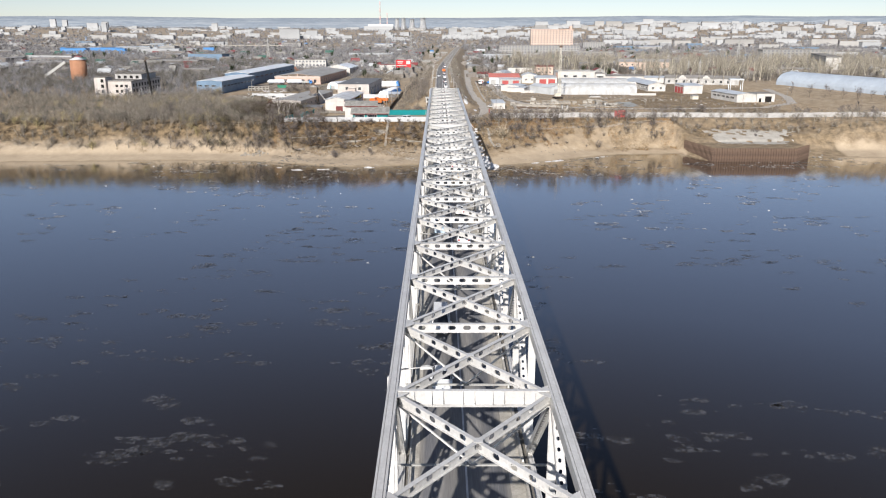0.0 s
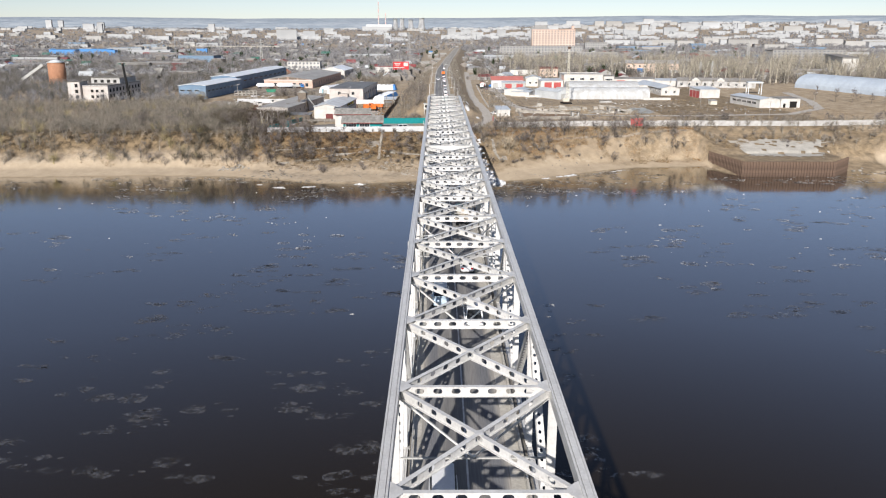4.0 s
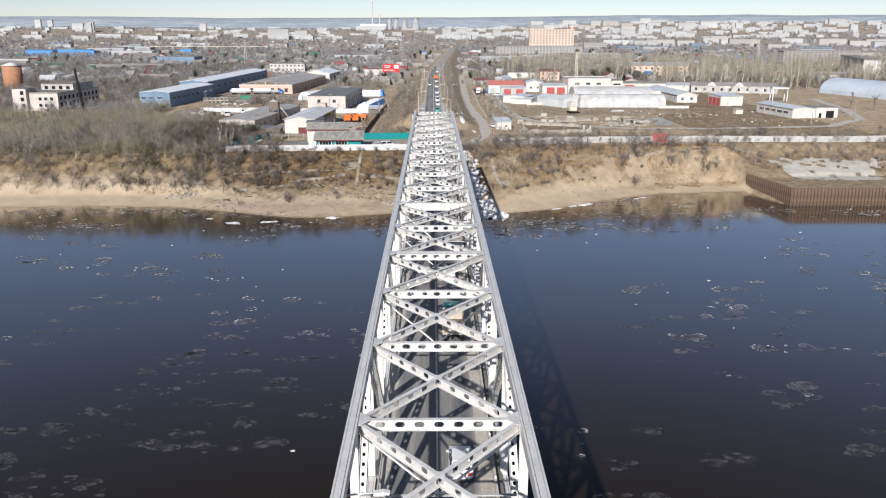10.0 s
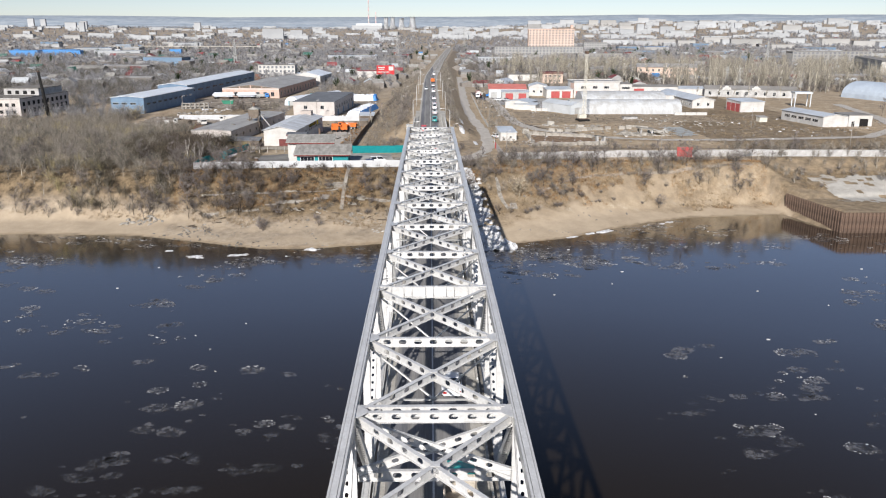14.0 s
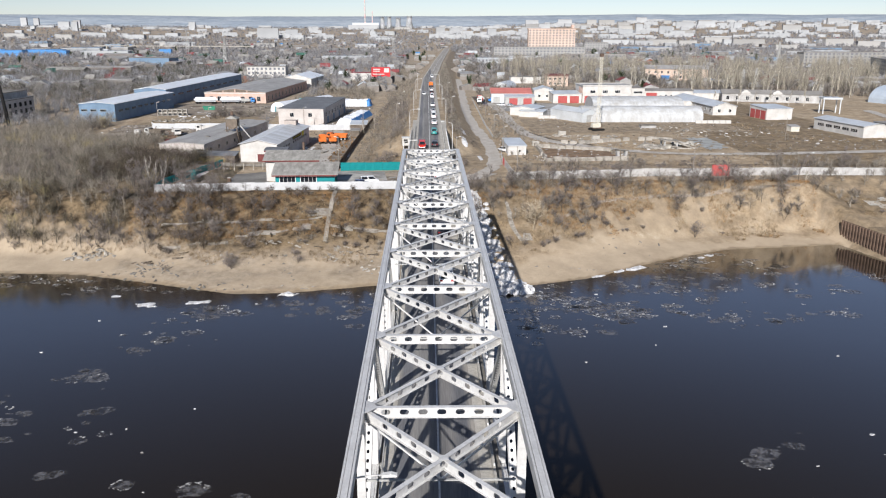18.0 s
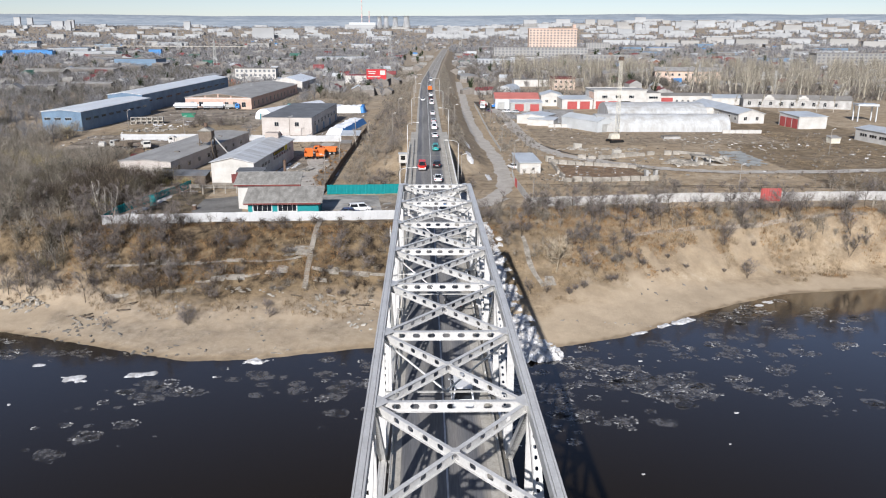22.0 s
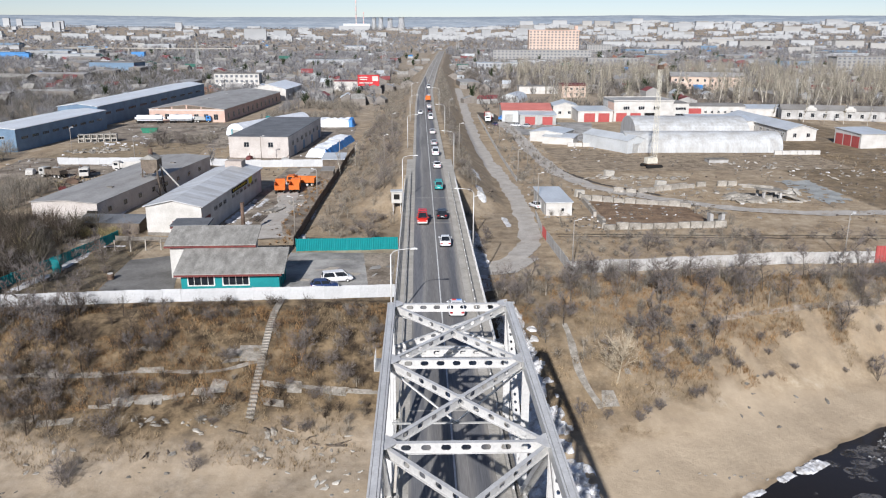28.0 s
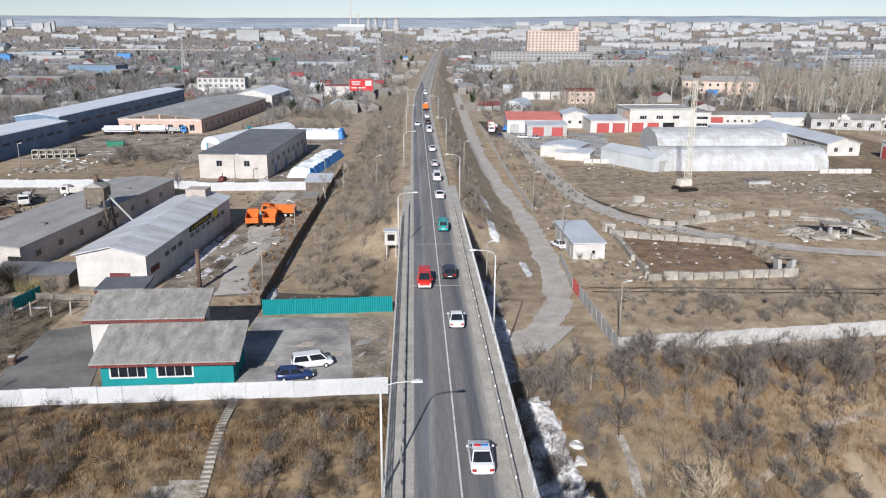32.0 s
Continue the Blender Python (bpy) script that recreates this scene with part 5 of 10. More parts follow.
def yard_clutter():
    for i in range(6):
        e = thing("hollow_block", "stacked hollow concrete box frame", "concrete block", (-119 + i * 2.1, 505 + i * 0.4, gz(-119, 505)), 8, "concrete frames")
        for z in (0.0, 1.41):
            bm = bmesh.new()
            rings = [[[bm.verts.new((sx * a, y_, z + 0.7 + sz * b)) for sx, sz in ((-1, -1), (1, -1), (1, 1), (-1, 1))] for a, b in ((0.95, 0.7), (0.76, 0.54))] for y_ in (-1.2, 1.2)]
            for j in range(4):
                k = (j + 1) % 4
                for p, q in ((rings[0][0], rings[1][0]), (rings[1][1], rings[0][1]), (rings[0][1], rings[0][0]), (rings[1][0], rings[1][1])):
                    bm.faces.new((p[j], p[k], q[k], q[j]))
            bmesh.ops.recalc_face_normals(bm, faces=bm.faces[:])
            part("frame", bm, M_CONC, e)
    for i, (x, y, ln) in enumerate(((-120, 562, 12), (-107, 563.5, 11))):
        e = thing("trailer", "long white tank trailer parked in the yard", "trailer", (x, y, gz(x, y)), 4, "parked trailers")
        bm = bmesh.new()
        box(bm, 0, ln, -1.25, 1.25, 1.0, 3.5)
        bmesh.ops.bevel(bm, geom=bm.edges[:], offset=0.85, segments=3, affect="EDGES")
        part("tank", bm, M_PLAST, e)
        bm = bmesh.new()
        box(bm, 0.4, ln - 0.3, -0.5, 0.5, 0.75, 1.15)
        part("chassis", bm, M_DARK, e)
        for u in (1.5, 2.9, ln - 2.5, ln - 1.2):
            for v in (-1.2, 0.9):
                bm = bmesh.new()
                tube(bm, (u, v, 0.5), (u, v + 0.3, 0.5), 0.5, 0.5, 12)
                part("wheel", bm, M_TYRE, e)
    e = thing("skip", "small green metal skip on the yard", "skip", (-104, 531, gz(-104, 531)), 5)
    bm = bmesh.new()
    prism(bm, [(-2.4, 0), (2.4, 0), (3, 1.7), (-3, 1.7)], -1, 1)
    part("tub", bm, M_GREEN, e)
    bm = bmesh.new()
    box(bm, -3.1, 3.1, -1.06, 1.06, 1.7, 1.82)
    part("rim", bm, M_GREEN, e)
    for x, y, m in ((-70.5, 524, P_TANK), (-68.2, 530, M_ROOFM)):
        e = thing("site_container", "small teal steel container in the yard", "container", (x, y, gz(x, y)), 24, "yard containers")
        bm = bmesh.new()
        box(bm, -1.2, 1.2, -1.6, 1.6, 0.1, 2.5)
        bmesh.ops.bevel(bm, geom=bm.edges[:], offset=0.05, segments=1, affect="EDGES")
        part("body", bm, m, e)
        bm = bmesh.new()
        box(bm, -0.9, 0.9, -1.66, -1.58, 0.25, 2.3)
        part("door", bm, M_STEELD, e)
    dump_truck("blue lorry with a long load beside the hall", -93.5, 566, -86, M_BLUEP, bed_m=M_STEELD)
    dump_truck("grey semi-trailer tractor parked on gravel", -91.5, 438.5, 200, M_WALLW, bed_m=M_STEELD)
    dump_truck("white flatbed lorry parked by the fence", -83, 447.5, 96, M_WALLW, bed_m=M_WALLW)
    dump_truck("old dark lorry parked among scrap", -99, 437, 70, M_STEELD, bed_m=M_WOOD)
    dump_truck("teal lorry cab parked beside the hall", -62.5, 566, 100, M_TEAL, bed_m=M_STEELD)


yard_clutter()


def garden():
    """The side garden: a teal booth, a barrel, bare posts with a rail and dead fruit trees."""
    b = thing("garden_booth", "small teal sheet-metal booth by the fence", "booth", (-61.0, 351.2, gz(-61.0, 351.2)), 10)
    bm = bmesh.new()
    box(bm, -0.6, 0.6, -0.6, 0.6, -0.1, 2.1)
    bmesh.ops.bevel(bm, geom=bm.edges[:], offset=0.03, segments=1, affect="EDGES")
    part("wall", bm, M_TEAL, b)
    bm = bmesh.new()
    prism(bm, [(-0.75, 2.1), (0.75, 2.1), (0.75, 2.2), (-0.75, 2.35)], -0.75, 0.75)
    part("roof", bm, M_TEAL, b)
    bm = bmesh.new()
    box(bm, -0.35, 0.35, -0.65, -0.605, 0.1, 1.9)
    part("door", bm, M_TEAL, b)
    w = thing("barrel", "rusty steel barrel with a pale lid", "barrel", (-50.7, 346.8, gz(-50.7, 346.8) + 0.07))
    bm = bmesh.new()
    for z0, z1, r0, r1 in ((0, 0.3, 0.5, 0.52), (0.3, 0.34, 0.55, 0.55), (0.34, 0.95, 0.52, 0.5)):
        tube(bm, (0, 0, z0), (0, 0, z1), r0, r1, 14)
    part("drum", bm, M_RUST, w)
    bm = bmesh.new()
    tube(bm, (0, 0, 0.95), (0, 0, 1.03), 0.46, 0.42, 14)
    part("lid", bm, M_WALLW, w)
    f = thing("post_rail", "row of grey concrete posts with a sagging rail", "fence")
    line = [(-59.0, 364.1), (-56.2, 363.7), (-53.3, 363.4), (-50.8, 364.0), (-48.2, 364.4), (-45.6, 364.6)]
    for x, y in line:
        bm = bmesh.new()
        bar(bm, (x, y, gz(x, y) - 0.3), (x + 0.05, y, gz(x, y) + 2.1), 0.2, 0.2)
        part("post", bm, M_RUBB, f)
    for (x0, y0), (x1, y1) in zip(line[2:], line[3:]):
        bm = bmesh.new()
        bar(bm, (x0, y0, gz(x0, y0) + 1.95), (x1, y1, gz(x1, y1) + 1.9), 0.12, 0.14)
        part("rail", bm, M_WOOD, f)
    k = hall("wood_store", "low dark timber store behind the garden", "shed", -68, 377, 12, 4, -3, 2.2, 0.6, M_WOOD, M_ROOFD, "p", 0.3)
    panel_on(k, "door", "f", 12, 4, 3, 0.25, 1.2, 1.8, M_DARK, 0.05)
    hall("board_bin", "low open timber bin full of boards", "bin", -63.5, 381, 4.0, 2.6, -4, 1.2, 0.0, M_WOOD, M_LANE, "f", 0.05)


garden()

def planks(x, y, rz, n, ln, material, label):
    """A loose stack of boards or beams lying on the ground."""
    rng = random.Random(int(x * 7 + y))
    e = thing("board_stack", label, "boards", (x, y, gz(x, y)), rz, "stacks of boards")
    for i in range(n):
        bm = bmesh.new()
        w = rng.uniform(0.18, 0.34)
        box(bm, -ln / 2 * rng.uniform(0.8, 1), ln / 2 * rng.uniform(0.8, 1), -w, w, 0, 0.14, pose(rng.uniform(-0.4, 0.4), (i % 5 - 2) * 0.62, 0.02 + 0.16 * (i // 5), 0, 0, rng.uniform(-6, 6)))
        part("board", bm, material, e)


def scrap(x, y, rz, material, label, s):
    """A discarded machine body: a bent casing on a skid with a pipe sticking out."""
    e = thing("scrap_machine", label, "scrap", (x, y, gz(x, y)), rz, "scrap in the yards")
    bm = bmesh.new()
    prism(bm, [(-1.4 * s, 0.25), (1.3 * s, 0.25), (1.5 * s, 0.9 * s), (0.4 * s, 1.5 * s), (-1.1 * s, 1.25 * s)], -0.8 * s, 0.8 * s)
    bmesh.ops.bevel(bm, geom=bm.edges[:], offset=0.09, segments=1, affect="EDGES")
    part("casing", bm, material, e)
    for v in (-0.6, 0.6):
        bm = bmesh.new()
        box(bm, -1.9 * s, 1.9 * s, v * s - 0.1, v * s + 0.1, 0, 0.26)
        part("skid", bm, M_WOOD, e)
    bm = bmesh.new()
    tube(bm, (0.2 * s, 0, 1.2 * s), (1.2 * s, 0.3, 2.1 * s), 0.14, 0.12, 8)
    part("pipe", bm, M_RUST, e)


for k, (x, y, rz, n, ln) in enumerate(((-33.5, 396, 70, 12, 5.0), (-35.5, 388, 80, 9, 6.0), (-29.5, 404, 20, 10, 4.0), (-86.5, 424, 15, 12, 5.0), (-62.5, 386, 84, 8, 4.5), (-98.5, 452, 30, 10, 5.0), (-47.5, 472, 10, 10, 5.0), (-95, 517, 12, 12, 6.0), (-63, 370, 20, 10, 4.0))):
    planks(x, y, rz, n, ln, M_WOOD if k % 2 else M_RUBB, "loose stack of grey weathered boards on the ground" if k % 2 else "loose stack of dusty concrete beams on the ground")
for k, (x, y, rz, s) in enumerate(((-90.5, 428, 20, 1.1), (-101.5, 444, 70, 1.2), (-88.5, 418, 130, 0.9), (-94.5, 446, 200, 1.0), (-60.5, 380, 40, 0.8), (-41.5, 462, 15, 1.0), (-53, 466, 80, 0.9), (-107, 441, 100, 1.2))):
    scrap(x, y, rz, (M_RUST, M_STEELD, M_TRIM, M_WALLW)[k % 4], ("rusty", "grey", "maroon", "whitish")[k % 4] + " discarded machine casing on timber skids", s)
for x, y, lx, ly, rz, seed in ((-36.6, 386, 2.0, 22, -4, 51), (-37.4, 404, 1.5, 12, -4, 52), (-66.4, 392, 1.4, 14, -7, 53), (-98, 514, 7, 3, 8, 54), (-104, 519, 5, 2.4, 4, 55), (-89, 456, 12, 1.6, 0, 56), (-30, 412.5, 3, 1.6, 10, 57), (-62, 424, 1.6, 12, -7, 58), (-44.5, 457, 9, 1.8, 2, 59)):
    snow_sheet("snow_patch", "patch of dirty old snow in the yard", "snow", x, y, lx, ly, 0.22, rz, seed, None, 0.5)
dump_truck("red lorry with a white box parked by the workshop", 29.5, 577, 10, M_RED, bed_m=M_WALLW)
dump_truck("blue lorry parked on the cinder yard", 34.6, 569.5, -20, M_BLUEP, bed_m=M_BLUEP, size=0.8)


# ---- the right bank: walls, works yard, hangars ----
M_PANELG = mat("stained grey concrete panel", (0.46, 0.455, 0.445), (0.30, 0.29, 0.275), 0.4, 4, 0.95, bump=0.2, grain=0.2, rand=0.08)
M_HANGAR = mat("white corrugated hangar sheet", (0.49, 0.505, 0.515), (0.35, 0.345, 0.33), 0.45, 3, 0.6, bump=0.1, grain=0.12, stretch=(1, 0.7, 0.12))
M_REDDOOR = mat("faded red gate paint", (0.40, 0.085, 0.08), (0.32, 0.065, 0.06), 0.4, 4, 0.6, bump=0.05, grain=0.12)
M_LAMEL = mat("cream crane paint", (0.66, 0.63, 0.54), (0.50, 0.47, 0.39), 0.5, 5, 0.6, bump=0.1, grain=0.2)

fence_line("concrete_wall_fence", "stained grey concrete panel wall above the bank", [(23, 347.5), (60, 352.4), (76.5, 353)], 2.1, 2.9, M_PANELG, ridges=0, wave=0.05)
fence_line("concrete_wall_fence", "long pale concrete panel wall above the bank", [(81.5, 353.2), (101, 354), (146, 353), (175, 357), (240, 362), (330, 366)], 2.1, 2.9, M_PANELG, wave=0.05)
fence_line("side_wall_fence", "grey concrete panel wall beside the lane", [(23, 347.6), (22.4, 368.5)], 2.0, 2.6, M_PANELG, wave=0.05)
fence_line("side_wall_fence", "low crumbling concrete wall beside the lane", [(22.3, 373), (23.2, 388.5)], 1.5, 2.6, M_PANELG, wave=0.08)
fence_line("red_gate", "faded red metal gate in the side wall", [(22.4, 368.6), (22.3, 372.9)], 1.9, 2.1, M_REDDOOR, ridges=4)
fence_line("red_gate_house", "faded red metal gate in the long wall", [(76.6, 353), (81.4, 353.2)], 3.0, 2.4, M_REDDOOR, ridges=4)
fence_line("lane_fence", "pale low concrete fence along the lane", [(24.0, 428), (23.8, 468), (25.2, 585)], 1.2, 3.0, M_PANELG, wave=0.1)
lane("dirt_lane", "pale rutted dirt lane beside the embankment", [(1, 350.5), (9, 350.5), (14.5, 355), (19, 366), (20.6, 380), (21.3, 405), (21.0, 424), (19, 463), (18.6, 510), (19.8, 563), (22, 650), (24.5, 760)], 4.2, M_TRACK, 0.14)
lane("works_track", "grey dusty track into the works yard", [(33, 565), (35.5, 530), (35.0, 480), (36.6, 440), (42, 420.5), (55, 405), (69, 394.6), (84, 390), (113, 391), (160, 398), (186, 424), (200, 464), (213, 527)], 4.6, M_TRACK, 0.14)
lane("track_edge", "dark soil thrown up beside the works track", [(32.2, 516), (35.0, 490), (36.9, 462), (38.6, 443), (44.5, 425), (56.5, 409.5)], 1.5, M_MUD, 0.08)
for off in (0.0, 1.9):
    lane("wheel_rut", "dark narrow wheel rut in dry grass", [(25, 371.2 + off), (60, 369.6 + off), (110, 368.2 + off), (190, 373 + off)], 0.45, M_MUD)
drape("lane_mouth", "pale worn asphalt where the lane widens", [(6.5, 346.6), (14.5, 348.2), (19.4, 356.5), (13.4, 357.5)], 10, 10, M_TRACK, 0.17)
drape("walled_patch", "rusty brown dry weeds inside the foundation walls", [(37, 378.6), (59, 379.6), (58.5, 396.5), (38, 403.5)], 12, 12, mat("rusty weed litter", (0.27, 0.185, 0.115), (0.13, 0.085, 0.056), 0.5, 4, 0.95, bump=0.5, grain=0.4), 0.1)
drape("works_yard", "bare trampled yard soil with dry grass", [(40, 442), (124, 446), (124, 472), (40, 488)], 24, 10, mat("yard soil", (0.36, 0.29, 0.205), (0.17, 0.13, 0.088), 0.5, 4, 0.95, bump=0.4, grain=0.25), 0.06)
drape("coal_yard", "dark cinder ground beside the workshop", [(27, 553), (37, 548), (33.6, 600), (26, 605)], 6, 14, M_MUD, 0.08)
drape("front_yard", "grey gravel yard before the garages", [(32, 528), (60, 500), (72, 562), (34, 566)], 10, 12, M_LOT, 0.06)


def lane_shed():
    w, d = 5.6, 15.6
    e = hall("lane_shed", "small whitewashed shed with a pale sheet roof", "shed", 25.5, 389, w, d, 1.5, 3.0, 0.25, M_WALLW, M_ROOFM, "p", 0.3, 7.0, ribs=0.9)
    for i in range(3):
        panel_on(e, "shutter", "l", w, d, 3 + i * 4.5, 0.4, 2.4, 2.2, M_STEELD, 0.06)
    window(e, "f", w, d, 3.6, 1.3, 0.8, 0.8, 0)


lane_shed()


def low_walls():
    for pts, lab in (([(36.5, 411), (35.8, 380), (35.2, 377)], "crumbling low concrete foundation wall"), ([(35.2, 376.8), (60.5, 378.3)], "crumbling low concrete foundation wall"),
                     ([(36.3, 405), (48, 400.5), (59.5, 397)], "row of grey foundation blocks"), ([(46, 414), (52, 413), (68, 420)], "row of broken foundation blocks"), ([(69, 421), (80, 422)], "row of broken foundation blocks"),
                     ([(49, 492), (67, 491.5)], "low white yard wall"), ([(112, 473.4), (127, 473.6)], "low white yard wall")):
        white = "white" in lab
        e = thing("low_wall", lab, "wall", (0, 0, 0), group="low walls")
        rng = random.Random(int(pts[0][0] * 10))
        proto = None
        for (x0, y0), (x1, y1) in zip(pts, pts[1:]):
            run = math.hypot(x1 - x0, y1 - y0)
            n = max(1, int(run / 2.4))
            a = math.degrees(math.atan2(y1 - y0, x1 - x0))
            for i in range(n):
                if rng.random() < 0.07 and not white:
                    continue
                x, y = x0 + (x1 - x0) * i / n, y0 + (y1 - y0) * i / n
                m = pose(x, y, gz(x, y) + (0 if white else rng.uniform(-0.3, 0.12)), rng.uniform(-3, 3) * (not white), 0, a + rng.uniform(-4, 4) * (not white))
                if proto is None:
                    bm = bmesh.new()
                    box(bm, 0, 2.38, -0.34, 0.34, -0.4, 1.3)
                    bmesh.ops.bevel(bm, geom=bm.edges[:], offset=0.06, segments=1, affect="EDGES")
                    proto = part("block", bm, M_WALLW if white else M_RUBB, e)
                    proto.matrix_local = m
                else:
                    same(proto, m)


low_walls()


def bunker():
    e = thing("broken_tank_base", "broken tilted concrete chamber standing in grass", "ruin", (58.5, 379.2, gz(58.5, 379.2)), 8)
    for s in (-1, 1):
        bm = bmesh.new()
        prism(bm, [(s * 1.1 - 0.35, -0.3), (s * 1.1 + 0.35, -0.3), (s * 1.3 + 0.3, 2.7), (s * 1.3 - 0.4, 2.9)], -0.7, 0.7)
        part("pier", bm, M_PANELG, e)
    bm = bmesh.new()
    box(bm, -1.9, 1.9, -1.0, 1.0, 0, 0.25, pose(0, 0, 2.85, -9, 8, 0))
    part("cap_slab", bm, M_CONCD, e)


bunker()


def rubble(name, label, cx, cy, rx, ry, n, size, seed, material=None):
    """A spread of broken slabs and stones, each a piece of its own."""
    rng = random.Random(seed)
    e = thing(name, label, "rubble", (cx, cy, 0))
    protos = []
    for k in range(4):
        bm = bmesh.new()
        bmesh.ops.create_icosphere(bm, subdivisions=1, radius=0.5)
        for v in bm.verts:
            v.co = Vector((v.co.x * rng.uniform(0.5, 1.6), v.co.y * rng.uniform(0.5, 1.4), v.co.z * rng.uniform(0.3, 0.9)))
        o = part("stone", bm, material or M_RUBB, e)
        protos.append(o)
    for i in range(max(5, n * 3 // 4)):
        r, a = math.sqrt(rng.random()), rng.uniform(0, 6.283)
        x, y = cx + rx * r * math.cos(a), cy + ry * r * math.sin(a)
        s = size * rng.uniform(0.3, 1.2) ** 1.3
        m = pose(x - cx, y - cy, gz(x, y) + 0.12 * s, rng.uniform(-25, 25), rng.uniform(-25, 25), rng.uniform(0, 360)) @ Matrix.Diagonal((s * rng.uniform(0.8, 2.0), s, s * 0.8, 1))
        if i < 4:
            protos[i].matrix_local = m
        else:
            same(protos[i % 4], m)
    return e


rubble("rubble_heap", "pale grey heaps of rubble behind the fence", -106, 484, 11, 5, 90, 1.7, 18)
rubble("rubble_heap", "scattered scrap and stones in the west yard", -95, 440, 13, 12, 60, 0.9, 19)
rubble("rubble_heap", "scattered stones and dirt beside the warehouse", -34, 395, 4.5, 18, 60, 0.7, 20)
rubble("rubble_heap", "heap of broken concrete slabs in the yard", 77.5, 405, 7.5, 4.5, 80, 2.3, 11)
rubble("rubble_heap", "heap of crushed brick and concrete", 87.5, 412, 3.6, 3.4, 45, 2.0, 16, M_CONC)
rubble("rubble_heap", "line of stones and soil along the yard", 58, 432, 16, 3, 60, 1.4, 17)
rubble("rubble_heap", "scattered broken concrete in dry grass", 62, 418, 22, 9, 70, 1.1, 12)
rubble("rubble_heap", "scattered blocks and soil along the track", 50, 425, 12, 14, 40, 1.0, 13)
rubble("rubble_heap", "stony remains of foundations", 97, 452, 14, 6, 50, 1.2, 14)
rubble("rubble_heap", "broken pipes and stones in the yard", 106, 438, 16, 12, 50, 1.0, 15)
def collapsed_frame():
    """Remains of a concrete hopper: a leaning table on piers with fallen beams and slabs about it."""
    e = thing("collapsed_frame", "collapsed grey concrete hopper with fallen beams", "ruin", (80.5, 404.5, gz(80.5, 404.5)), 10)
    for px, py, h in ((-2.6, -1.4, 2.6), (1.9, -1.5, 2.2), (-2.4, 1.4, 2.5), (2.1, 1.5, 1.9)):
        bm = bmesh.new()
        bar(bm, (px, py, -0.4), (px * 0.92, py, h), 0.55, 0.5)
        part("pier", bm, M_PANELG, e)
    bm = bmesh.new()
    box(bm, -3.4, 3.2, -2.0, 2.0, 0, 0.35, pose(0, 0, 2.35, 3, 5, 0))
    part("table_slab", bm, M_RUBB, e)
    for p, q, w in (((-9.5, 0.4, 0.5), (-3.0, 0.2, 0.9), 0.6), ((-6.5, 3.0, 3.4), (1.5, 1.2, 2.9), 0.5), ((-6.0, 2.2, 3.0), (1.0, 0.4, 2.8), 0.35), ((2.5, -1.0, 1.8), (7.5, -3.5, 0.1), 0.6), ((1.0, -3.2, 0.3), (5.5, -4.6, 0.3), 0.5)):
        bm = bmesh.new()
        bar(bm, p, q, w, w * 0.8)
        part("fallen_beam", bm, M_RUBB, e)
    for px, py, w, tilt in ((4.6, -0.2, 2.4, 25), (6.6, 1.6, 2.0, -20), (-5.2, -1.8, 2.6, 8)):
        bm = bmesh.new()
        box(bm, -w / 2, w / 2, -w / 3, w / 3, -0.12, 0.14, pose(px, py, 0.45, tilt, 10, px * 20))
        part("fallen_slab", bm, M_RUBB, e)
    for px, py, w, h in ((58.5, 417.5, 2.6, 2.2), (36.6, 409, 2.2, 1.6), (50, 436, 2.6, 1.6)):
        o = thing("concrete_block", "large pale concrete block standing in the yard", "concrete block", (px, py, gz(px, py)), 14, "yard blocks")
        bm = bmesh.new()
        box(bm, -w / 2, w / 2, -0.7, 0.7, -0.3, h, pose(0, 0, 0, 0, 6, 0))
        bmesh.ops.bevel(bm, geom=bm.edges[:], offset=0.1, segments=1, affect="EDGES")
        part("block", bm, M_CONC, o)


collapsed_frame()
ragged("concrete_apron", "cracked pale concrete apron in the yard", [(90.5, 398), (100, 400), (103.5, 432), (92, 431)], 18, 40, mat("wet washed concrete", (0.42, 0.425, 0.395), (0.27, 0.27, 0.245), 0.3, 3, 0.5, bump=0.1, grain=0.15), 0.12, 8)
hall("pit_block", "low concrete pit ring in the yard", "ruin", 85, 457, 6, 3.4, 2, 0.9, 0.0, M_PANELG, M_CONCD, "f", 0.1)


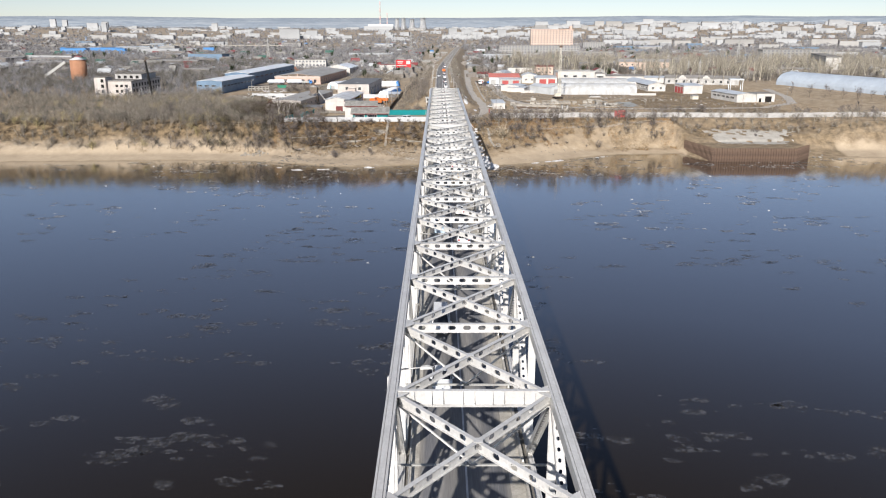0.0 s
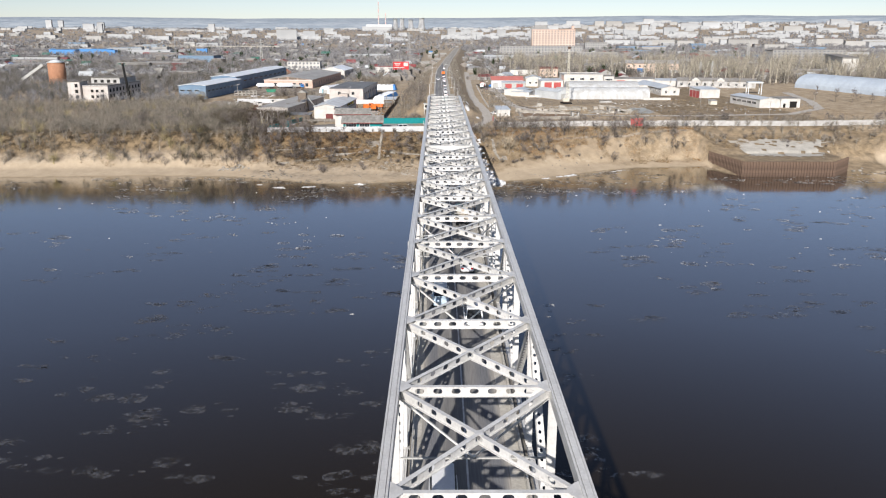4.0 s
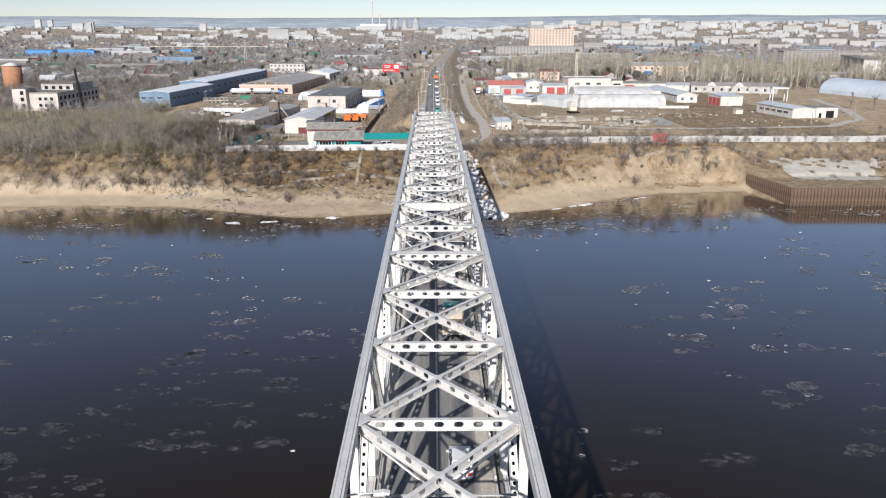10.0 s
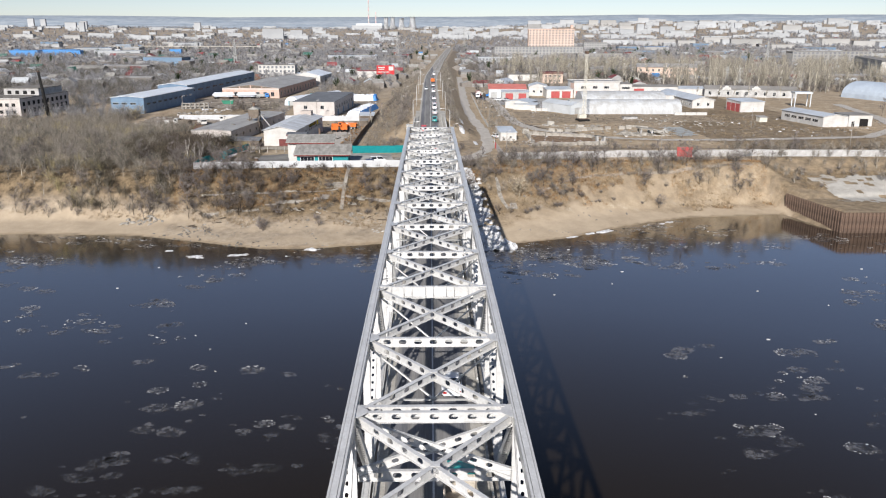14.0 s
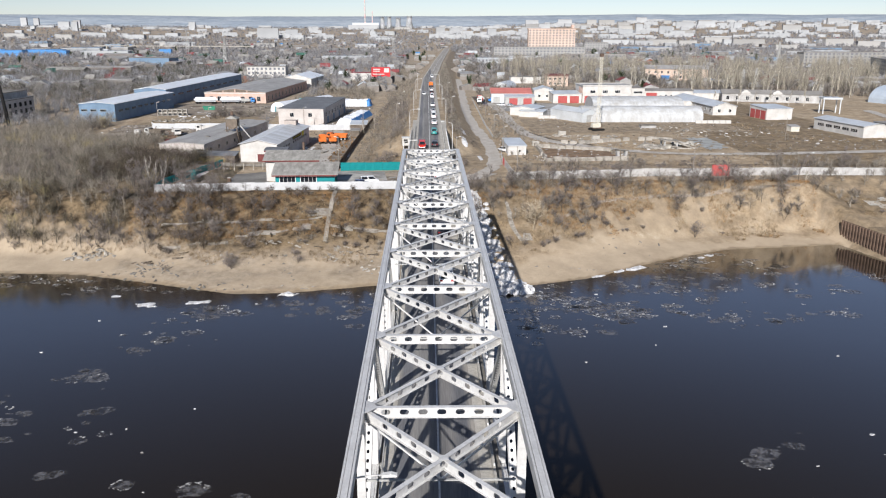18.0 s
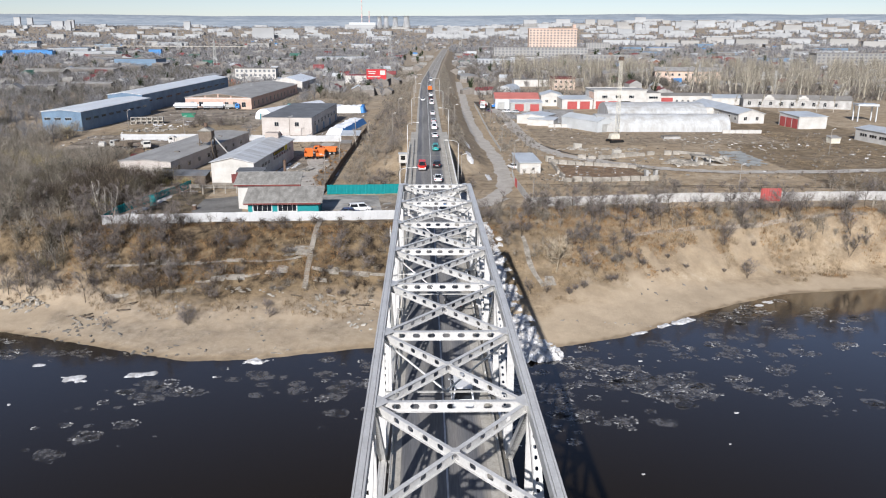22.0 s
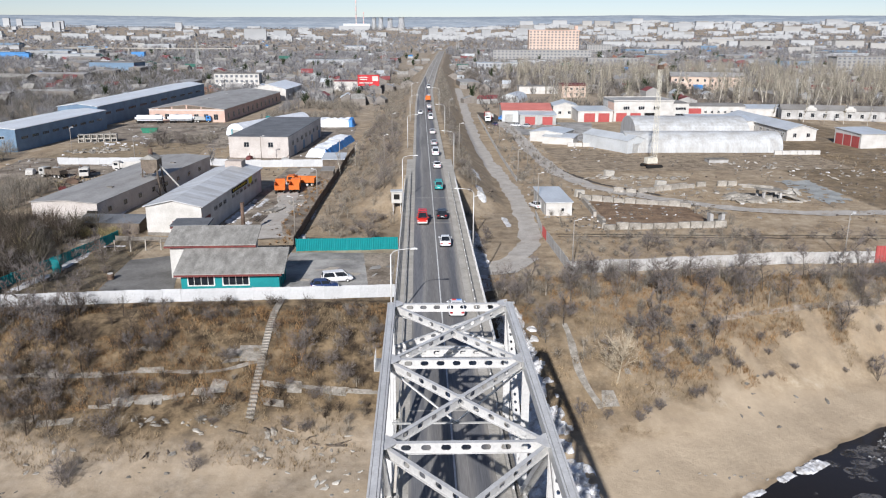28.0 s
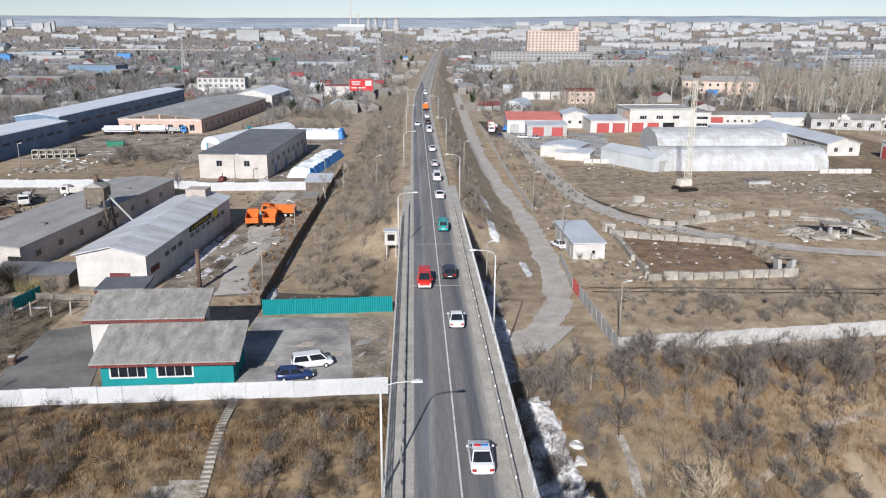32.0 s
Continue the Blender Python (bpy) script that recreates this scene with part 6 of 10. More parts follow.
def crane():
    e = thing("crawler_crane", "cream lattice-mast crawler crane standing idle", "crane", (65.7, 450, gz(65.7, 450)), 12)
    for s in (-1, 1):
        bm = bmesh.new()
        prism(bm, [(-2.6, 0.45), (-2.2, -0.05), (2.2, -0.05), (2.6, 0.45), (2.2, 0.95), (-2.2, 0.95)], s * 1.7 - 0.4, s * 1.7 + 0.4)
        part("track", bm, M_DARK, e)
    bm = bmesh.new()
    box(bm, -1.7, 1.7, -1.3, 1.3, 0.8, 1.3)
    part("turntable", bm, M_RUST, e)
    bm = bmesh.new()
    prism(bm, [(-2.0, 1.3), (1.3, 1.3), (1.3, 2.7), (0.8, 3.1), (-1.8, 2.8)], -1.1, 1.1)
    part("engine_house", bm, M_LAMEL, e)
    bm = bmesh.new()
    box(bm, 0.8, 1.33, -0.95, -0.2, 1.9, 2.6)
    part("cab_window", bm, M_GLASS, e)
    bm = bmesh.new()
    H, n = 25.0, 16
    c = lambda z: 0.62 - 0.26 * (z / H)
    base = Vector((0.6, 0, 2.8))
    for i in range(n):
        z0, z1 = i * H / n, (i + 1) * H / n
        a, b = c(z0), c(z1)
        for sx, sy in ((-1, -1), (1, -1), (1, 1), (-1, 1)):
            bar(bm, base + Vector((sx * a, sy * a, z0)), base + Vector((sx * b, sy * b, z1)), 0.085, 0.085)
        for k in range(4):
            s0 = ((-1, -1), (1, -1), (1, 1), (-1, 1))[k]
            s1 = ((-1, -1), (1, -1), (1, 1), (-1, 1))[(k + 1) % 4]
            if i % 2:
                s0, s1 = s1, s0
            bar(bm, base + Vector((s0[0] * a, s0[1] * a, z0)), base + Vector((s1[0] * b, s1[1] * b, z1)), 0.045, 0.045)
            bar(bm, base + Vector((s0[0] * b, s0[1] * b, z1)), base + Vector((s1[0] * b, s1[1] * b, z1)), 0.05, 0.05)
    part("mast", bm, M_LAMEL, e)
    bm = bmesh.new()
    box(bm, -0.1, 1.3, -0.6, 0.6, 27.7, 28.9)
    part("mast_head", bm, M_RUST, e)


crane()


def hangars():
    arch_tunnel("arched_hangar", "long white corrugated arched hangar", "hangar", 116.5, 484, 13.5, 51, 90, 6.2, M_HANGAR, 1.6, "arched hangars")
    arch_tunnel("arched_hangar", "second white arched hangar set farther back", "hangar", 119, 521, 22, 42, 90, 7.2, M_HANGAR, 1.6, "arched hangars")
    e = hall("hangar_annex", "grey sheet annex against the arched hangar", "shed", 65, 475.2, 8, 22, 28, 4.2, 1.4, M_ROOFM, M_ROOFM, "y", 0.2, 7.0)
    panel_on(e, "gate", "f", 8, 22, 4, 0.25, 3.4, 3.2, M_STEELD, 0.06)
    s = hall("white_store", "low white store with a pale sheet roof", "shed", 38.0, 506, 12, 13, -28, 3.4, 0.8, M_WALLW, M_ROOFM, "y", 0.3, 7.0)
    hall("white_store", "small white lean-to store in front", "shed", 41.5, 499.5, 11, 6, -26, 2.6, 0.6, M_WALLW, M_ROOFM, "p", 0.3, 7.0)
    # red-roofed workshop and its grey bay
    r = hall("red_roof_workshop", "grey workshop with a faded red sheet roof", "workshop", 34.2, 565, 21, 26, -3, 5.2, 1.8, M_ROOFM, M_REDROOF, "x", 0.4, 7.0)
    panel_on(r, "gate", "f", 21, 26, 2.8, 0.25, 3.4, 3.4, M_STEELD, 0.06)
    v = hall("workshop_bay", "low grey sheet bay with two red gates", "workshop", 40.5, 554.5, 15, 10, -3, 4.2, 0.5, M_STEELD, M_ROOFM, "p", 0.3, 7.0)
    for u in (4.2, 11.4):
        panel_on(v, "gate", "f", 15, 10, u, 0.25, 4.2, 3.5, M_REDDOOR, 0.06)
    q = hall("gate_house", "white gabled gate house beside the workshop", "building", 58.5, 580, 10.5, 16, -6, 5.6, 1.5, M_WALLW, M_ROOFM, "y", 0.4, 7.0)
    for i in range(2):
        window(q, "f", 10.5, 16, 3 + i * 4.2, 2.2, 1.4, 1.4, 1)
    # two-storey white garage block with red gates
    g = hall("garage_block", "white two-storey block with red garage gates", "garage", 82.5, 566.5, 26, 18, 2, 8.8, 0.0, M_WALLW, M_ROOFT, "f", 0.3, 7.0, flat_edge=M_WALLW)
    for i in range(3):
        panel_on(g, "gate", "f", 26, 18, 3.4 + i * 6.2, 0.25, 4.6, 3.8, M_DARK if i == 2 else M_REDDOOR, 0.06)
        window(g, "f", 26, 18, 5.4 + i * 6.6, 5.4, 2.8, 1.5, 2)
    panel_on(g, "side_panel", "l", 26, 18, 5, 0.3, 9.4, 8.0, M_BRICKP, 0.05, "pinkish brick end wall")
    k = hall("garage_wing", "low white garage wing with red gates", "garage", 66.8, 565, 15, 16, 1, 4.8, 0.6, M_WALLW, M_ROOFM, "p", 0.3, 7.0)
    for u in (5, 11.2):
        panel_on(k, "gate", "f", 15, 16, u, 0.25, 4.8, 3.8, M_REDDOOR, 0.06)
    hall("link_store", "low white store with a grey sheet roof", "shed", 148.5, 588, 24, 12, -3, 3.6, 0.8, M_WALLW, M_ROOFM, "p", 0.3, 7.0)
    hall("hangar_link", "low pale wing joining hangar and office", "shed", 106, 531, 24, 16, -2, 4.4, 0.8, M_WALLW, M_ROOFM, "p", 0.3, 7.0)
    hall("timber_hut", "tiny yellowish timber hut in the field", "hut", 140, 446.5, 3.4, 3.0, 6, 2.0, 0.4, M_LAMEL, M_ROOFT, "p", 0.25, 7.0)
    fs = thing("frame_store", "open pale steel frame with a flat sheet roof", "shelter", (184, 512, gz(184, 512)), -8)
    for sx in (0.3, 7.7):
        for sy in (0.3, 5.7):
            bm = bmesh.new()
            bar(bm, (sx, sy, -0.3), (sx, sy, 6.6), 0.45, 0.45)
            part("post", bm, M_ROOFM, fs)
    bm = bmesh.new()
    box(bm, -0.3, 8.3, -0.3, 6.3, 6.6, 7.4)
    part("roof", bm, M_ROOFM, fs)
    n = hall("annex_tower", "white block with dark window bands", "building", 109.5, 571, 7, 16, 0, 7.4, 0.0, M_WALLW, M_ROOFG, "f", 0.2, 7.0)
    for z in (2.2, 4.9):
        window(n, "f", 7, 16, 3.5, z, 4.6, 1.2, 3)
    lw = hall("long_store", "long low white store with a grey roof", "warehouse", 116, 588, 32, 14, -2, 4.8, 0.8, M_WALLW, M_ROOFG, "x", 0.3, 7.0)
    panel_on(lw, "gate", "f", 32, 14, 9, 1.6, 6, 2.4, M_REDDOOR, 0.06)
    for i in range(6):
        window(lw, "f", 32, 14, 14 + i * 3, 1.8, 1.2, 1.2, 1)
    w = hall("works_office", "long white works office with a grey gabled roof", "office", 130.2, 505, 11.0, 52, 3, 4.2, 1.7, M_WALLW, M_ROOFM, "y", 0.5, 7.0)
    for i in range(9):
        window(w, "l", 11.0, 52, 3 + i * 5.6, 1.6, 1.8, 1.6, 1)
    for u in (3, 8):
        window(w, "f", 11.0, 52, u, 1.6, 1.4, 1.6, 1)
    b = hall("brick_house", "two-storey brown brick house with a flat roof", "building", 81.8, 690, 14.5, 12, 0, 7.6, 0.0, M_BRICKO, M_TRIM, "f", 0.5, 7.0)
    panel_on(b, "cornice", "f", 14.5, 12, 7.2, 7.0, 15, 0.6, M_TRIM, 0.5)
    for z in (1.4, 4.6):
        for i in range(4):
            window(b, "f", 14.5, 12, 2.2 + i * 3.3, z, 1.5, 1.5, 1)
    hall("white_row", "long low white building behind the brick house", "building", 60, 716, 27, 12, 0, 4.6, 0.0, M_WALLW, M_ROOFG, "f", 0.3, 7.0)
    arch_tunnel("small_hangar", "small grey arched store with open end", "hangar", 46.5, 650, 11, 22, -20, 5, M_ROOFM, 2)
    # red-gated garage row and the works hall to the right
    a = hall("red_garage", "white garage with three tall red gates", "garage", 147, 486.5, 11.8, 14.6, 6, 4.9, 0.6, M_WALLW, M_ROOFM, "p", 0.3, 7.0)
    for i in range(3):
        panel_on(a, "gate", "l", 11.8, 14.6, 2.8 + i * 4.5, 0.25, 3.9, 3.9, M_REDDOOR, 0.06)
    o = hall("works_hall", "low white works hall with a long window band", "workshop", 157.9, 428, 11, 29, 8.6, 4.3, 0.9, M_WALLW, M_ROOFM, "y", 0.4, 7.0)
    for i in range(5):
        window(o, "l", 11, 29, 5 + i * 4.9, 2.0, 3.8, 1.2, 2, M_WALLW)
    o2 = hall("works_gatehouse", "small white gatehouse with a dark open bay", "building", 169.2, 430, 10, 11, 4, 4.6, 0.0, M_WALLW, M_ROOFG, "f", 0.2, 7.0)
    panel_on(o2, "bay", "f", 10, 11, 6.5, 0.25, 3.6, 3.2, M_DARK, 0.04)
    panel_on(o2, "door", "f", 10, 11, 2, 0.25, 1.2, 2.2, M_DARK, 0.04)
    # decorated white pavilion row
    c = hall("white_pavilion", "long white single-storey pavilion with a grey roof", "building", 160.5, 577, 50, 10, -16, 4.6, 1.6, M_PANELG, M_ROOFG, "x", 0.5, 7.0)
    for i in range(9):
        window(c, "f", 46, 10, 3 + i * 5, 1.4, 1.6, 2.0, 1)
    for u in (12, 28):
        bm = bmesh.new()
        prism(bm, [(-2.4, 4.2), (2.4, 4.2), (2.2, 5.6), (1.2, 5.9), (0.9, 6.6), (-0.9, 6.6), (-1.2, 5.9), (-2.2, 5.6)], -0.5, 0.1)
        g_ = part("gable_front", bm, M_WALLW, c)
        g_.matrix_local = pose(u, 0, 0)
    arch_tunnel("air_dome", "large pale blue air-supported dome hall", "hangar", 250, 576, 24, 128, 196, 9.0, mat("pale blue membrane", (0.46, 0.52, 0.58), (0.38, 0.43, 0.49), 0.1, 1, 0.5, bump=0.05, grain=0.06), 5)
    d = hall("pink_school", "faded orange plaster building with pale hip roof", "building", 168, 762, 46, 22, -14, 8.2, 2.2, M_BRICKO, M_ROOFT, "x", 0.8, 7.2)
    for z in (1.6, 5.0):
        for i in range(9):
            window(d, "f", 44, 22, 3 + i * 4.7, z, 1.6, 1.8, 1)


hangars()


def quay():
    """Rusty sheet-piled quay with a concrete top."""
    e = thing("quay_wall", "rusty corrugated sheet-pile quay wall at the water", "quay")
    line = [(101.5, 330.5), (105.5, 306), (137.5, 306), (147.5, 317)]
    proto = None
    for (x0, y0), (x1, y1) in zip(line, line[1:]):
        run = math.hypot(x1 - x0, y1 - y0)
        n = int(run / 1.0)
        a = math.degrees(math.atan2(y1 - y0, x1 - x0))
        for i in range(n):
            x, y = x0 + (x1 - x0) * i / n, y0 + (y1 - y0) * i / n
            m = pose(x, y, 0, 0, 0, a)
            if proto is None:
                bm = bmesh.new()
                pts = [(0, 0), (0.25, 0), (0.35, -0.35), (0.75, -0.35), (0.85, 0), (1.02, 0), (1.02, 0.12), (0, 0.12)]
                lo, hi = [bm.verts.new((px, py, -8)) for px, py in pts], [bm.verts.new((px, py, 0.35)) for px, py in pts]
                for k in range(8):
                    bm.faces.new((lo[k], lo[(k + 1) % 8], hi[(k + 1) % 8], hi[k]))
                bm.faces.new(hi)
                bmesh.ops.recalc_face_normals(bm, faces=bm.faces[:])
                proto = part("sheet_plank", bm, M_RUST, e)
                proto.matrix_local = m
            else:
                same(proto, m)
    ragged("quay_slab", "cracked pale concrete slab behind the quay", [(112, 321), (140, 316.5), (153, 342), (109, 344)], 44, 30, M_CONC, 0.12, 3)
    rubble("quay_stones", "stones and rubble beside the quay", 152, 322, 5, 6, 26, 1.2, 31)


quay()
rubble("scrap_heap", "rusty scrap metal lying in the yard", -100, 445, 9, 6, 34, 1.5, 41, M_RUST)
rubble("scrap_heap", "timber offcuts and scrap by the workshop", -92, 430, 7, 5, 26, 1.4, 42, M_WOOD)
rubble("scrap_heap", "pale concrete debris along the fence", -95, 463, 16, 3.5, 46, 1.5, 43)
rubble("scrap_heap", "dirty snow lumps and rubble in the yard", -102, 497, 10, 6, 34, 1.3, 44, M_SNOW)
rubble("scrap_heap", "scattered scrap behind the pink hall yard", -84, 545, 14, 6, 36, 1.3, 45, M_CONCD)
rubble("scrap_heap", "scrap and boards beside the trucks", -36, 436, 4, 6, 22, 0.9, 46, M_WOOD)
rubble("scrap_heap", "debris at the foot of the embankment", -19, 369, 5, 2.4, 24, 0.7, 47, M_CONCD)
rubble("scrap_heap", "rubbish along the lane wall", 26.5, 440, 1.6, 30, 34, 0.9, 48)
rubble("scrap_heap", "piled timber and boards along the lane", 14.5, 412, 1.2, 22, 26, 1.0, 49, M_WOOD)
rubble("shore_stones", "dark boulders on the sandy shore", -60, 303, 14, 3.5, 90, 0.6, 21, M_CONCD)
rubble("shore_stones", "dark stones lying at the waterline", -42, 295.5, 7, 1.6, 26, 0.8, 22, M_CONCD)
rubble("shore_stones", "a few boulders on sand", -26, 303, 16, 5, 34, 0.45, 23, M_CONCD)
rubble("shore_stones", "broken concrete at the foot of the slope", -12, 306, 5, 4, 30, 0.6, 24, M_CONC)
rubble("shore_stones", "scattered stones on the wide sand beach", 40, 320, 16, 7, 30, 0.6, 25, M_CONCD)


M_SLAB = mat("dirty cracked concrete slab", (0.36, 0.335, 0.295), (0.19, 0.17, 0.14), 0.9, 5, 0.95, bump=0.3, grain=0.25)


def bank_steps():
    """Concrete stair down the bank, each tread a piece."""
    e = thing("bank_stair", "worn concrete stair running down the bank", "stairs")
    proto = None
    n = 44
    for i in range(n):
        t = i / (n - 1)
        x, y = -22.0 - 0.15 * t, 336.2 - 23.6 * t
        m = pose(x, y, gz(x, y) + 0.06, 0, 0, -1)
        if proto is None:
            bm = bmesh.new()
            box(bm, -0.48, 0.48, -0.26, 0.22, -0.3, 0.10)
            proto = part("tread", bm, M_SLAB, e)
            proto.matrix_local = m
        else:
            same(proto, m)
    rng = random.Random(5)
    for x, y, w, d in ((-23.5, 321.9, 2.9, 2.9), (-26.0, 322.2, 2.0, 1.2), (-25.9, 320.8, 1.8, 0.8), (-26.6, 316.4, 2.6, 1.9), (-28.8, 315.4, 1.6, 1.0), (-17.4, 317.3, 2.2, 1.7), (-12.3, 317.3, 3.0, 1.2), (-19.8, 314.7, 2.2, 0.7), (-20.2, 317.2, 2.4, 0.6), (-9.0, 317.4, 2.6, 0.5),
                       (-45.5, 312.6, 5.0, 1.0), (-40.6, 314.4, 2.6, 0.8), (-38.1, 314.8, 2.8, 1.5), (-34.8, 314.8, 3.4, 1.4), (-32.0, 315.1, 2.6, 0.6), (-50.0, 313.6, 3.6, 0.9), (-56.0, 313.2, 4.4, 0.9), (-49.5, 319.8, 3.4, 1.0), (-44.0, 319.2, 3.0, 0.8), (-36.0, 319.6, 3.2, 0.9), (-37.5, 323.0, 1.6, 0.7), (22.8, 317.4, 2.0, 2.6), (26.2, 322.0, 1.3, 0.9)):
        drape("bank_slab", "cracked old concrete slab on the bank", [(x - w / 2 + rng.uniform(-0.4, 0.4), y - d / 2 + rng.uniform(-0.2, 0.2)), (x + w / 2 + rng.uniform(-0.4, 0.4), y - d / 2 + rng.uniform(-0.2, 0.2)), (x + w / 2 + rng.uniform(-0.4, 0.4), y + d / 2 + rng.uniform(-0.2, 0.2)), (x - w / 2 + rng.uniform(-0.4, 0.4), y + d / 2 + rng.uniform(-0.2, 0.2))], 3, 3, M_SLAB, 0.12, "slab")
    lane("bank_path", "trodden earth path across the bank", [(-60, 320.0), (-51, 319.6), (-43.8, 319), (-34.8, 319.5), (-28.1, 318.4), (-24.6, 319.9), (-22.4, 320.7)], 0.55, M_RUBB, 0.12)
    lane("bank_path", "narrow broken concrete path across the bank", [(-21.2, 317), (-17.4, 317.3), (-12.5, 317.3), (-6.5, 317.4)], 0.5, M_RUBB, 0.12)
    lane("bank_path", "strip of grey slabs down the bank", [(19.2, 331), (19.6, 327.8), (19.5, 322), (20.3, 318.8), (21.6, 316)], 1.0, M_SLAB, 0.12)
    lane("bank_path", "trodden earth path along the top of the sandy scarp", [(31, 325), (36, 328.6), (42.5, 333.9), (49, 335.7), (57, 337.8), (71, 340.2), (96, 343)], 0.8, M_YARD, 0.1)


bank_steps()


M_POLE = mat("grey weathered pole concrete", (0.30, 0.27, 0.235), (0.21, 0.19, 0.165), 0.8, 6, 0.95, bump=0.1, grain=0.2)


def utility_poles():
    e = thing("utility_pole", "grey concrete utility pole with a lamp", "utility pole", (24, 351, gz(24, 351)), group="utility poles")
    bm = bmesh.new()
    tube(bm, (0, 0, -0.3), (0, 0, 8.2), 0.13, 0.08, 8)
    part("pole", bm, M_POLE, e)
    bm = bmesh.new()
    bar(bm, (-0.1, 0, 8.0), (0.9, 0, 8.3), 0.08, 0.08)
    box(bm, 0.6, 1.2, -0.12, 0.12, 8.22, 8.4)
    part("lamp_arm", bm, M_STEEL, e)
    for x, y, r in ((72, 354.5, 20), (24.5, 430, 0), (24.6, 395, 10), (30, 452, 40), (-25.2, 372, 180), (-24.6, 402, 180), (26.5, 500, 0), (-24, 450, 180), (126, 420, 0), (140, 372, 30), (-85, 459, 0), (-48, 459, 0), (-112, 480, 0), (8.8, 372, 0), (9.5, 440, 0), (-10.5, 430, 0), (-10, 480, 0), (10, 520, 0), (181, 420, 0)):
        copy_thing(e, pose(x, y, gz(x, y), 0, 0, r))


utility_poles()


def embankment_cabin():
    e = thing("signal_cabin", "small pale booth on posts beside the road", "booth", (-6.2, 388.5, gz(-6.2, 388.5)))
    bm = bmesh.new()
    for sx in (-0.8, 0.8):
        for sy in (-0.6, 0.6):
            bar(bm, (sx, sy, -0.4), (sx, sy, 2.2), 0.12, 0.12)
    part("post", bm, M_STEEL, e)
    bm = bmesh.new()
    box(bm, -1.1, 1.1, -0.9, 0.9, 2.2, 4.6)
    part("cabin", bm, M_WALLW, e)
    bm = bmesh.new()
    box(bm, -0.6, 0.6, -0.93, -0.9, 3.0, 4.1)
    part("opening", bm, M_DARK, e)
    bm = bmesh.new()
    box(bm, -1.3, 1.3, -1.1, 1.1, 4.6, 4.75)
    part("roof", bm, M_ROOFM, e)


embankment_cabin()


M_SILO = mat("weathered orange brick", (0.38, 0.20, 0.12), (0.30, 0.15, 0.09), 0.3, 3, 0.9, bump=0.15, grain=0.2)


def ruined_mill():
    e = hall("ruined_works", "roofless pale concrete works with empty windows", "ruin", -195.5, 463, 19, 44, -2, 8.2, 0.0, M_WALLP, M_CONCD, "f", 0.1, 6.8, flat_edge=M_PANELG)
    for z in (2.2, 5.2):
        for u in (10.5, 13.2, 16):
            window(e, "f", 19, 44, u, z, 1.7, 1.6, 0, M_WALLP, M_DARK)
        for i in range(10):
            window(e, "r", 19, 44, 3 + i * 4.2, z, 2.2, 2.0, 0, M_PANELG, M_DARK)
    t = hall("ruined_works", "tall pale stair tower of the ruin", "ruin", -197, 461, 6.5, 9, -2, 10.4, 0.0, M_WALLP, M_CONCD, "f", 0.1, 6.8)
    for z in (2, 5, 8):
        window(t, "f", 6.5, 9, 4.6, z, 1.6, 1.8, 0, M_DARK, M_DARK)
    g = hall("ruined_works", "upper pale storey of the ruin behind", "ruin", -194, 484, 16, 22, -2, 11.2, 0.0, M_PANELG, M_CONCD, "f", 0.1, 6.8)
    for i in range(4):
        window(g, "f", 16, 22, 2.5 + i * 3.6, 8.9, 2.0, 1.8, 0, M_PANELG, M_DARK)
    c = thing("leaning_stack", "slender dark leaning chimney stack", "chimney", (-166.5, 466, gz(-166.5, 466)))
    bm = bmesh.new()
    tube(bm, (0, 0, -0.5), (-2.2, 0, 19.5), 0.75, 0.55, 12)
    part("shaft", bm, M_DARK, c)
    bm = bmesh.new()
    tube(bm, (-2.2, 0, 19.5), (-2.25, 0, 20), 0.65, 0.65, 12)
    part("rim", bm, M_RUST, c)
    s = thing("brick_silo", "round orange brick tower with a pale cone roof", "tower", (-262, 590, gz(-266, 590)))
    bm = bmesh.new()
    tube(bm, (0, 0, -0.5), (0, 0, 15.5), 5.6, 5.6, 24)
    part("wall", bm, M_SILO, s)
    bm = bmesh.new()
    tube(bm, (0, 0, 15.5), (0, 0, 17.4), 6.1, 1.0, 24)
    part("roof", bm, M_ROOFM, s)
    k = thing("coal_conveyor", "dark sloping conveyor gallery beside the silo", "conveyor", (-279, 588, gz(-279, 588)))
    bm = bmesh.new()
    bar(bm, (-8, 0, 3), (9, 0, 14), 1.8, 1.8)
    part("gallery", bm, M_STEELD, k)
    bm = bmesh.new()
    for x, z in ((-8, 6.5), (0, 12.5)):
        bar(bm, (x - 1, 0, -0.5), (x, 0, z - 3), 0.4, 0.4)
        bar(bm, (x + 1.6, 0, -0.5), (x, 0, z - 3), 0.4, 0.4)
    part("trestle", bm, M_STEELD, k)


ruined_mill()


# ---- vehicles ----
def paint(name, c):
    return mat(name, c, tuple(v * 0.9 for v in c), 0.5, 6, 0.3, bump=0.0, grain=0.04, spec=0.5)


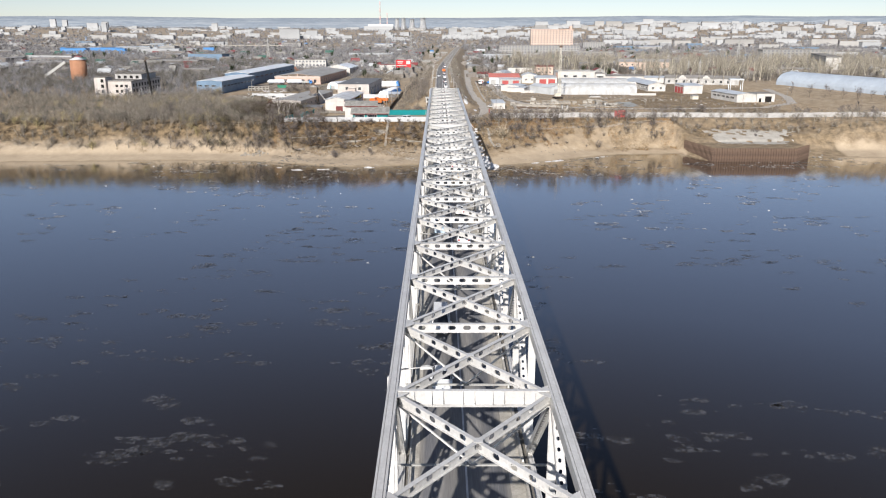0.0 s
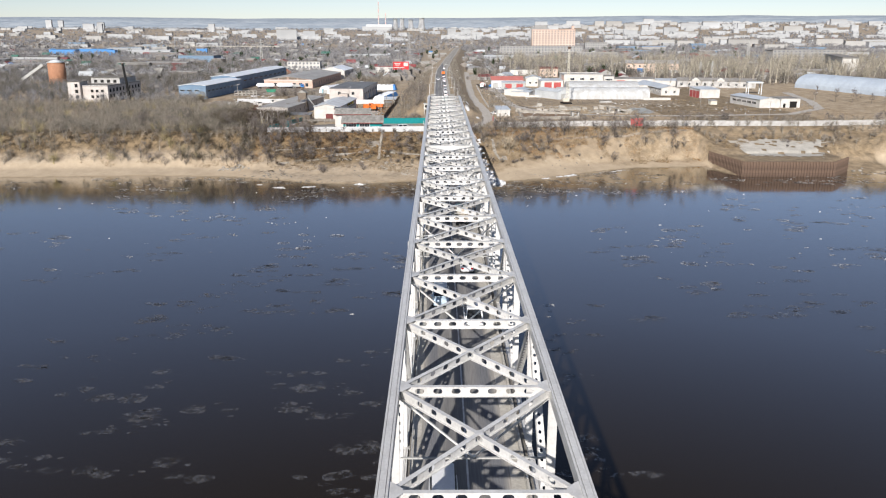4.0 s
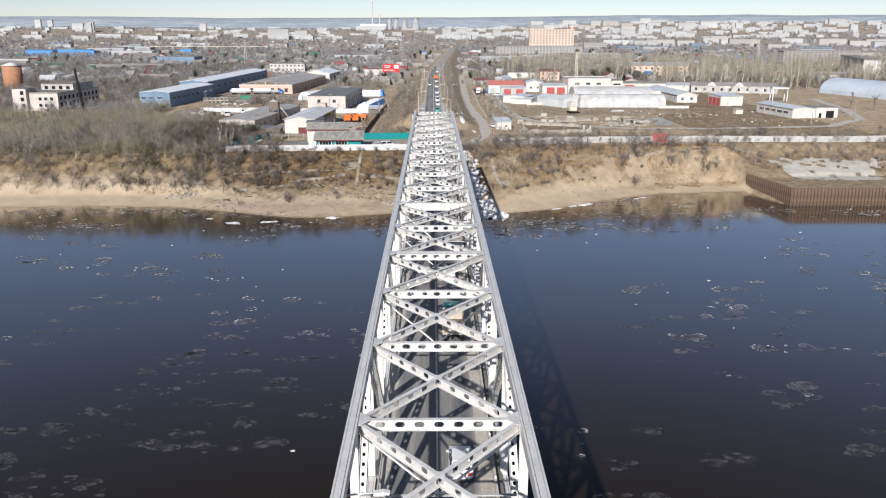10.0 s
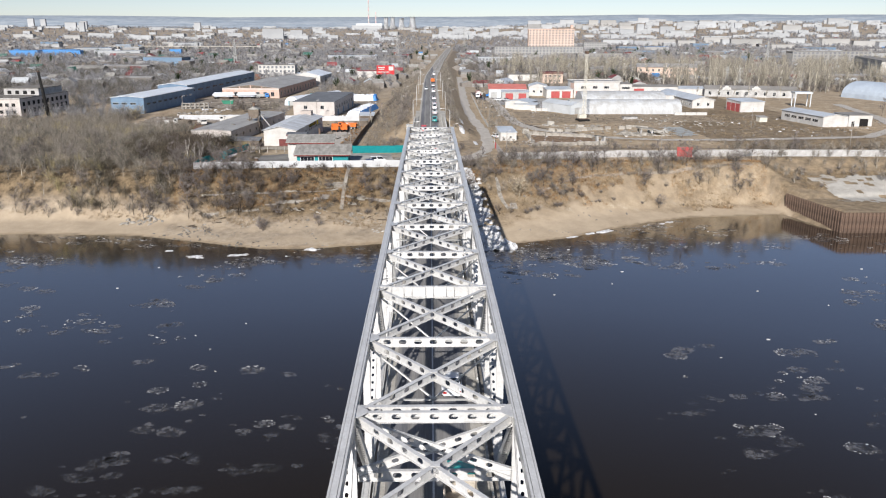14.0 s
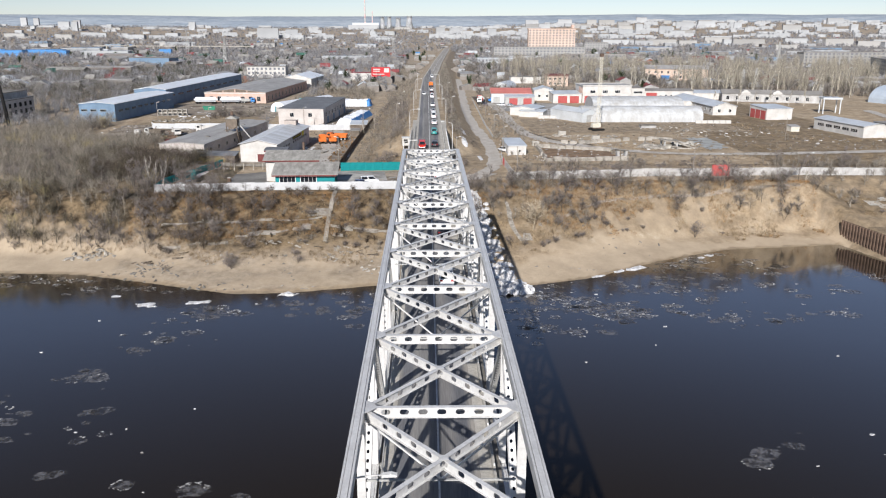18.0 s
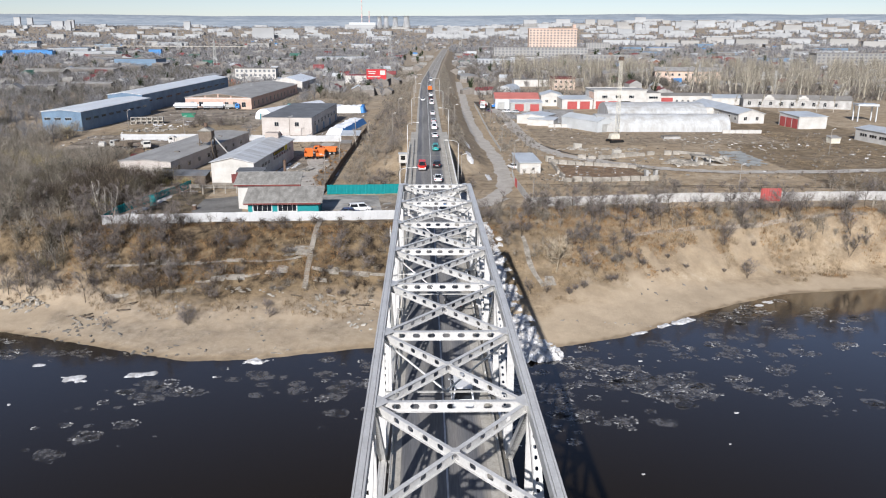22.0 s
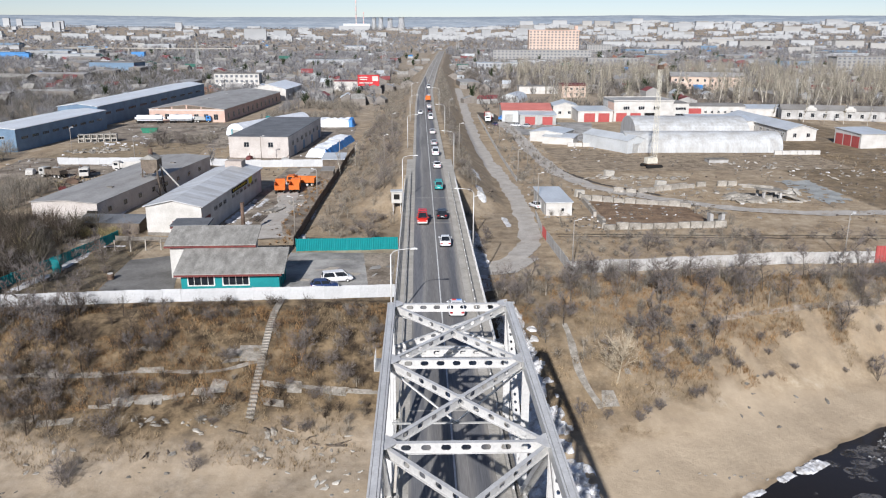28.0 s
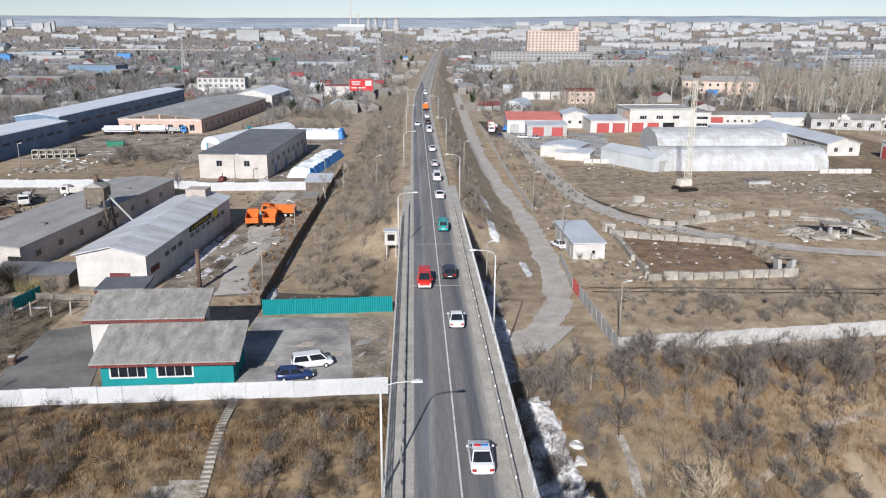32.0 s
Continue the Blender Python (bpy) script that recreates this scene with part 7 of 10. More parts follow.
P_WHITE, P_BLACK, P_SILVER = paint("white car paint", (0.72, 0.73, 0.74)), paint("black car paint", (0.02, 0.022, 0.028)), paint("silver car paint", (0.42, 0.44, 0.46))
P_BLUE, P_RED, P_TEAL = paint("dark blue car paint", (0.02, 0.04, 0.12)), paint("fire red paint", (0.55, 0.03, 0.02)), paint("teal lorry paint", (0.02, 0.30, 0.29))
P_LBLUE = paint("pale blue van paint", (0.42, 0.52, 0.60))
M_HEAD = mat("clear headlight", (0.7, 0.7, 0.7), (0.6, 0.6, 0.6), 1, 5, 0.2, bump=0)
M_TAIL = mat("red tail light", (0.4, 0.02, 0.02), (0.3, 0.015, 0.015), 1, 5, 0.3, bump=0)


def loft(bm, sections):
    """Skin through rings of points."""
    rings = [[bm.verts.new(p) for p in s] for s in sections]
    n = len(rings[0])
    for a, b in zip(rings, rings[1:]):
        for i in range(n):
            bm.faces.new((a[i], a[(i + 1) % n], b[(i + 1) % n], b[i])).smooth = True
    bm.faces.new(rings[0][::-1])
    bm.faces.new(rings[-1])
    bmesh.ops.recalc_face_normals(bm, faces=bm.faces[:])


def car(name, label, cat, x, y, z, rz, body_m, L=4.4, W=1.75, shape="sedan", bonnet=0.85, roof=1.45, group="cars on the road"):
    e = thing(name, label, cat, (x, y, z), rz, group)
    h, w = L / 2, W / 2
    van = shape == "van"

    def ring(yy, half, z0, z1, r=0.12):
        return [(-half, yy, z0 + r), (-half + r, yy, z0), (half - r, yy, z0), (half, yy, z0 + r), (half, yy, z1 - r), (half - r * 1.6, yy, z1), (-half + r * 1.6, yy, z1), (-half, yy, z1 - r)]

    bm = bmesh.new()
    rear = bonnet + (0.1 if shape == "sedan" else 0.15)
    loft(bm, [ring(-h, w * 0.86, 0.38, rear - 0.12), ring(-h + 0.25, w * 0.97, 0.28, rear), ring(-h * 0.4, w, 0.25, bonnet + 0.08), ring(h * 0.3, w, 0.25, bonnet + 0.06), ring(h - 0.35, w * 0.95, 0.28, bonnet - 0.06), ring(h, w * 0.8, 0.38, bonnet - 0.25)])
    part("body", bm, body_m, e)
    y0, y1, y2, y3 = {"sedan": (-h * 0.72, -h * 0.36, h * 0.12, h * 0.46), "hatch": (-h * 0.93, -h * 0.72, h * 0.12, h * 0.48), "van": (-h * 0.97, -h * 0.9, h * 0.42, h * 0.74)}[shape]
    b, t, wb, wt = bonnet + 0.03, roof, w * 0.93, w * 0.76
    bm = bmesh.new()
    lo = [(-wb, y0, b), (wb, y0, b), (wb, y3, b), (-wb, y3, b)]
    hi = [(-wt, y1, t), (wt, y1, t), (wt, y2, t), (-wt, y2, t)]
    v = [bm.verts.new(p) for p in lo + hi]
    for f in ((0, 1, 5, 4), (1, 2, 6, 5), (2, 3, 7, 6), (3, 0, 4, 7), (4, 5, 6, 7)):
        bm.faces.new([v[i] for i in f])
    bmesh.ops.bevel(bm, geom=[ed for ed in bm.edges], offset=0.05, segments=2, affect="EDGES")
    bmesh.ops.recalc_face_normals(bm, faces=bm.faces[:])
    part("cabin", bm, body_m, e)

    def glass(nm, quad, inset=0.12, out=0.018):
        q = [Vector(p) for p in quad]
        c = sum(q, Vector()) / 4
        n = (q[1] - q[0]).cross(q[3] - q[0]).normalized()
        if n.dot(c - Vector((0, (y1 + y2) / 2, (b + t) / 2))) < 0:
            n = -n
        bm = bmesh.new()
        f = [bm.verts.new(c + (p - c) * (1 - inset) + n * out) for p in q]
        g = [bm.verts.new(c + (p - c) * (1 - inset) - n * 0.03) for p in q]
        bm.faces.new(f)
        for i in range(4):
            bm.faces.new((f[i], f[(i + 1) % 4], g[(i + 1) % 4], g[i]))
        bmesh.ops.recalc_face_normals(bm, faces=bm.faces[:])
        part(nm, bm, M_GLASS, e)

    glass("rear_window", (lo[0], lo[1], hi[1], hi[0]), 0.16)
    glass("windscreen", (lo[2], lo[3], hi[3], hi[2]), 0.12)
    for a0, a1, c0, c1 in ((0, 3, 4, 7), (1, 2, 5, 6)):
        p, q, r, s = Vector(lo[a0]), Vector(lo[a1]), Vector(hi[c1 - 4]), Vector(hi[c0 - 4])
        for k, (u0, u1) in enumerate(((0.0, 0.5), (0.5, 1.0))):
            glass("side_window", (p.lerp(q, u0), p.lerp(q, u1), s.lerp(r, u1), s.lerp(r, u0)), 0.14)
    for s in (-1, 1):
        bm = bmesh.new()
        box(bm, s * w * 0.68 - 0.2, s * w * 0.68 + 0.2, h - 0.13, h - 0.02, bonnet - 0.4, bonnet - 0.24)
        part("headlight", bm, M_HEAD, e)
        bm = bmesh.new()
        box(bm, s * w * 0.7 - 0.16, s * w * 0.7 + 0.16, -h - 0.01, -h + 0.1, rear - 0.36, rear - 0.16)
        part("tail_light", bm, M_TAIL, e)
        bm = bmesh.new()
        box(bm, s * (w + 0.07) - 0.09, s * (w + 0.07) + 0.09, y3 - 0.35, y3 - 0.22, b, b + 0.14)
        part("mirror", bm, body_m, e)
    bm = bmesh.new()
    box(bm, -0.26, 0.26, -h - 0.015, -h + 0.05, 0.55, 0.66)
    part("number_plate", bm, M_WHITE, e)
    wheel_parts(e, [(s * (w - 0.1), yy) for s in (-1, 1) for yy in (-h * 0.6, h * 0.62)], 0.31, 0.2)
    return e


def traffic():
    z = ROAD + 0.005
    p = car("police_car", "white police saloon with a red and blue light bar", "car", 2.6, 309.5, z, 0, P_WHITE, 4.55, 1.78)
    for s, m in ((-1, M_RED), (1, M_BLUEP)):
        bm = bmesh.new()
        box(bm, s * 0.27 - 0.25, s * 0.27 + 0.25, -0.18, 0.02, 1.45, 1.54)
        part("light_bar", bm, m, p)
    car("saloon_car", "white saloon car driving on the viaduct", "car", 2.3, 338.5, z, 0, P_WHITE, 4.2, 1.65)
    car("hatchback", "black hatchback driving on the viaduct", "car", 2.3, 356, z, 0, P_BLACK, 4.3, 1.78, "hatch", 0.9, 1.5)
    f = car("fire_van", "red fire service van with a white front", "van", -1.0, 352.5, z, 180, P_RED, 4.6, 1.8, "van", 1.05, 1.9)
    bm = bmesh.new()
    box(bm, -0.75, 0.75, 0.6, 0.95, 2.12, 2.28)
    part("light_bar", bm, M_RED, f)
    bm = bmesh.new()
    box(bm, -0.8, 0.8, 2.3, 2.47, 0.4, 0.62)
    part("bumper", bm, M_WHITE, f)
    car("van", "small teal van driving on the road", "van", 2.4, 381, z, 0, P_TEAL, 4.2, 1.65, "van", 1.05, 1.85)
    for y, m, sh, lab in ((406, P_WHITE, "sedan", "white saloon car following on the road"), (424.5, P_WHITE, "van", "white van following on the road"), (443, P_SILVER, "hatch", "silver hatchback following on the road"), (467, P_WHITE, "sedan", "white saloon car following on the road"), (507, P_WHITE, "van", "white van following on the road"), (530, P_BLACK, "sedan", "dark saloon car following on the road"), (548, P_WHITE, "hatch", "white hatchback following on the road"), (604, P_SILVER, "sedan", "silver saloon far along the road"), (655, P_WHITE, "van", "white van far along the road")):
        car("van" if sh == "van" else "road_car", lab, "van" if sh == "van" else "car", 2.45 + road_x(y) - 0.6, y, z, 0, m, 4.4, 1.75, sh, 0.95 if sh != "van" else 1.15, 1.45 if sh != "van" else 2.1)
    dump_truck("orange lorry far along the road", 2.6, 577, 0, M_ORANGE, z=z, group="lorries on the road", size=0.85)
    car("road_car", "white saloon car coming along the road", "car", -0.9, 524, z, 180, P_WHITE)
    # on the river spans
    dump_truck("teal lorry with a sand-coloured load bed", 2.6, 157, 0, P_TEAL, z=z, bed_m=M_LANE, group="lorries on the road", size=0.85)
    car("van", "white van driving inside the truss", "van", 2.5, 238.5, z, 0, P_WHITE, 5.0, 1.9, "van", 1.15, 2.2)
    car("off_roader", "black off-roader driving inside the truss", "car", 2.6, 262, z, 0, P_BLACK, 4.7, 1.85, "hatch", 1.05, 1.8)
    car("van", "white van coming along the bridge", "van", -0.9, 78, z, 180, P_WHITE, 4.9, 1.9, "van", 1.15, 2.1)
    car("road_car", "white car coming along the bridge", "car", -0.8, 64.5, z, 180, P_WHITE)
    car("minibus", "pale blue minibus coming along the bridge", "van", -0.9, 118.5, z, 180, P_LBLUE, 4.9, 1.9, "van", 1.15, 2.1)
    car("van", "white delivery van heading for the bank", "van", 2.5, 112, z, 0, P_WHITE, 5.4, 2.0, "van", 1.2, 2.4)
    car("road_car", "white hatchback heading for the bank", "car", 2.5, 131, z, 0, P_WHITE, 4.1, 1.7, "hatch")
    car("road_car", "white saloon car heading for the bank", "car", 2.5, 176, z, 0, P_WHITE)
    # parked in the yard
    g = gz(-15, 344) + 0.08
    car("minivan", "white minivan parked in the asphalt yard", "van", -14.6, 345.2, g, -74, P_WHITE, 4.9, 1.85, "van", 1.0, 1.8, "parked cars")
    car("parked_car", "dark blue car parked behind the fence", "car", -16.2, 341.8, g, -78, P_BLUE, 4.3, 1.75, "hatch", 0.9, 1.5, "parked cars")
    for x, y, m, r in ((38, 548, P_WHITE, 60), (42, 546, P_SILVER, 60), (24.5, 397, P_WHITE, 20), (30, 552, P_BLUE, 10)):
        car("parked_car", "car parked in front of the works", "car", x, y, gz(x, y) + 0.08, r, m, group="parked cars")
    dump_truck("white and red lorry parked in the lane", 28.5, 566, 170, P_WHITE, bed_m=P_RED)


traffic()


# ---- bare trees, scrub, dry grass ----
def plant_mat(name, c1, c2, island=False):
    m = mat(name, c1, c2, 0.6, 5, 0.95, bump=0, grain=0.2, rand=0.0 if island else 0.22, spec=0.1)
    if island:
        N, L = m.node_tree.nodes, m.node_tree.links
        geo, mr, mu = N.new("ShaderNodeNewGeometry"), N.new("ShaderNodeMapRange"), N.new("ShaderNodeVectorMath")
        mr.inputs[3].default_value, mr.inputs[4].default_value = 0.45, 1.5
        mu.operation = "SCALE"
        b = N["Principled BSDF"]
        src = b.inputs["Base Color"].links[0].from_socket
        L.new(geo.outputs["Random Per Island"], mr.inputs[0])
        L.new(src, mu.inputs[0])
        L.new(mr.outputs[0], mu.inputs["Scale"])
        L.new(mu.outputs[0], b.inputs["Base Color"])
    return m


M_BARK = plant_mat("grey bark", (0.13, 0.108, 0.09), (0.075, 0.062, 0.05))
M_TWIG = plant_mat("grey-brown twigs", (0.235, 0.207, 0.193), (0.13, 0.114, 0.106))
M_TWIGS = plant_mat("grey-brown far twigs", (0.28, 0.25, 0.208), (0.165, 0.147, 0.122), True)
M_WILLOW = plant_mat("olive willow twigs", (0.34, 0.29, 0.16), (0.25, 0.21, 0.11), True)
M_DARKT = plant_mat("dark tangled twigs", (0.12, 0.105, 0.08), (0.075, 0.066, 0.05), True)
M_DARKB = plant_mat("dark brown twigs", (0.10, 0.079, 0.062), (0.055, 0.043, 0.034), True)
M_UNDER = plant_mat("brown-grey undergrowth", (0.19, 0.172, 0.155), (0.125, 0.113, 0.10), True)
M_SHEDT = plant_mat("dark grey-brown crowns", (0.185, 0.172, 0.152), (0.10, 0.093, 0.083), True)
# greyer, cooler than the near twigs: distance haze mixed into the base colour
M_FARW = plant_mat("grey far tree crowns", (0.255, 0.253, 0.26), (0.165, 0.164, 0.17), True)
M_POPLAR = plant_mat("grey-tan poplar twigs", (0.345, 0.315, 0.255), (0.215, 0.193, 0.155), True)
M_BIRCH = plant_mat("pale birch bark", (0.56, 0.53, 0.47), (0.36, 0.33, 0.28))
M_GRASS = plant_mat("dry golden grass", (0.35, 0.268, 0.165), (0.15, 0.108, 0.068), True)
M_RUSTB = plant_mat("rusty dry weeds", (0.34, 0.21, 0.10), (0.17, 0.10, 0.052), True)
M_PALET = plant_mat("pale tan twigs", (0.42, 0.36, 0.27), (0.28, 0.235, 0.17))
M_PINE = plant_mat("dark pine needles", (0.05, 0.065, 0.035), (0.03, 0.04, 0.022), True)


class Soup:
    """Collects triangles for one mesh."""

    def __init__(self):
        self.v, self.f = [], []

    def tri(self, a, b, c):
        n = len(self.v)
        self.v += [tuple(a), tuple(b), tuple(c)]
        self.f.append((n, n + 1, n + 2))

    def blade(self, p, d, length, width, rng):
        s = Vector((rng.uniform(-1, 1), rng.uniform(-1, 1), rng.uniform(-0.4, 0.4)))
        s = (s - d * s.dot(d)).normalized() * width / 2
        self.tri(p - s, p + s, p + d * length)

    def stick(self, p, q, r0, r1):
        d = (q - p).normalized()
        s = d.cross(Vector((0.3, 0.9, 0.2))).normalized()
        u = d.cross(s)
        n = len(self.v)
        for c, r in ((p, r0), (q, r1)):
            for k in range(3):
                a = k * 2.0944
                self.v.append(tuple(c + s * math.cos(a) * r + u * math.sin(a) * r))
        for k in range(3):
            j = (k + 1) % 3
            self.f.append((n + k, n + j, n + 3 + j, n + 3 + k))

    def mesh(self, name, material):
        me = bpy.data.meshes.new(name)
        me.from_pydata(self.v, [], self.f)
        me.materials.append(material)
        return me


def grow(seed, height, stems, spread, limbs, subs, twigs, twig_w=0.045, upright=0.5):
    """The wood and the twigs of a bare tree or bush, foot at the origin."""
    rng = random.Random(seed)
    wood, leaf = Soup(), Soup()

    def rnd(s):
        return Vector((rng.uniform(-s, s), rng.uniform(-s, s), rng.uniform(-s, s)))

    for st in range(stems):
        a = rng.uniform(0, 6.283)
        lean = spread * (0.15 if stems == 1 else rng.uniform(0.3, 0.9))
        h = height * rng.uniform(0.75, 1.0)
        p, d = Vector((0, 0, -0.2)), Vector((math.cos(a) * lean, math.sin(a) * lean, 1)).normalized()
        r = 0.012 * height / max(1, stems) ** 0.5 + 0.008
        pts = [p]
        nseg = 5
        for i in range(nseg):
            d = (d + rnd(0.13) + Vector((0, 0, 0.06))).normalized()
            q = pts[-1] + d * h / nseg
            wood.stick(pts[-1], q, r * (1 - i / nseg * 0.75), r * (1 - (i + 1) / nseg * 0.75))
            pts.append(q)
        for i in range(limbs):
            t = rng.uniform(0.28 if stems == 1 else 0.2, 0.98)
            k = min(int(t * nseg), nseg - 1)
            base = pts[k].lerp(pts[k + 1], t * nseg - k)
            aa = rng.uniform(0, 6.283)
            ld = Vector((math.cos(aa), math.sin(aa), upright + rng.uniform(-0.15, 0.6))).normalized()
            ln = height * spread * rng.uniform(0.35, 0.75) * (1.15 - t * 0.7)
            mid = base + ld * ln * 0.5
            ld2 = (ld + rnd(0.3) + Vector((0, 0, 0.2))).normalized()
            end = mid + ld2 * ln * 0.5
            wood.stick(base, mid, r * 0.42, r * 0.28)
            wood.stick(mid, end, r * 0.28, r * 0.12)
            for j in range(subs):
                u = rng.uniform(0.25, 1.0)
                b = base.lerp(mid, u * 2) if u < 0.5 else mid.lerp(end, u * 2 - 1)
                sd = (ld2 + rnd(0.8) + Vector((0, 0, 0.25))).normalized()
                sl = ln * rng.uniform(0.25, 0.5)
                leaf.blade(b, sd, sl, twig_w * 1.5, rng)
                for w in range(twigs):
                    c = b + sd * sl * rng.uniform(0.2, 1.0)
                    leaf.blade(c, (sd + rnd(0.9) + Vector((0, 0, 0.15))).normalized(), sl * rng.uniform(0.35, 0.8) + 0.12, twig_w, rng)
    return wood, leaf


KINDS = {}


def tree_kind(key, label, cat, count, bark, twig, **kw):
    protos = []
    for i in range(count):
        wood, leaf = grow(hash_seed(key) + i * 17, **kw)
        protos.append((wood.mesh("trunk", bark), leaf.mesh("crown", twig)))
    KINDS[key] = (protos, label, cat)


def hash_seed(key):
    return sum(ord(c) * (i + 3) for i, c in enumerate(key))


tree_kind("bush", "leafless grey-brown bush on the bank", "bush", 5, M_BARK, M_TWIG, height=2.8, stems=7, spread=0.85, limbs=7, subs=5, twigs=6, twig_w=0.017)
tree_kind("low_bush", "low leafless thicket of thin twigs", "bush", 4, M_BARK, M_TWIG, height=1.8, stems=12, spread=1.0, limbs=6, subs=4, twigs=5, twig_w=0.015)
tree_kind("bare_tree", "leafless grey tree with a spreading crown", "tree", 5, M_BARK, M_TWIG, height=6.0, stems=1, spread=0.62, limbs=18, subs=8, twigs=7, twig_w=0.024)
tree_kind("forked_tree", "leafless forked tree with a fine grey crown", "tree", 4, M_BARK, M_TWIG, height=5.2, stems=3, spread=0.6, limbs=9, subs=7, twigs=7, twig_w=0.022)
tree_kind("birch_tree", "slender pale-barked leafless birch tree", "tree", 3, M_BIRCH, M_TWIG, height=9.0, stems=1, spread=0.35, limbs=18, subs=5, twigs=6, twig_w=0.045, upright=1.0)
tree_kind("pale_tree", "leafless pale tan tree with a wide crown", "tree", 1, M_PALET, M_PALET, height=7.6, stems=1, spread=0.75, limbs=26, subs=9, twigs=7, twig_w=0.032)
tree_kind("poplar_tree", "tall slender leafless poplar tree", "tree", 4, M_BIRCH, M_POPLAR, height=15.0, stems=1, spread=0.22, limbs=26, subs=6, twigs=5, twig_w=0.09, upright=1.6)
COUNT = {}


def plant(key, x, y, scale, rz, parts=True):
    protos, label, cat = KINDS[key]
    i = COUNT.get(key, 0)
    COUNT[key] = i + 1
    tr, cr = protos[i % len(protos)]
    e = thing(key, label, cat, (x, y, gz(x, y)), rz, key.replace("_", " ") + "s")
    e.scale = (scale, scale, scale)
    a, b = new("trunk", tr), new("crown", cr)
    a.parent = b.parent = e
    return e


BUILT = [(-40, 338, -22, 364), (-56, 370, -38, 420), (-88, 380, -56, 450), (-26, 337, -4, 366), (-64, 464, -36, 524), (-40, 470, -22, 560), (-120, 560, -70, 670), (-154, 480, -118, 700), (-74, 515, -48, 566), (24, 386, 33, 406), (34, 375, 62, 412), (62, 472, 130, 535), (36, 500, 52, 522), (33, 545, 160, 610), (126, 495, 152, 570), (138, 440, 186, 505), (-200, 458, -172, 510), (222, 430, 290, 580), (-51, 336, -38, 361), (40, 410, 125, 470), (-125, 430, -66, 470), (-42, 371, -24, 455), (55, 645, 100, 705), (155, 535, 205, 580), (170, 720, 220, 770), (-280, 575, -255, 602), (12, 350, 22, 600), (-128, 468, -62, 566), (-120, 425, -84, 470)]


def free(x, y, pad=1.0):
    if abs(x - road_x(y)) < 6.2 + max(pad, -1):
        return False
    return not any(x0 - pad < x < x1 + pad and y0 - pad < y < y1 + pad for x0, y0, x1, y1 in BUILT)


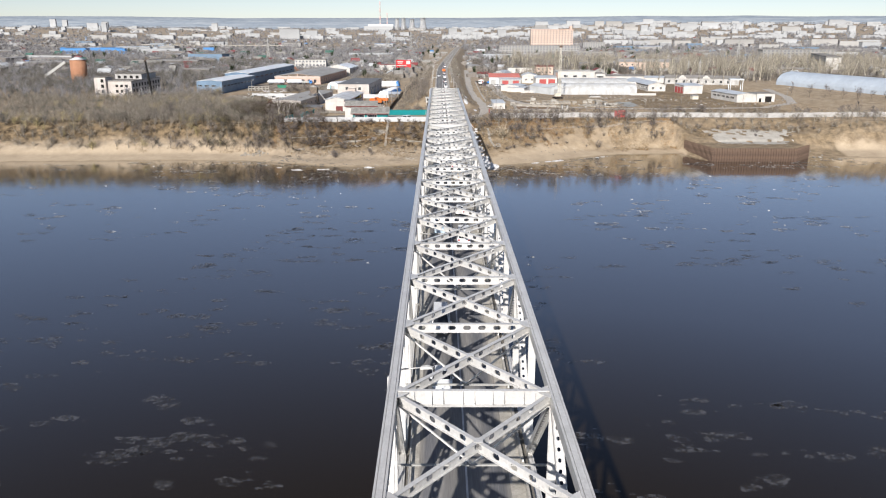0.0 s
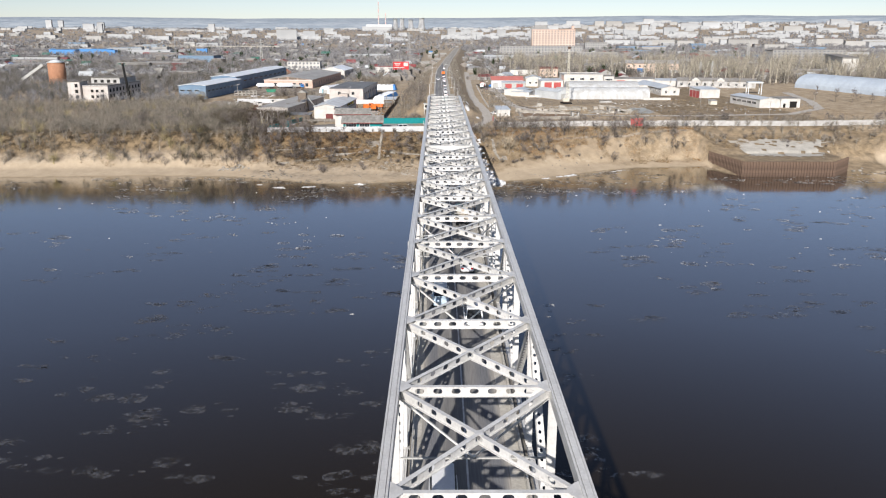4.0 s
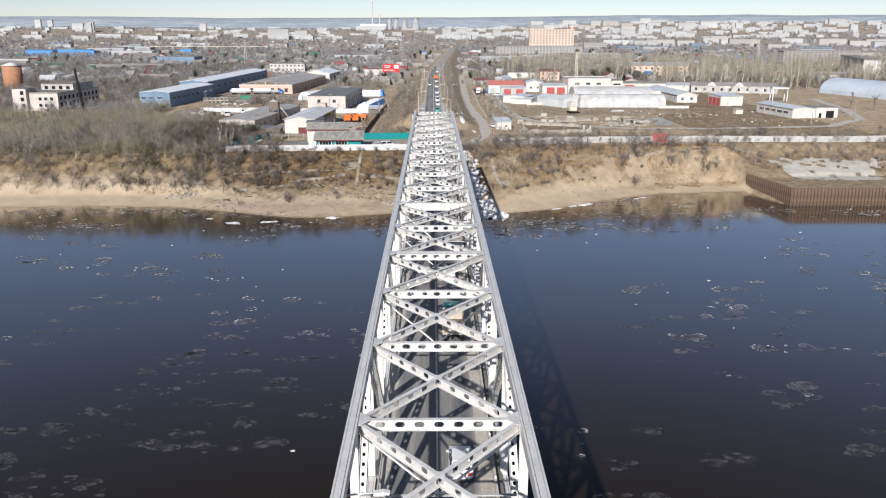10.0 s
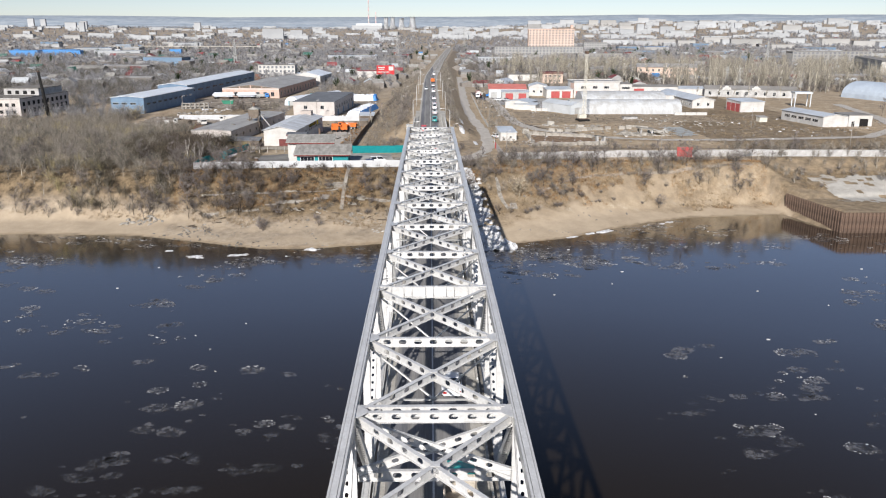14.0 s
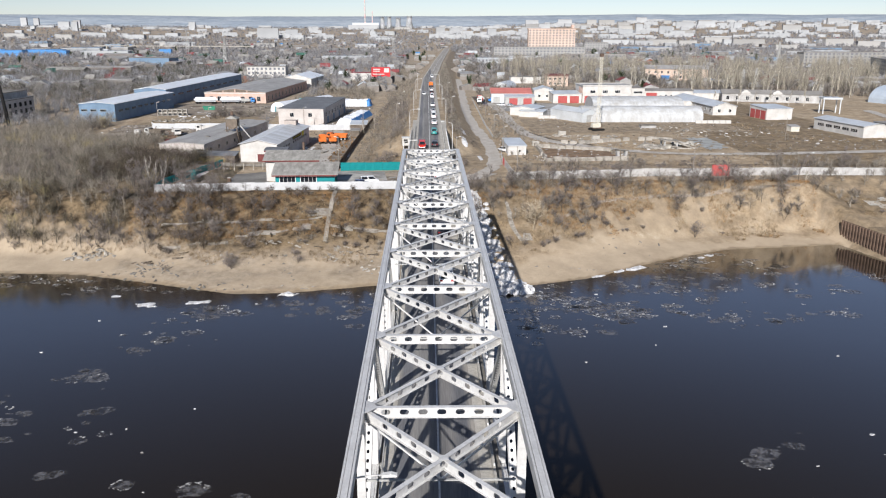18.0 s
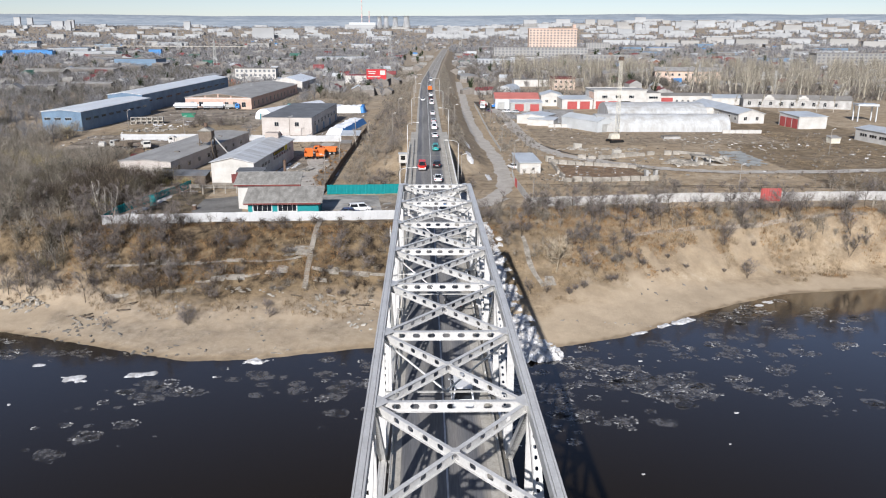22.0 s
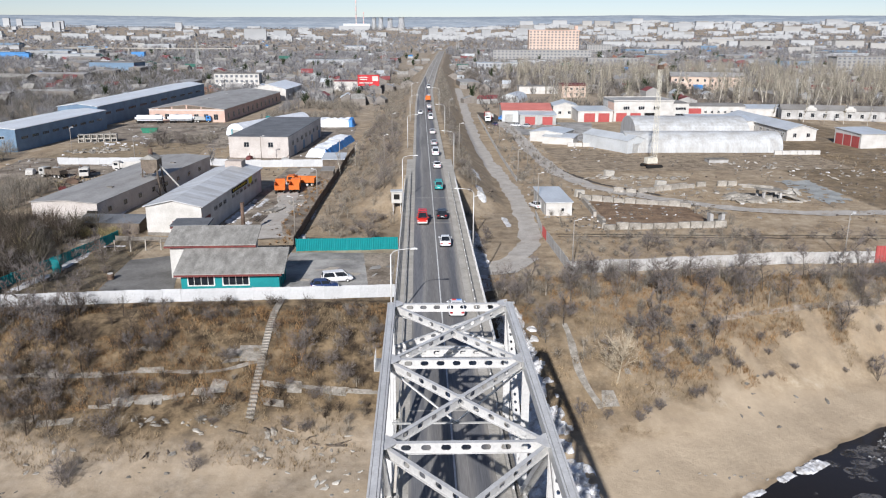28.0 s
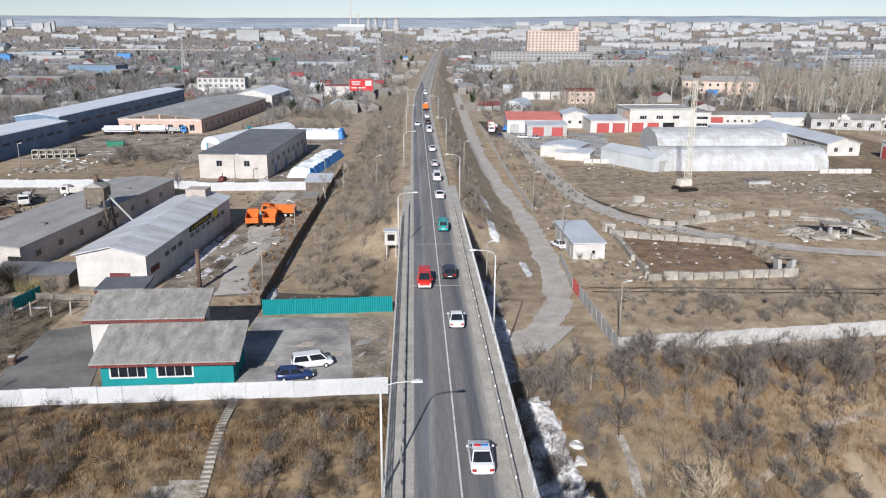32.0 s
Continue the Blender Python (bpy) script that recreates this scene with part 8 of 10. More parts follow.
def near_plants():
    rng = random.Random(77)

    def scatter(n, x0, x1, y0, y1, kinds, s0, s1, thresh=-1.0, freq=0.07, pad=0.5):
        made = tries = 0
        while made < n and tries < n * 30:
            tries += 1
            x, y = rng.uniform(x0, x1), rng.uniform(y0, y1)
            if noise.noise(Vector((x * freq, y * freq, 5))) < thresh or not free(x, y, pad) or y - lerp_table(SHORE, x) < 9 + 7 * smooth_step(25, 45, x) - 10 * smooth_step(48, 66, x) or scarp(x, y) > 0.5 or x > 9 and sandy(x, y) > -0.5 or abs(y - (334 + (x + 65) * 0.06)) < 1.2 and x < -4:
                continue
            if x > 20 and abs(y - 351) < 4 and x < 180:
                continue
            made += 1
            plant(rng.choice(kinds), x, y, rng.uniform(s0, s1), rng.uniform(0, 360))

    scatter(26, -66, -6, 311, 331, ["bush", "low_bush", "low_bush", "bush", "forked_tree"], 0.55, 1.05)
    scatter(26, -68, -46, 311, 332, ["bush", "bush", "forked_tree"], 0.7, 1.1)
    scatter(10, -98, -80, 488, 506, ["bush", "forked_tree"], 0.9, 1.3, -1, 0.07, -99)
    scatter(16, -66, -34, 313, 331, ["bare_tree", "forked_tree"], 0.6, 0.9)
    scatter(30, -76, -58, 312, 346, ["bare_tree", "forked_tree", "bare_tree"], 0.8, 1.25)
    scatter(18, 12, 70, 328, 345, ["bare_tree", "forked_tree"], 0.7, 1.05)
    scatter(90, -130, -67, 314, 372, ["bush", "bare_tree", "forked_tree", "bare_tree"], 0.7, 1.2)
    scatter(84, 8, 96, 322, 345, ["bush", "low_bush", "forked_tree", "bush", "bare_tree"], 0.55, 1.0, -0.2)
    scatter(34, 24, 100, 336, 346.5, ["bare_tree", "forked_tree"], 0.8, 1.3)
    scatter(26, 26, 120, 356, 371, ["low_bush", "bush", "forked_tree"], 0.5, 0.9)
    scatter(60, -21, -7, 368, 560, ["bush", "low_bush", "forked_tree"], 0.7, 1.1, -1, pad=0.2)
    scatter(30, 8, 15.5, 352, 560, ["low_bush", "bush"], 0.6, 1.0, -1, pad=0.0)
    scatter(20, -62, -52, 340, 372, ["bush", "forked_tree", "bare_tree"], 0.6, 0.9)
    scatter(16, 104, 160, 326, 349, ["bush", "low_bush"], 0.6, 1.0)
    scatter(30, 100, 210, 346, 375, ["bush", "bare_tree", "forked_tree"], 0.7, 1.2)
    for x, y, s in ((-66.5, 337.5, 0.85), (-65.2, 339, 0.8), (-68, 338.6, 0.95), (-64.4, 337.4, 0.75), (-69.5, 340, 0.9), (-23, 440, 0.8), (-20, 455, 0.9)):
        plant("birch_tree", x, y, s, rng.uniform(0, 360))
    for key, x, y, s in (("forked_tree", -54.9, 304.4, 0.5), ("bush", -40.7, 303.4, 1.25), ("bush", -41.6, 304.2, 1.0), ("bare_tree", -54.7, 314.5, 0.85), ("forked_tree", -49.8, 314.4, 0.85),
                         ("bare_tree", -50.9, 324.1, 1.1), ("forked_tree", -36.1, 322.5, 0.8), ("bare_tree", -64.6, 320.1, 1.2), ("bare_tree", -16.5, 320.9, 0.95), ("bush", -27.2, 305.2, 0.8),
                         ("pale_tree", 24.4, 320.2, 1.0), ("bare_tree", -41.3, 315.3, 0.62), ("bare_tree", -46.2, 314.9, 0.7), ("forked_tree", -37.9, 316.7, 0.5), ("bush", -36.2, 322.4, 1.15), ("bare_tree", -50.2, 327.9, 0.8), ("bush", -17.5, 322.8, 1.2), ("bush", -15.6, 319.5, 1.1), ("bush", -10.9, 318.7, 1.1), ("bush", -13.4, 320.8, 0.9), ("bush", -39.3, 310.5, 1.1), ("bush", -38.0, 309.4, 0.9), ("low_bush", -28.0, 307.2, 1.0), ("low_bush", -15.3, 311.2, 0.9), ("forked_tree", -54.8, 361.1, 0.55), ("forked_tree", -55.0, 347.8, 0.45), ("forked_tree", 18.9, 313.4, 0.7), ("bush", 21.8, 314.2, 0.6), ("forked_tree", 32.0, 320.2, 0.7), ("low_bush", 29.1, 316.2, 0.9), ("low_bush", 34.6, 318.9, 0.9), ("low_bush", 35.9, 319.6, 0.7), ("low_bush", 26.0, 314.0, 0.8), ("low_bush", 27.4, 315.4, 0.7), ("low_bush", 47.5, 325.2, 0.6), ("low_bush", 46.4, 324.6, 0.45), ("low_bush", 51.9, 327.6, 0.6), ("low_bush", 38, 325.1, 1.0), ("low_bush", 36.4, 324.2, 0.9), ("low_bush", 39.8, 326.4, 0.9), ("low_bush", 60.5, 329.5, 0.5), ("low_bush", 66, 331, 0.6), ("low_bush", 73, 332, 0.5), ("bush", 48, 331, 0.6), ("bush", 52.5, 332.6, 0.55), ("bush", 62, 335, 0.6), ("bush", 69, 336.5, 0.55), ("bare_tree", 32.2, 327.7, 0.9), ("bare_tree", 23.1, 341, 1.0), ("bare_tree", 42, 338, 1.1), ("bare_tree", 54.8, 338, 1.1)):
        plant(key, x, y, s, x * 31)
    # low hedge stubs by the white fence
    for x in (-41, -38.5, -33.5, -29, -23.2, -21.8):
        plant("low_bush", x, 334.3, 0.75, rng.uniform(0, 360))
    for x, y, k in ((163, 561, 0.7), (170, 557, 0.55), (178, 556, 0.8), (186, 552, 0.6), (193, 550, 0.85), (154, 572, 0.6), (200, 546, 0.7)):
        plant("poplar_tree", x, y, k, x * 7)
    for x, y in ((206, 467), (212, 462), (219, 458), (227, 455), (234, 452), (242, 449), (250, 446), (226, 470), (240, 462), (254, 455)):
        plant(rng.choice(("bare_tree", "forked_tree")), x + rng.uniform(-2, 2), y + rng.uniform(-2, 2), rng.uniform(1.0, 1.5), rng.uniform(0, 360))
    for i in range(46):
        plant("poplar_tree", rng.uniform(120, 330), rng.uniform(610, 735), rng.uniform(1.0, 1.5), rng.uniform(0, 360))
    for x in range(0, 14):
        plant("poplar_tree", 172 + x * 6.5 + rng.uniform(-2, 2), 600 + rng.uniform(-14, 14), rng.uniform(1.0, 1.4), rng.uniform(0, 360))


near_plants()


def far_tree(soup, rng, x, y, z, h, w, n, tw):
    """A small bare crown of n thin shoots over a stem."""
    base = Vector((x, y, z))
    soup.blade(base + Vector((0, 0, -0.2)), Vector((rng.uniform(-0.05, 0.05), 0, 1)).normalized(), h * 0.8, 0.05 * h, rng)
    for _ in range(n):
        a, t = rng.uniform(0, 6.283), rng.random() ** 0.7
        p = base + Vector((math.cos(a) * w * 0.25 * t, math.sin(a) * w * 0.25 * t, h * rng.uniform(0.12, 0.55)))
        d = Vector((math.cos(a) * w * t, math.sin(a) * w * t, h * rng.uniform(0.18, 0.62))).normalized()
        soup.blade(p, d, h * rng.uniform(0.3, 0.55), tw, rng)


def woods():
    rng = random.Random(5)

    def fill(name, label, n, x0, x1, y0, y1, h0, h1, shoots, tw, material, thresh=-0.1, freq=0.02, wide=0.45, pad=2.0):
        s = Soup()
        made = tries = 0
        while made < n and tries < n * 12:
            tries += 1
            x, y = rng.uniform(x0, x1), rng.uniform(y0, y1)
            if noise.noise(Vector((x * freq, y * freq, 11))) < thresh or not free(x, y, pad) or y - lerp_table(SHORE, x) < 12 or 9 < x < 100 and sandy(x, y) > -0.5:
                continue
            made += 1
            h = rng.uniform(h0, h1)
            far_tree(s, rng, x, y, gz(x, y), h, h * wide * rng.uniform(0.8, 1.3), shoots, tw)
        ob = new(name, s.mesh(name, material))
        tagged(ob, label, "trees", kind="stuff")

    fill("bank_scrub", "dense leafless scrub covering the river bank", 2700, -330, -66, 313, 450, 2.5, 6.0, 50, 0.065, M_TWIGS, -0.5, 0.03, 0.55)
    fill("bank_scrub", "darker leafless scrub on the river bank", 700, -330, -66, 316, 450, 2.5, 6.5, 60, 0.06, M_SHEDT, -0.25, 0.025, 0.55)
    fill("dark_thicket", "dark tangled thicket beside the teal fence", 120, -86, -66.5, 345, 378, 4, 7.5, 130, 0.05, M_DARKB, -0.6, 0.06, 0.5, -3)
    fill("yellow_hedge", "olive-yellow budding hedge behind the garden", 26, -69, -58, 372, 375.5, 1.8, 3.2, 130, 0.04, M_WILLOW, -1, 0.05, 0.5, -99)
    fill("dark_thicket", "dark tangled thicket beside the yard", 150, -100, -62, 343, 385, 4, 7.5, 110, 0.05, M_DARKT, -0.3, 0.06, 0.45, 1.0)
    fill("dark_thicket", "dark tangled brush on the bank", 60, -100, -66, 318, 345, 3, 6, 110, 0.045, M_DARKT, -0.1, 0.06, 0.5, 1.0)
    fill("lane_scrub", "bare brush between lane and works track", 150, 24, 37, 400, 560, 1.2, 3.2, 70, 0.035, M_TWIGS, -0.3, 0.05, 0.6, 0.5)
    fill("yard_brush", "low bare brush around the foundations", 170, 26, 64, 356, 400, 0.8, 2.4, 80, 0.025, M_TWIGS, -0.1, 0.06, 0.6, -4)
    fill("yard_brush", "low bare brush in the open yard", 160, 62, 180, 356, 470, 0.8, 2.2, 60, 0.03, M_TWIGS, 0.05, 0.05, 0.6, -50)
    fill("bank_thicket", "dark brown bare thicket on the grassy bank", 95, -66, -38, 311, 333, 1.6, 4.8, 130, 0.024, M_DARKB, -0.3, 0.09, 0.6, 0.5)
    fill("bank_thicket", "dark brown bare thicket on the grassy bank", 64, -42, -7, 313, 334, 1.2, 3.0, 130, 0.024, M_DARKB, -0.1, 0.09, 0.6, 0.5)
    fill("willow_scrub", "olive-yellow budding willow clumps", 150, -190, -66, 316, 470, 3, 6.5, 60, 0.06, M_WILLOW, 0.12, 0.05, 0.5, 1.0)
    fill("yard_scrub", "dense bare brush beside the yards", 900, -150, -84, 335, 484, 2.5, 6.5, 80, 0.055, M_TWIGS, -0.35, 0.04, 0.5, 1.0)
    fill("yard_scrub", "bare brush thickets among the works", 420, -130, -30, 470, 720, 3, 6, 70, 0.08, M_TWIGS, 0.0, 0.03, 0.55, 1.0)
    fill("slope_scrub", "thin leafless scrub on the embankment slopes", 1300, -22, -6.5, 372, 1000, 1.6, 3.8, 60, 0.035, M_TWIGS, -1, 0.03, 0.55, 0.2)
    fill("slope_scrub", "thin leafless scrub on the embankment slopes", 900, 7.4, 17, 396, 1000, 1.2, 3.2, 50, 0.035, M_TWIGS, -1, 0.03, 0.55, 0.0)
    fill("bank_scrub", "leafless scrub on the far right bank", 900, 96, 430, 335, 372, 2.0, 5.0, 40, 0.07, M_TWIGS, -0.3, 0.03, 0.5)
    fill("wall_scrub", "leafless scrub along the concrete wall", 130, 14, 100, 337, 347, 1.6, 4.4, 130, 0.024, M_TWIGS, -0.35, 0.05, 0.6)
    fill("wall_scrub", "leafless scrub on the slope beside the bridge", 80, 8, 48, 322, 340, 1.2, 3.2, 120, 0.022, M_TWIGS, -0.2, 0.08, 0.6)
    fill("slope_brush", "leafless brush on the grassy bank", 130, -66, -5, 311, 332, 0.8, 2.4, 100, 0.02, M_TWIGS, -0.25, 0.06, 0.7)
    fill("lane_scrub", "leafless brush beyond the concrete wall", 130, 24, 170, 356, 372, 1.0, 2.8, 100, 0.022, M_TWIGS, -0.2, 0.05, 0.6)
    fill("shed_trees", "dense dark bare trees behind the long sheds", 1500, -380, -158, 455, 900, 5, 10, 110, 0.09, M_SHEDT, -0.5, 0.02, 0.5, 1.0)
    fill("school_brush", "dark bare brush before the orange building", 190, 128, 235, 715, 757, 3.5, 7.5, 110, 0.10, M_SHEDT, -0.6, 0.03, 0.6, 1.0)
    fill("yard_brush", "brown dead brush in the middle of the yards", 60, -96, -74, 498, 520, 1.6, 3.6, 130, 0.035, M_TWIGS, -0.6, 0.05, 0.6, -99)
    fill("yard_brush", "rusty dead weeds along the plank fence", 90, -29.5, -24.9, 367, 445, 0.4, 1.3, 90, 0.03, M_RUSTB, -1, 0.05, 0.8, -99)
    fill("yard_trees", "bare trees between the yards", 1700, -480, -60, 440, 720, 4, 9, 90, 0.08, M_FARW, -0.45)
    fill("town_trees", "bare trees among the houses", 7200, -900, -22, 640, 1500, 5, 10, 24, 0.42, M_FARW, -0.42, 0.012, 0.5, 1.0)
    fill("poplar_wood", "dense yellowish bare poplar wood", 900, 60, 480, 600, 940, 13, 22, 40, 0.13, M_POPLAR, -0.25, 0.012, 0.24, 3)
    fill("under_wood", "grey bare undergrowth below the poplars", 2200, 30, 480, 600, 960, 4, 9, 40, 0.22, M_UNDER, -0.5, 0.012, 0.5, 2)
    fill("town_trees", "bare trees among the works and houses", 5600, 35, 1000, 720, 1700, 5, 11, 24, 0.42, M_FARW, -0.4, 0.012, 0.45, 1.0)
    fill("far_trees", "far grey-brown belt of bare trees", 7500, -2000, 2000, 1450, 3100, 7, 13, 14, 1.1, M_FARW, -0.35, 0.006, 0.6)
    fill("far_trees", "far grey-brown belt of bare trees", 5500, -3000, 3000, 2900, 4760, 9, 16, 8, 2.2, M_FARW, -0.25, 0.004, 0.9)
    fill("pines", "a few dark pines among bare trees", 160, -500, 500, 620, 1600, 7, 12, 60, 0.5, M_PINE, -1, 0.02, 0.3)


woods()


def grasses():
    rng = random.Random(9)
    for name, label, mat_, n, boxes, hh in (("bank_grass", "dry golden grass on the bank", M_GRASS, 26000, ((-68, -4, 306, 333.5), (7, 100, 312, 346), (-130, -68, 312, 340), (104, 150, 309, 346)), 0.75),
                                            ("rusty_weeds", "rusty brown dry weeds on the bank", M_RUSTB, 11000, ((-68, -4, 314, 333.5), (7, 100, 322, 346)), 0.85),
                                            ("field_grass", "dry yellow grass tufts in the yards", M_GRASS, 12000, ((24, 190, 354, 476), (-24, -6, 366, 470), (7, 15, 352, 480), (-60, -50, 340, 372)), 0.55)):
        s = Soup()
        total = sum((b - a) * (d - c) for a, b, c, d in boxes)
        for a, b, c, d in boxes:
            k = int(n * (b - a) * (d - c) / total)
            for _ in range(k):
                x, y = rng.uniform(a, b), rng.uniform(c, d)
                lim = 11 + 3 * smooth_step(15, 40, x) - 9 * smooth_step(45, 70, x)
                if y - lerp_table(SHORE, x) < lim + 5 * noise.noise(Vector((x * 0.1, y * 0.1, 2))) or noise.noise(Vector((x * 0.12, y * 0.12, hh * 9))) < -0.12 or scarp(x, y) > 0.6 or x > 9 and (sandy(x, y) > -0.2 or sandy(x, y) > -7 and noise.noise(Vector((x * 0.16, y * 0.16, 51))) > 0.06):
                    continue
                if name == "field_grass" and not free(x, y, -1):
                    continue
                z = gz(x, y) - 0.05
                for _b in range(9):
                    q = Vector((x + rng.uniform(-0.35, 0.35), y + rng.uniform(-0.35, 0.35), z))
                    s.blade(q, Vector((rng.uniform(-0.55, 0.55), rng.uniform(-0.55, 0.55), 1)).normalized(), hh * rng.uniform(0.4, 1.1), 0.045, rng)
        tagged(new(name, s.mesh(name, mat_)), label, "grass", kind="stuff")


grasses()


# ---- the town behind ----
M_CREAM = mat("cream plaster", (0.37, 0.365, 0.35), (0.29, 0.285, 0.275), 0.1, 1, 0.9, bump=0.05, grain=0.08, rand=0.12)
M_PALE = mat("pale concrete panel", (0.385, 0.395, 0.405), (0.31, 0.32, 0.325), 0.1, 1, 0.9, bump=0.05, grain=0.08, rand=0.15)
M_TOWN = [M_CREAM, M_CREAM, M_PALE, mat("grey plank wall", (0.22, 0.20, 0.18), (0.16, 0.145, 0.13), 0.5, 4, 0.9, grain=0.15, rand=0.2), M_BRICKR, M_WOOD]
M_TROOF = [M_SLATE, M_ROOFT, M_ROOFG, mat("maroon sheet roof", (0.24, 0.07, 0.07), (0.19, 0.055, 0.055), 0.2, 2, 0.7, bump=0.05, rand=0.2), mat("green sheet roof", (0.06, 0.17, 0.13), (0.045, 0.13, 0.10), 0.2, 2, 0.7, bump=0.05), M_ROOFM, M_SLATE]
# paler than M_GLASS: the bright sky mirrored in far panes is painted in
M_GLASSF = mat("sky-lit far window glass", (0.15, 0.16, 0.18), (0.11, 0.12, 0.135), 1, 3, 0.3, bump=0, grain=0.1, spec=0.5)
TOWN_MESH = {}


def town_mesh(kind):
    """Unit meshes for houses: body and the two roof slopes, one metre each way."""
    if kind in TOWN_MESH:
        return TOWN_MESH[kind]
    bm = bmesh.new()
    if kind == "wall":
        prism(bm, [(-0.5, -0.1), (0.5, -0.1), (0.5, 0.6), (0, 1.0), (-0.5, 0.6)], -0.5, 0.5)
    elif kind == "box":
        box(bm, -0.5, 0.5, -0.5, 0.5, -0.05, 1)
    elif kind == "roof":
        prism(bm, [(-0.58, 0.55), (0, 1.02), (0.58, 0.55), (0.58, 0.60), (0, 1.08), (-0.58, 0.60)], -0.55, 0.55)
    elif kind == "lid":
        box(bm, -0.51, 0.51, -0.51, 0.51, 1.0, 1.03)
    elif kind == "glass":
        box(bm, -0.5, 0.5, -0.08, 0.02, 0, 1)
    me = bpy.data.meshes.new(kind)
    bm.to_mesh(me)
    bm.free()
    TOWN_MESH[kind] = me
    return me


def unit(name, kind, material, parent, m):
    key = (kind, material.name)
    if key not in TOWN_MESH:
        me = town_mesh(kind).copy()
        me.materials.append(material)
        TOWN_MESH[key] = me
    o = new(name, TOWN_MESH[key])
    o.parent = parent
    o.matrix_local = m
    return o


def cottage(x, y, w, d, h, rz, wall_m, roof_m):
    e = thing("cottage", "small single-storey house with a pitched roof", "house", (x, y, gz(x, y)), rz, "cottages of the town")
    unit("wall", "wall", wall_m, e, Matrix.Diagonal((w, d, h, 1)))
    unit("roof", "roof", roof_m, e, Matrix.Diagonal((w, d, h, 1)))


def block(name, label, cat, x, y, w, d, h, rz, wall_m, roof_m, floors=0, cols=0, group="", bands=0):
    e = thing(name, label, cat, (x, y, gz(x, y)), rz, group)
    unit("wall", "box", wall_m, e, Matrix.Diagonal((w, d, h, 1)))
    unit("roof", "lid", roof_m, e, Matrix.Diagonal((w, d, h, 1)))
    for f in range(floors):
        for c in range(cols):
            unit("window", "glass", M_GLASSF, e, pose(-w / 2 + (c + 0.5) * w / cols, -d / 2, h * (f + 0.3) / floors) @ Matrix.Diagonal((w / cols * 0.5, 1.5, h / floors * 0.5, 1)))
    for b in range(bands):
        unit("balcony_stack", "box", wall_m, e, pose(-w / 2 + (b + 0.5) * w / bands, -d / 2 - 0.6, h * 0.08) @ Matrix.Diagonal((w / bands * 0.35, 1.2, h * 0.86, 1)))
    return e


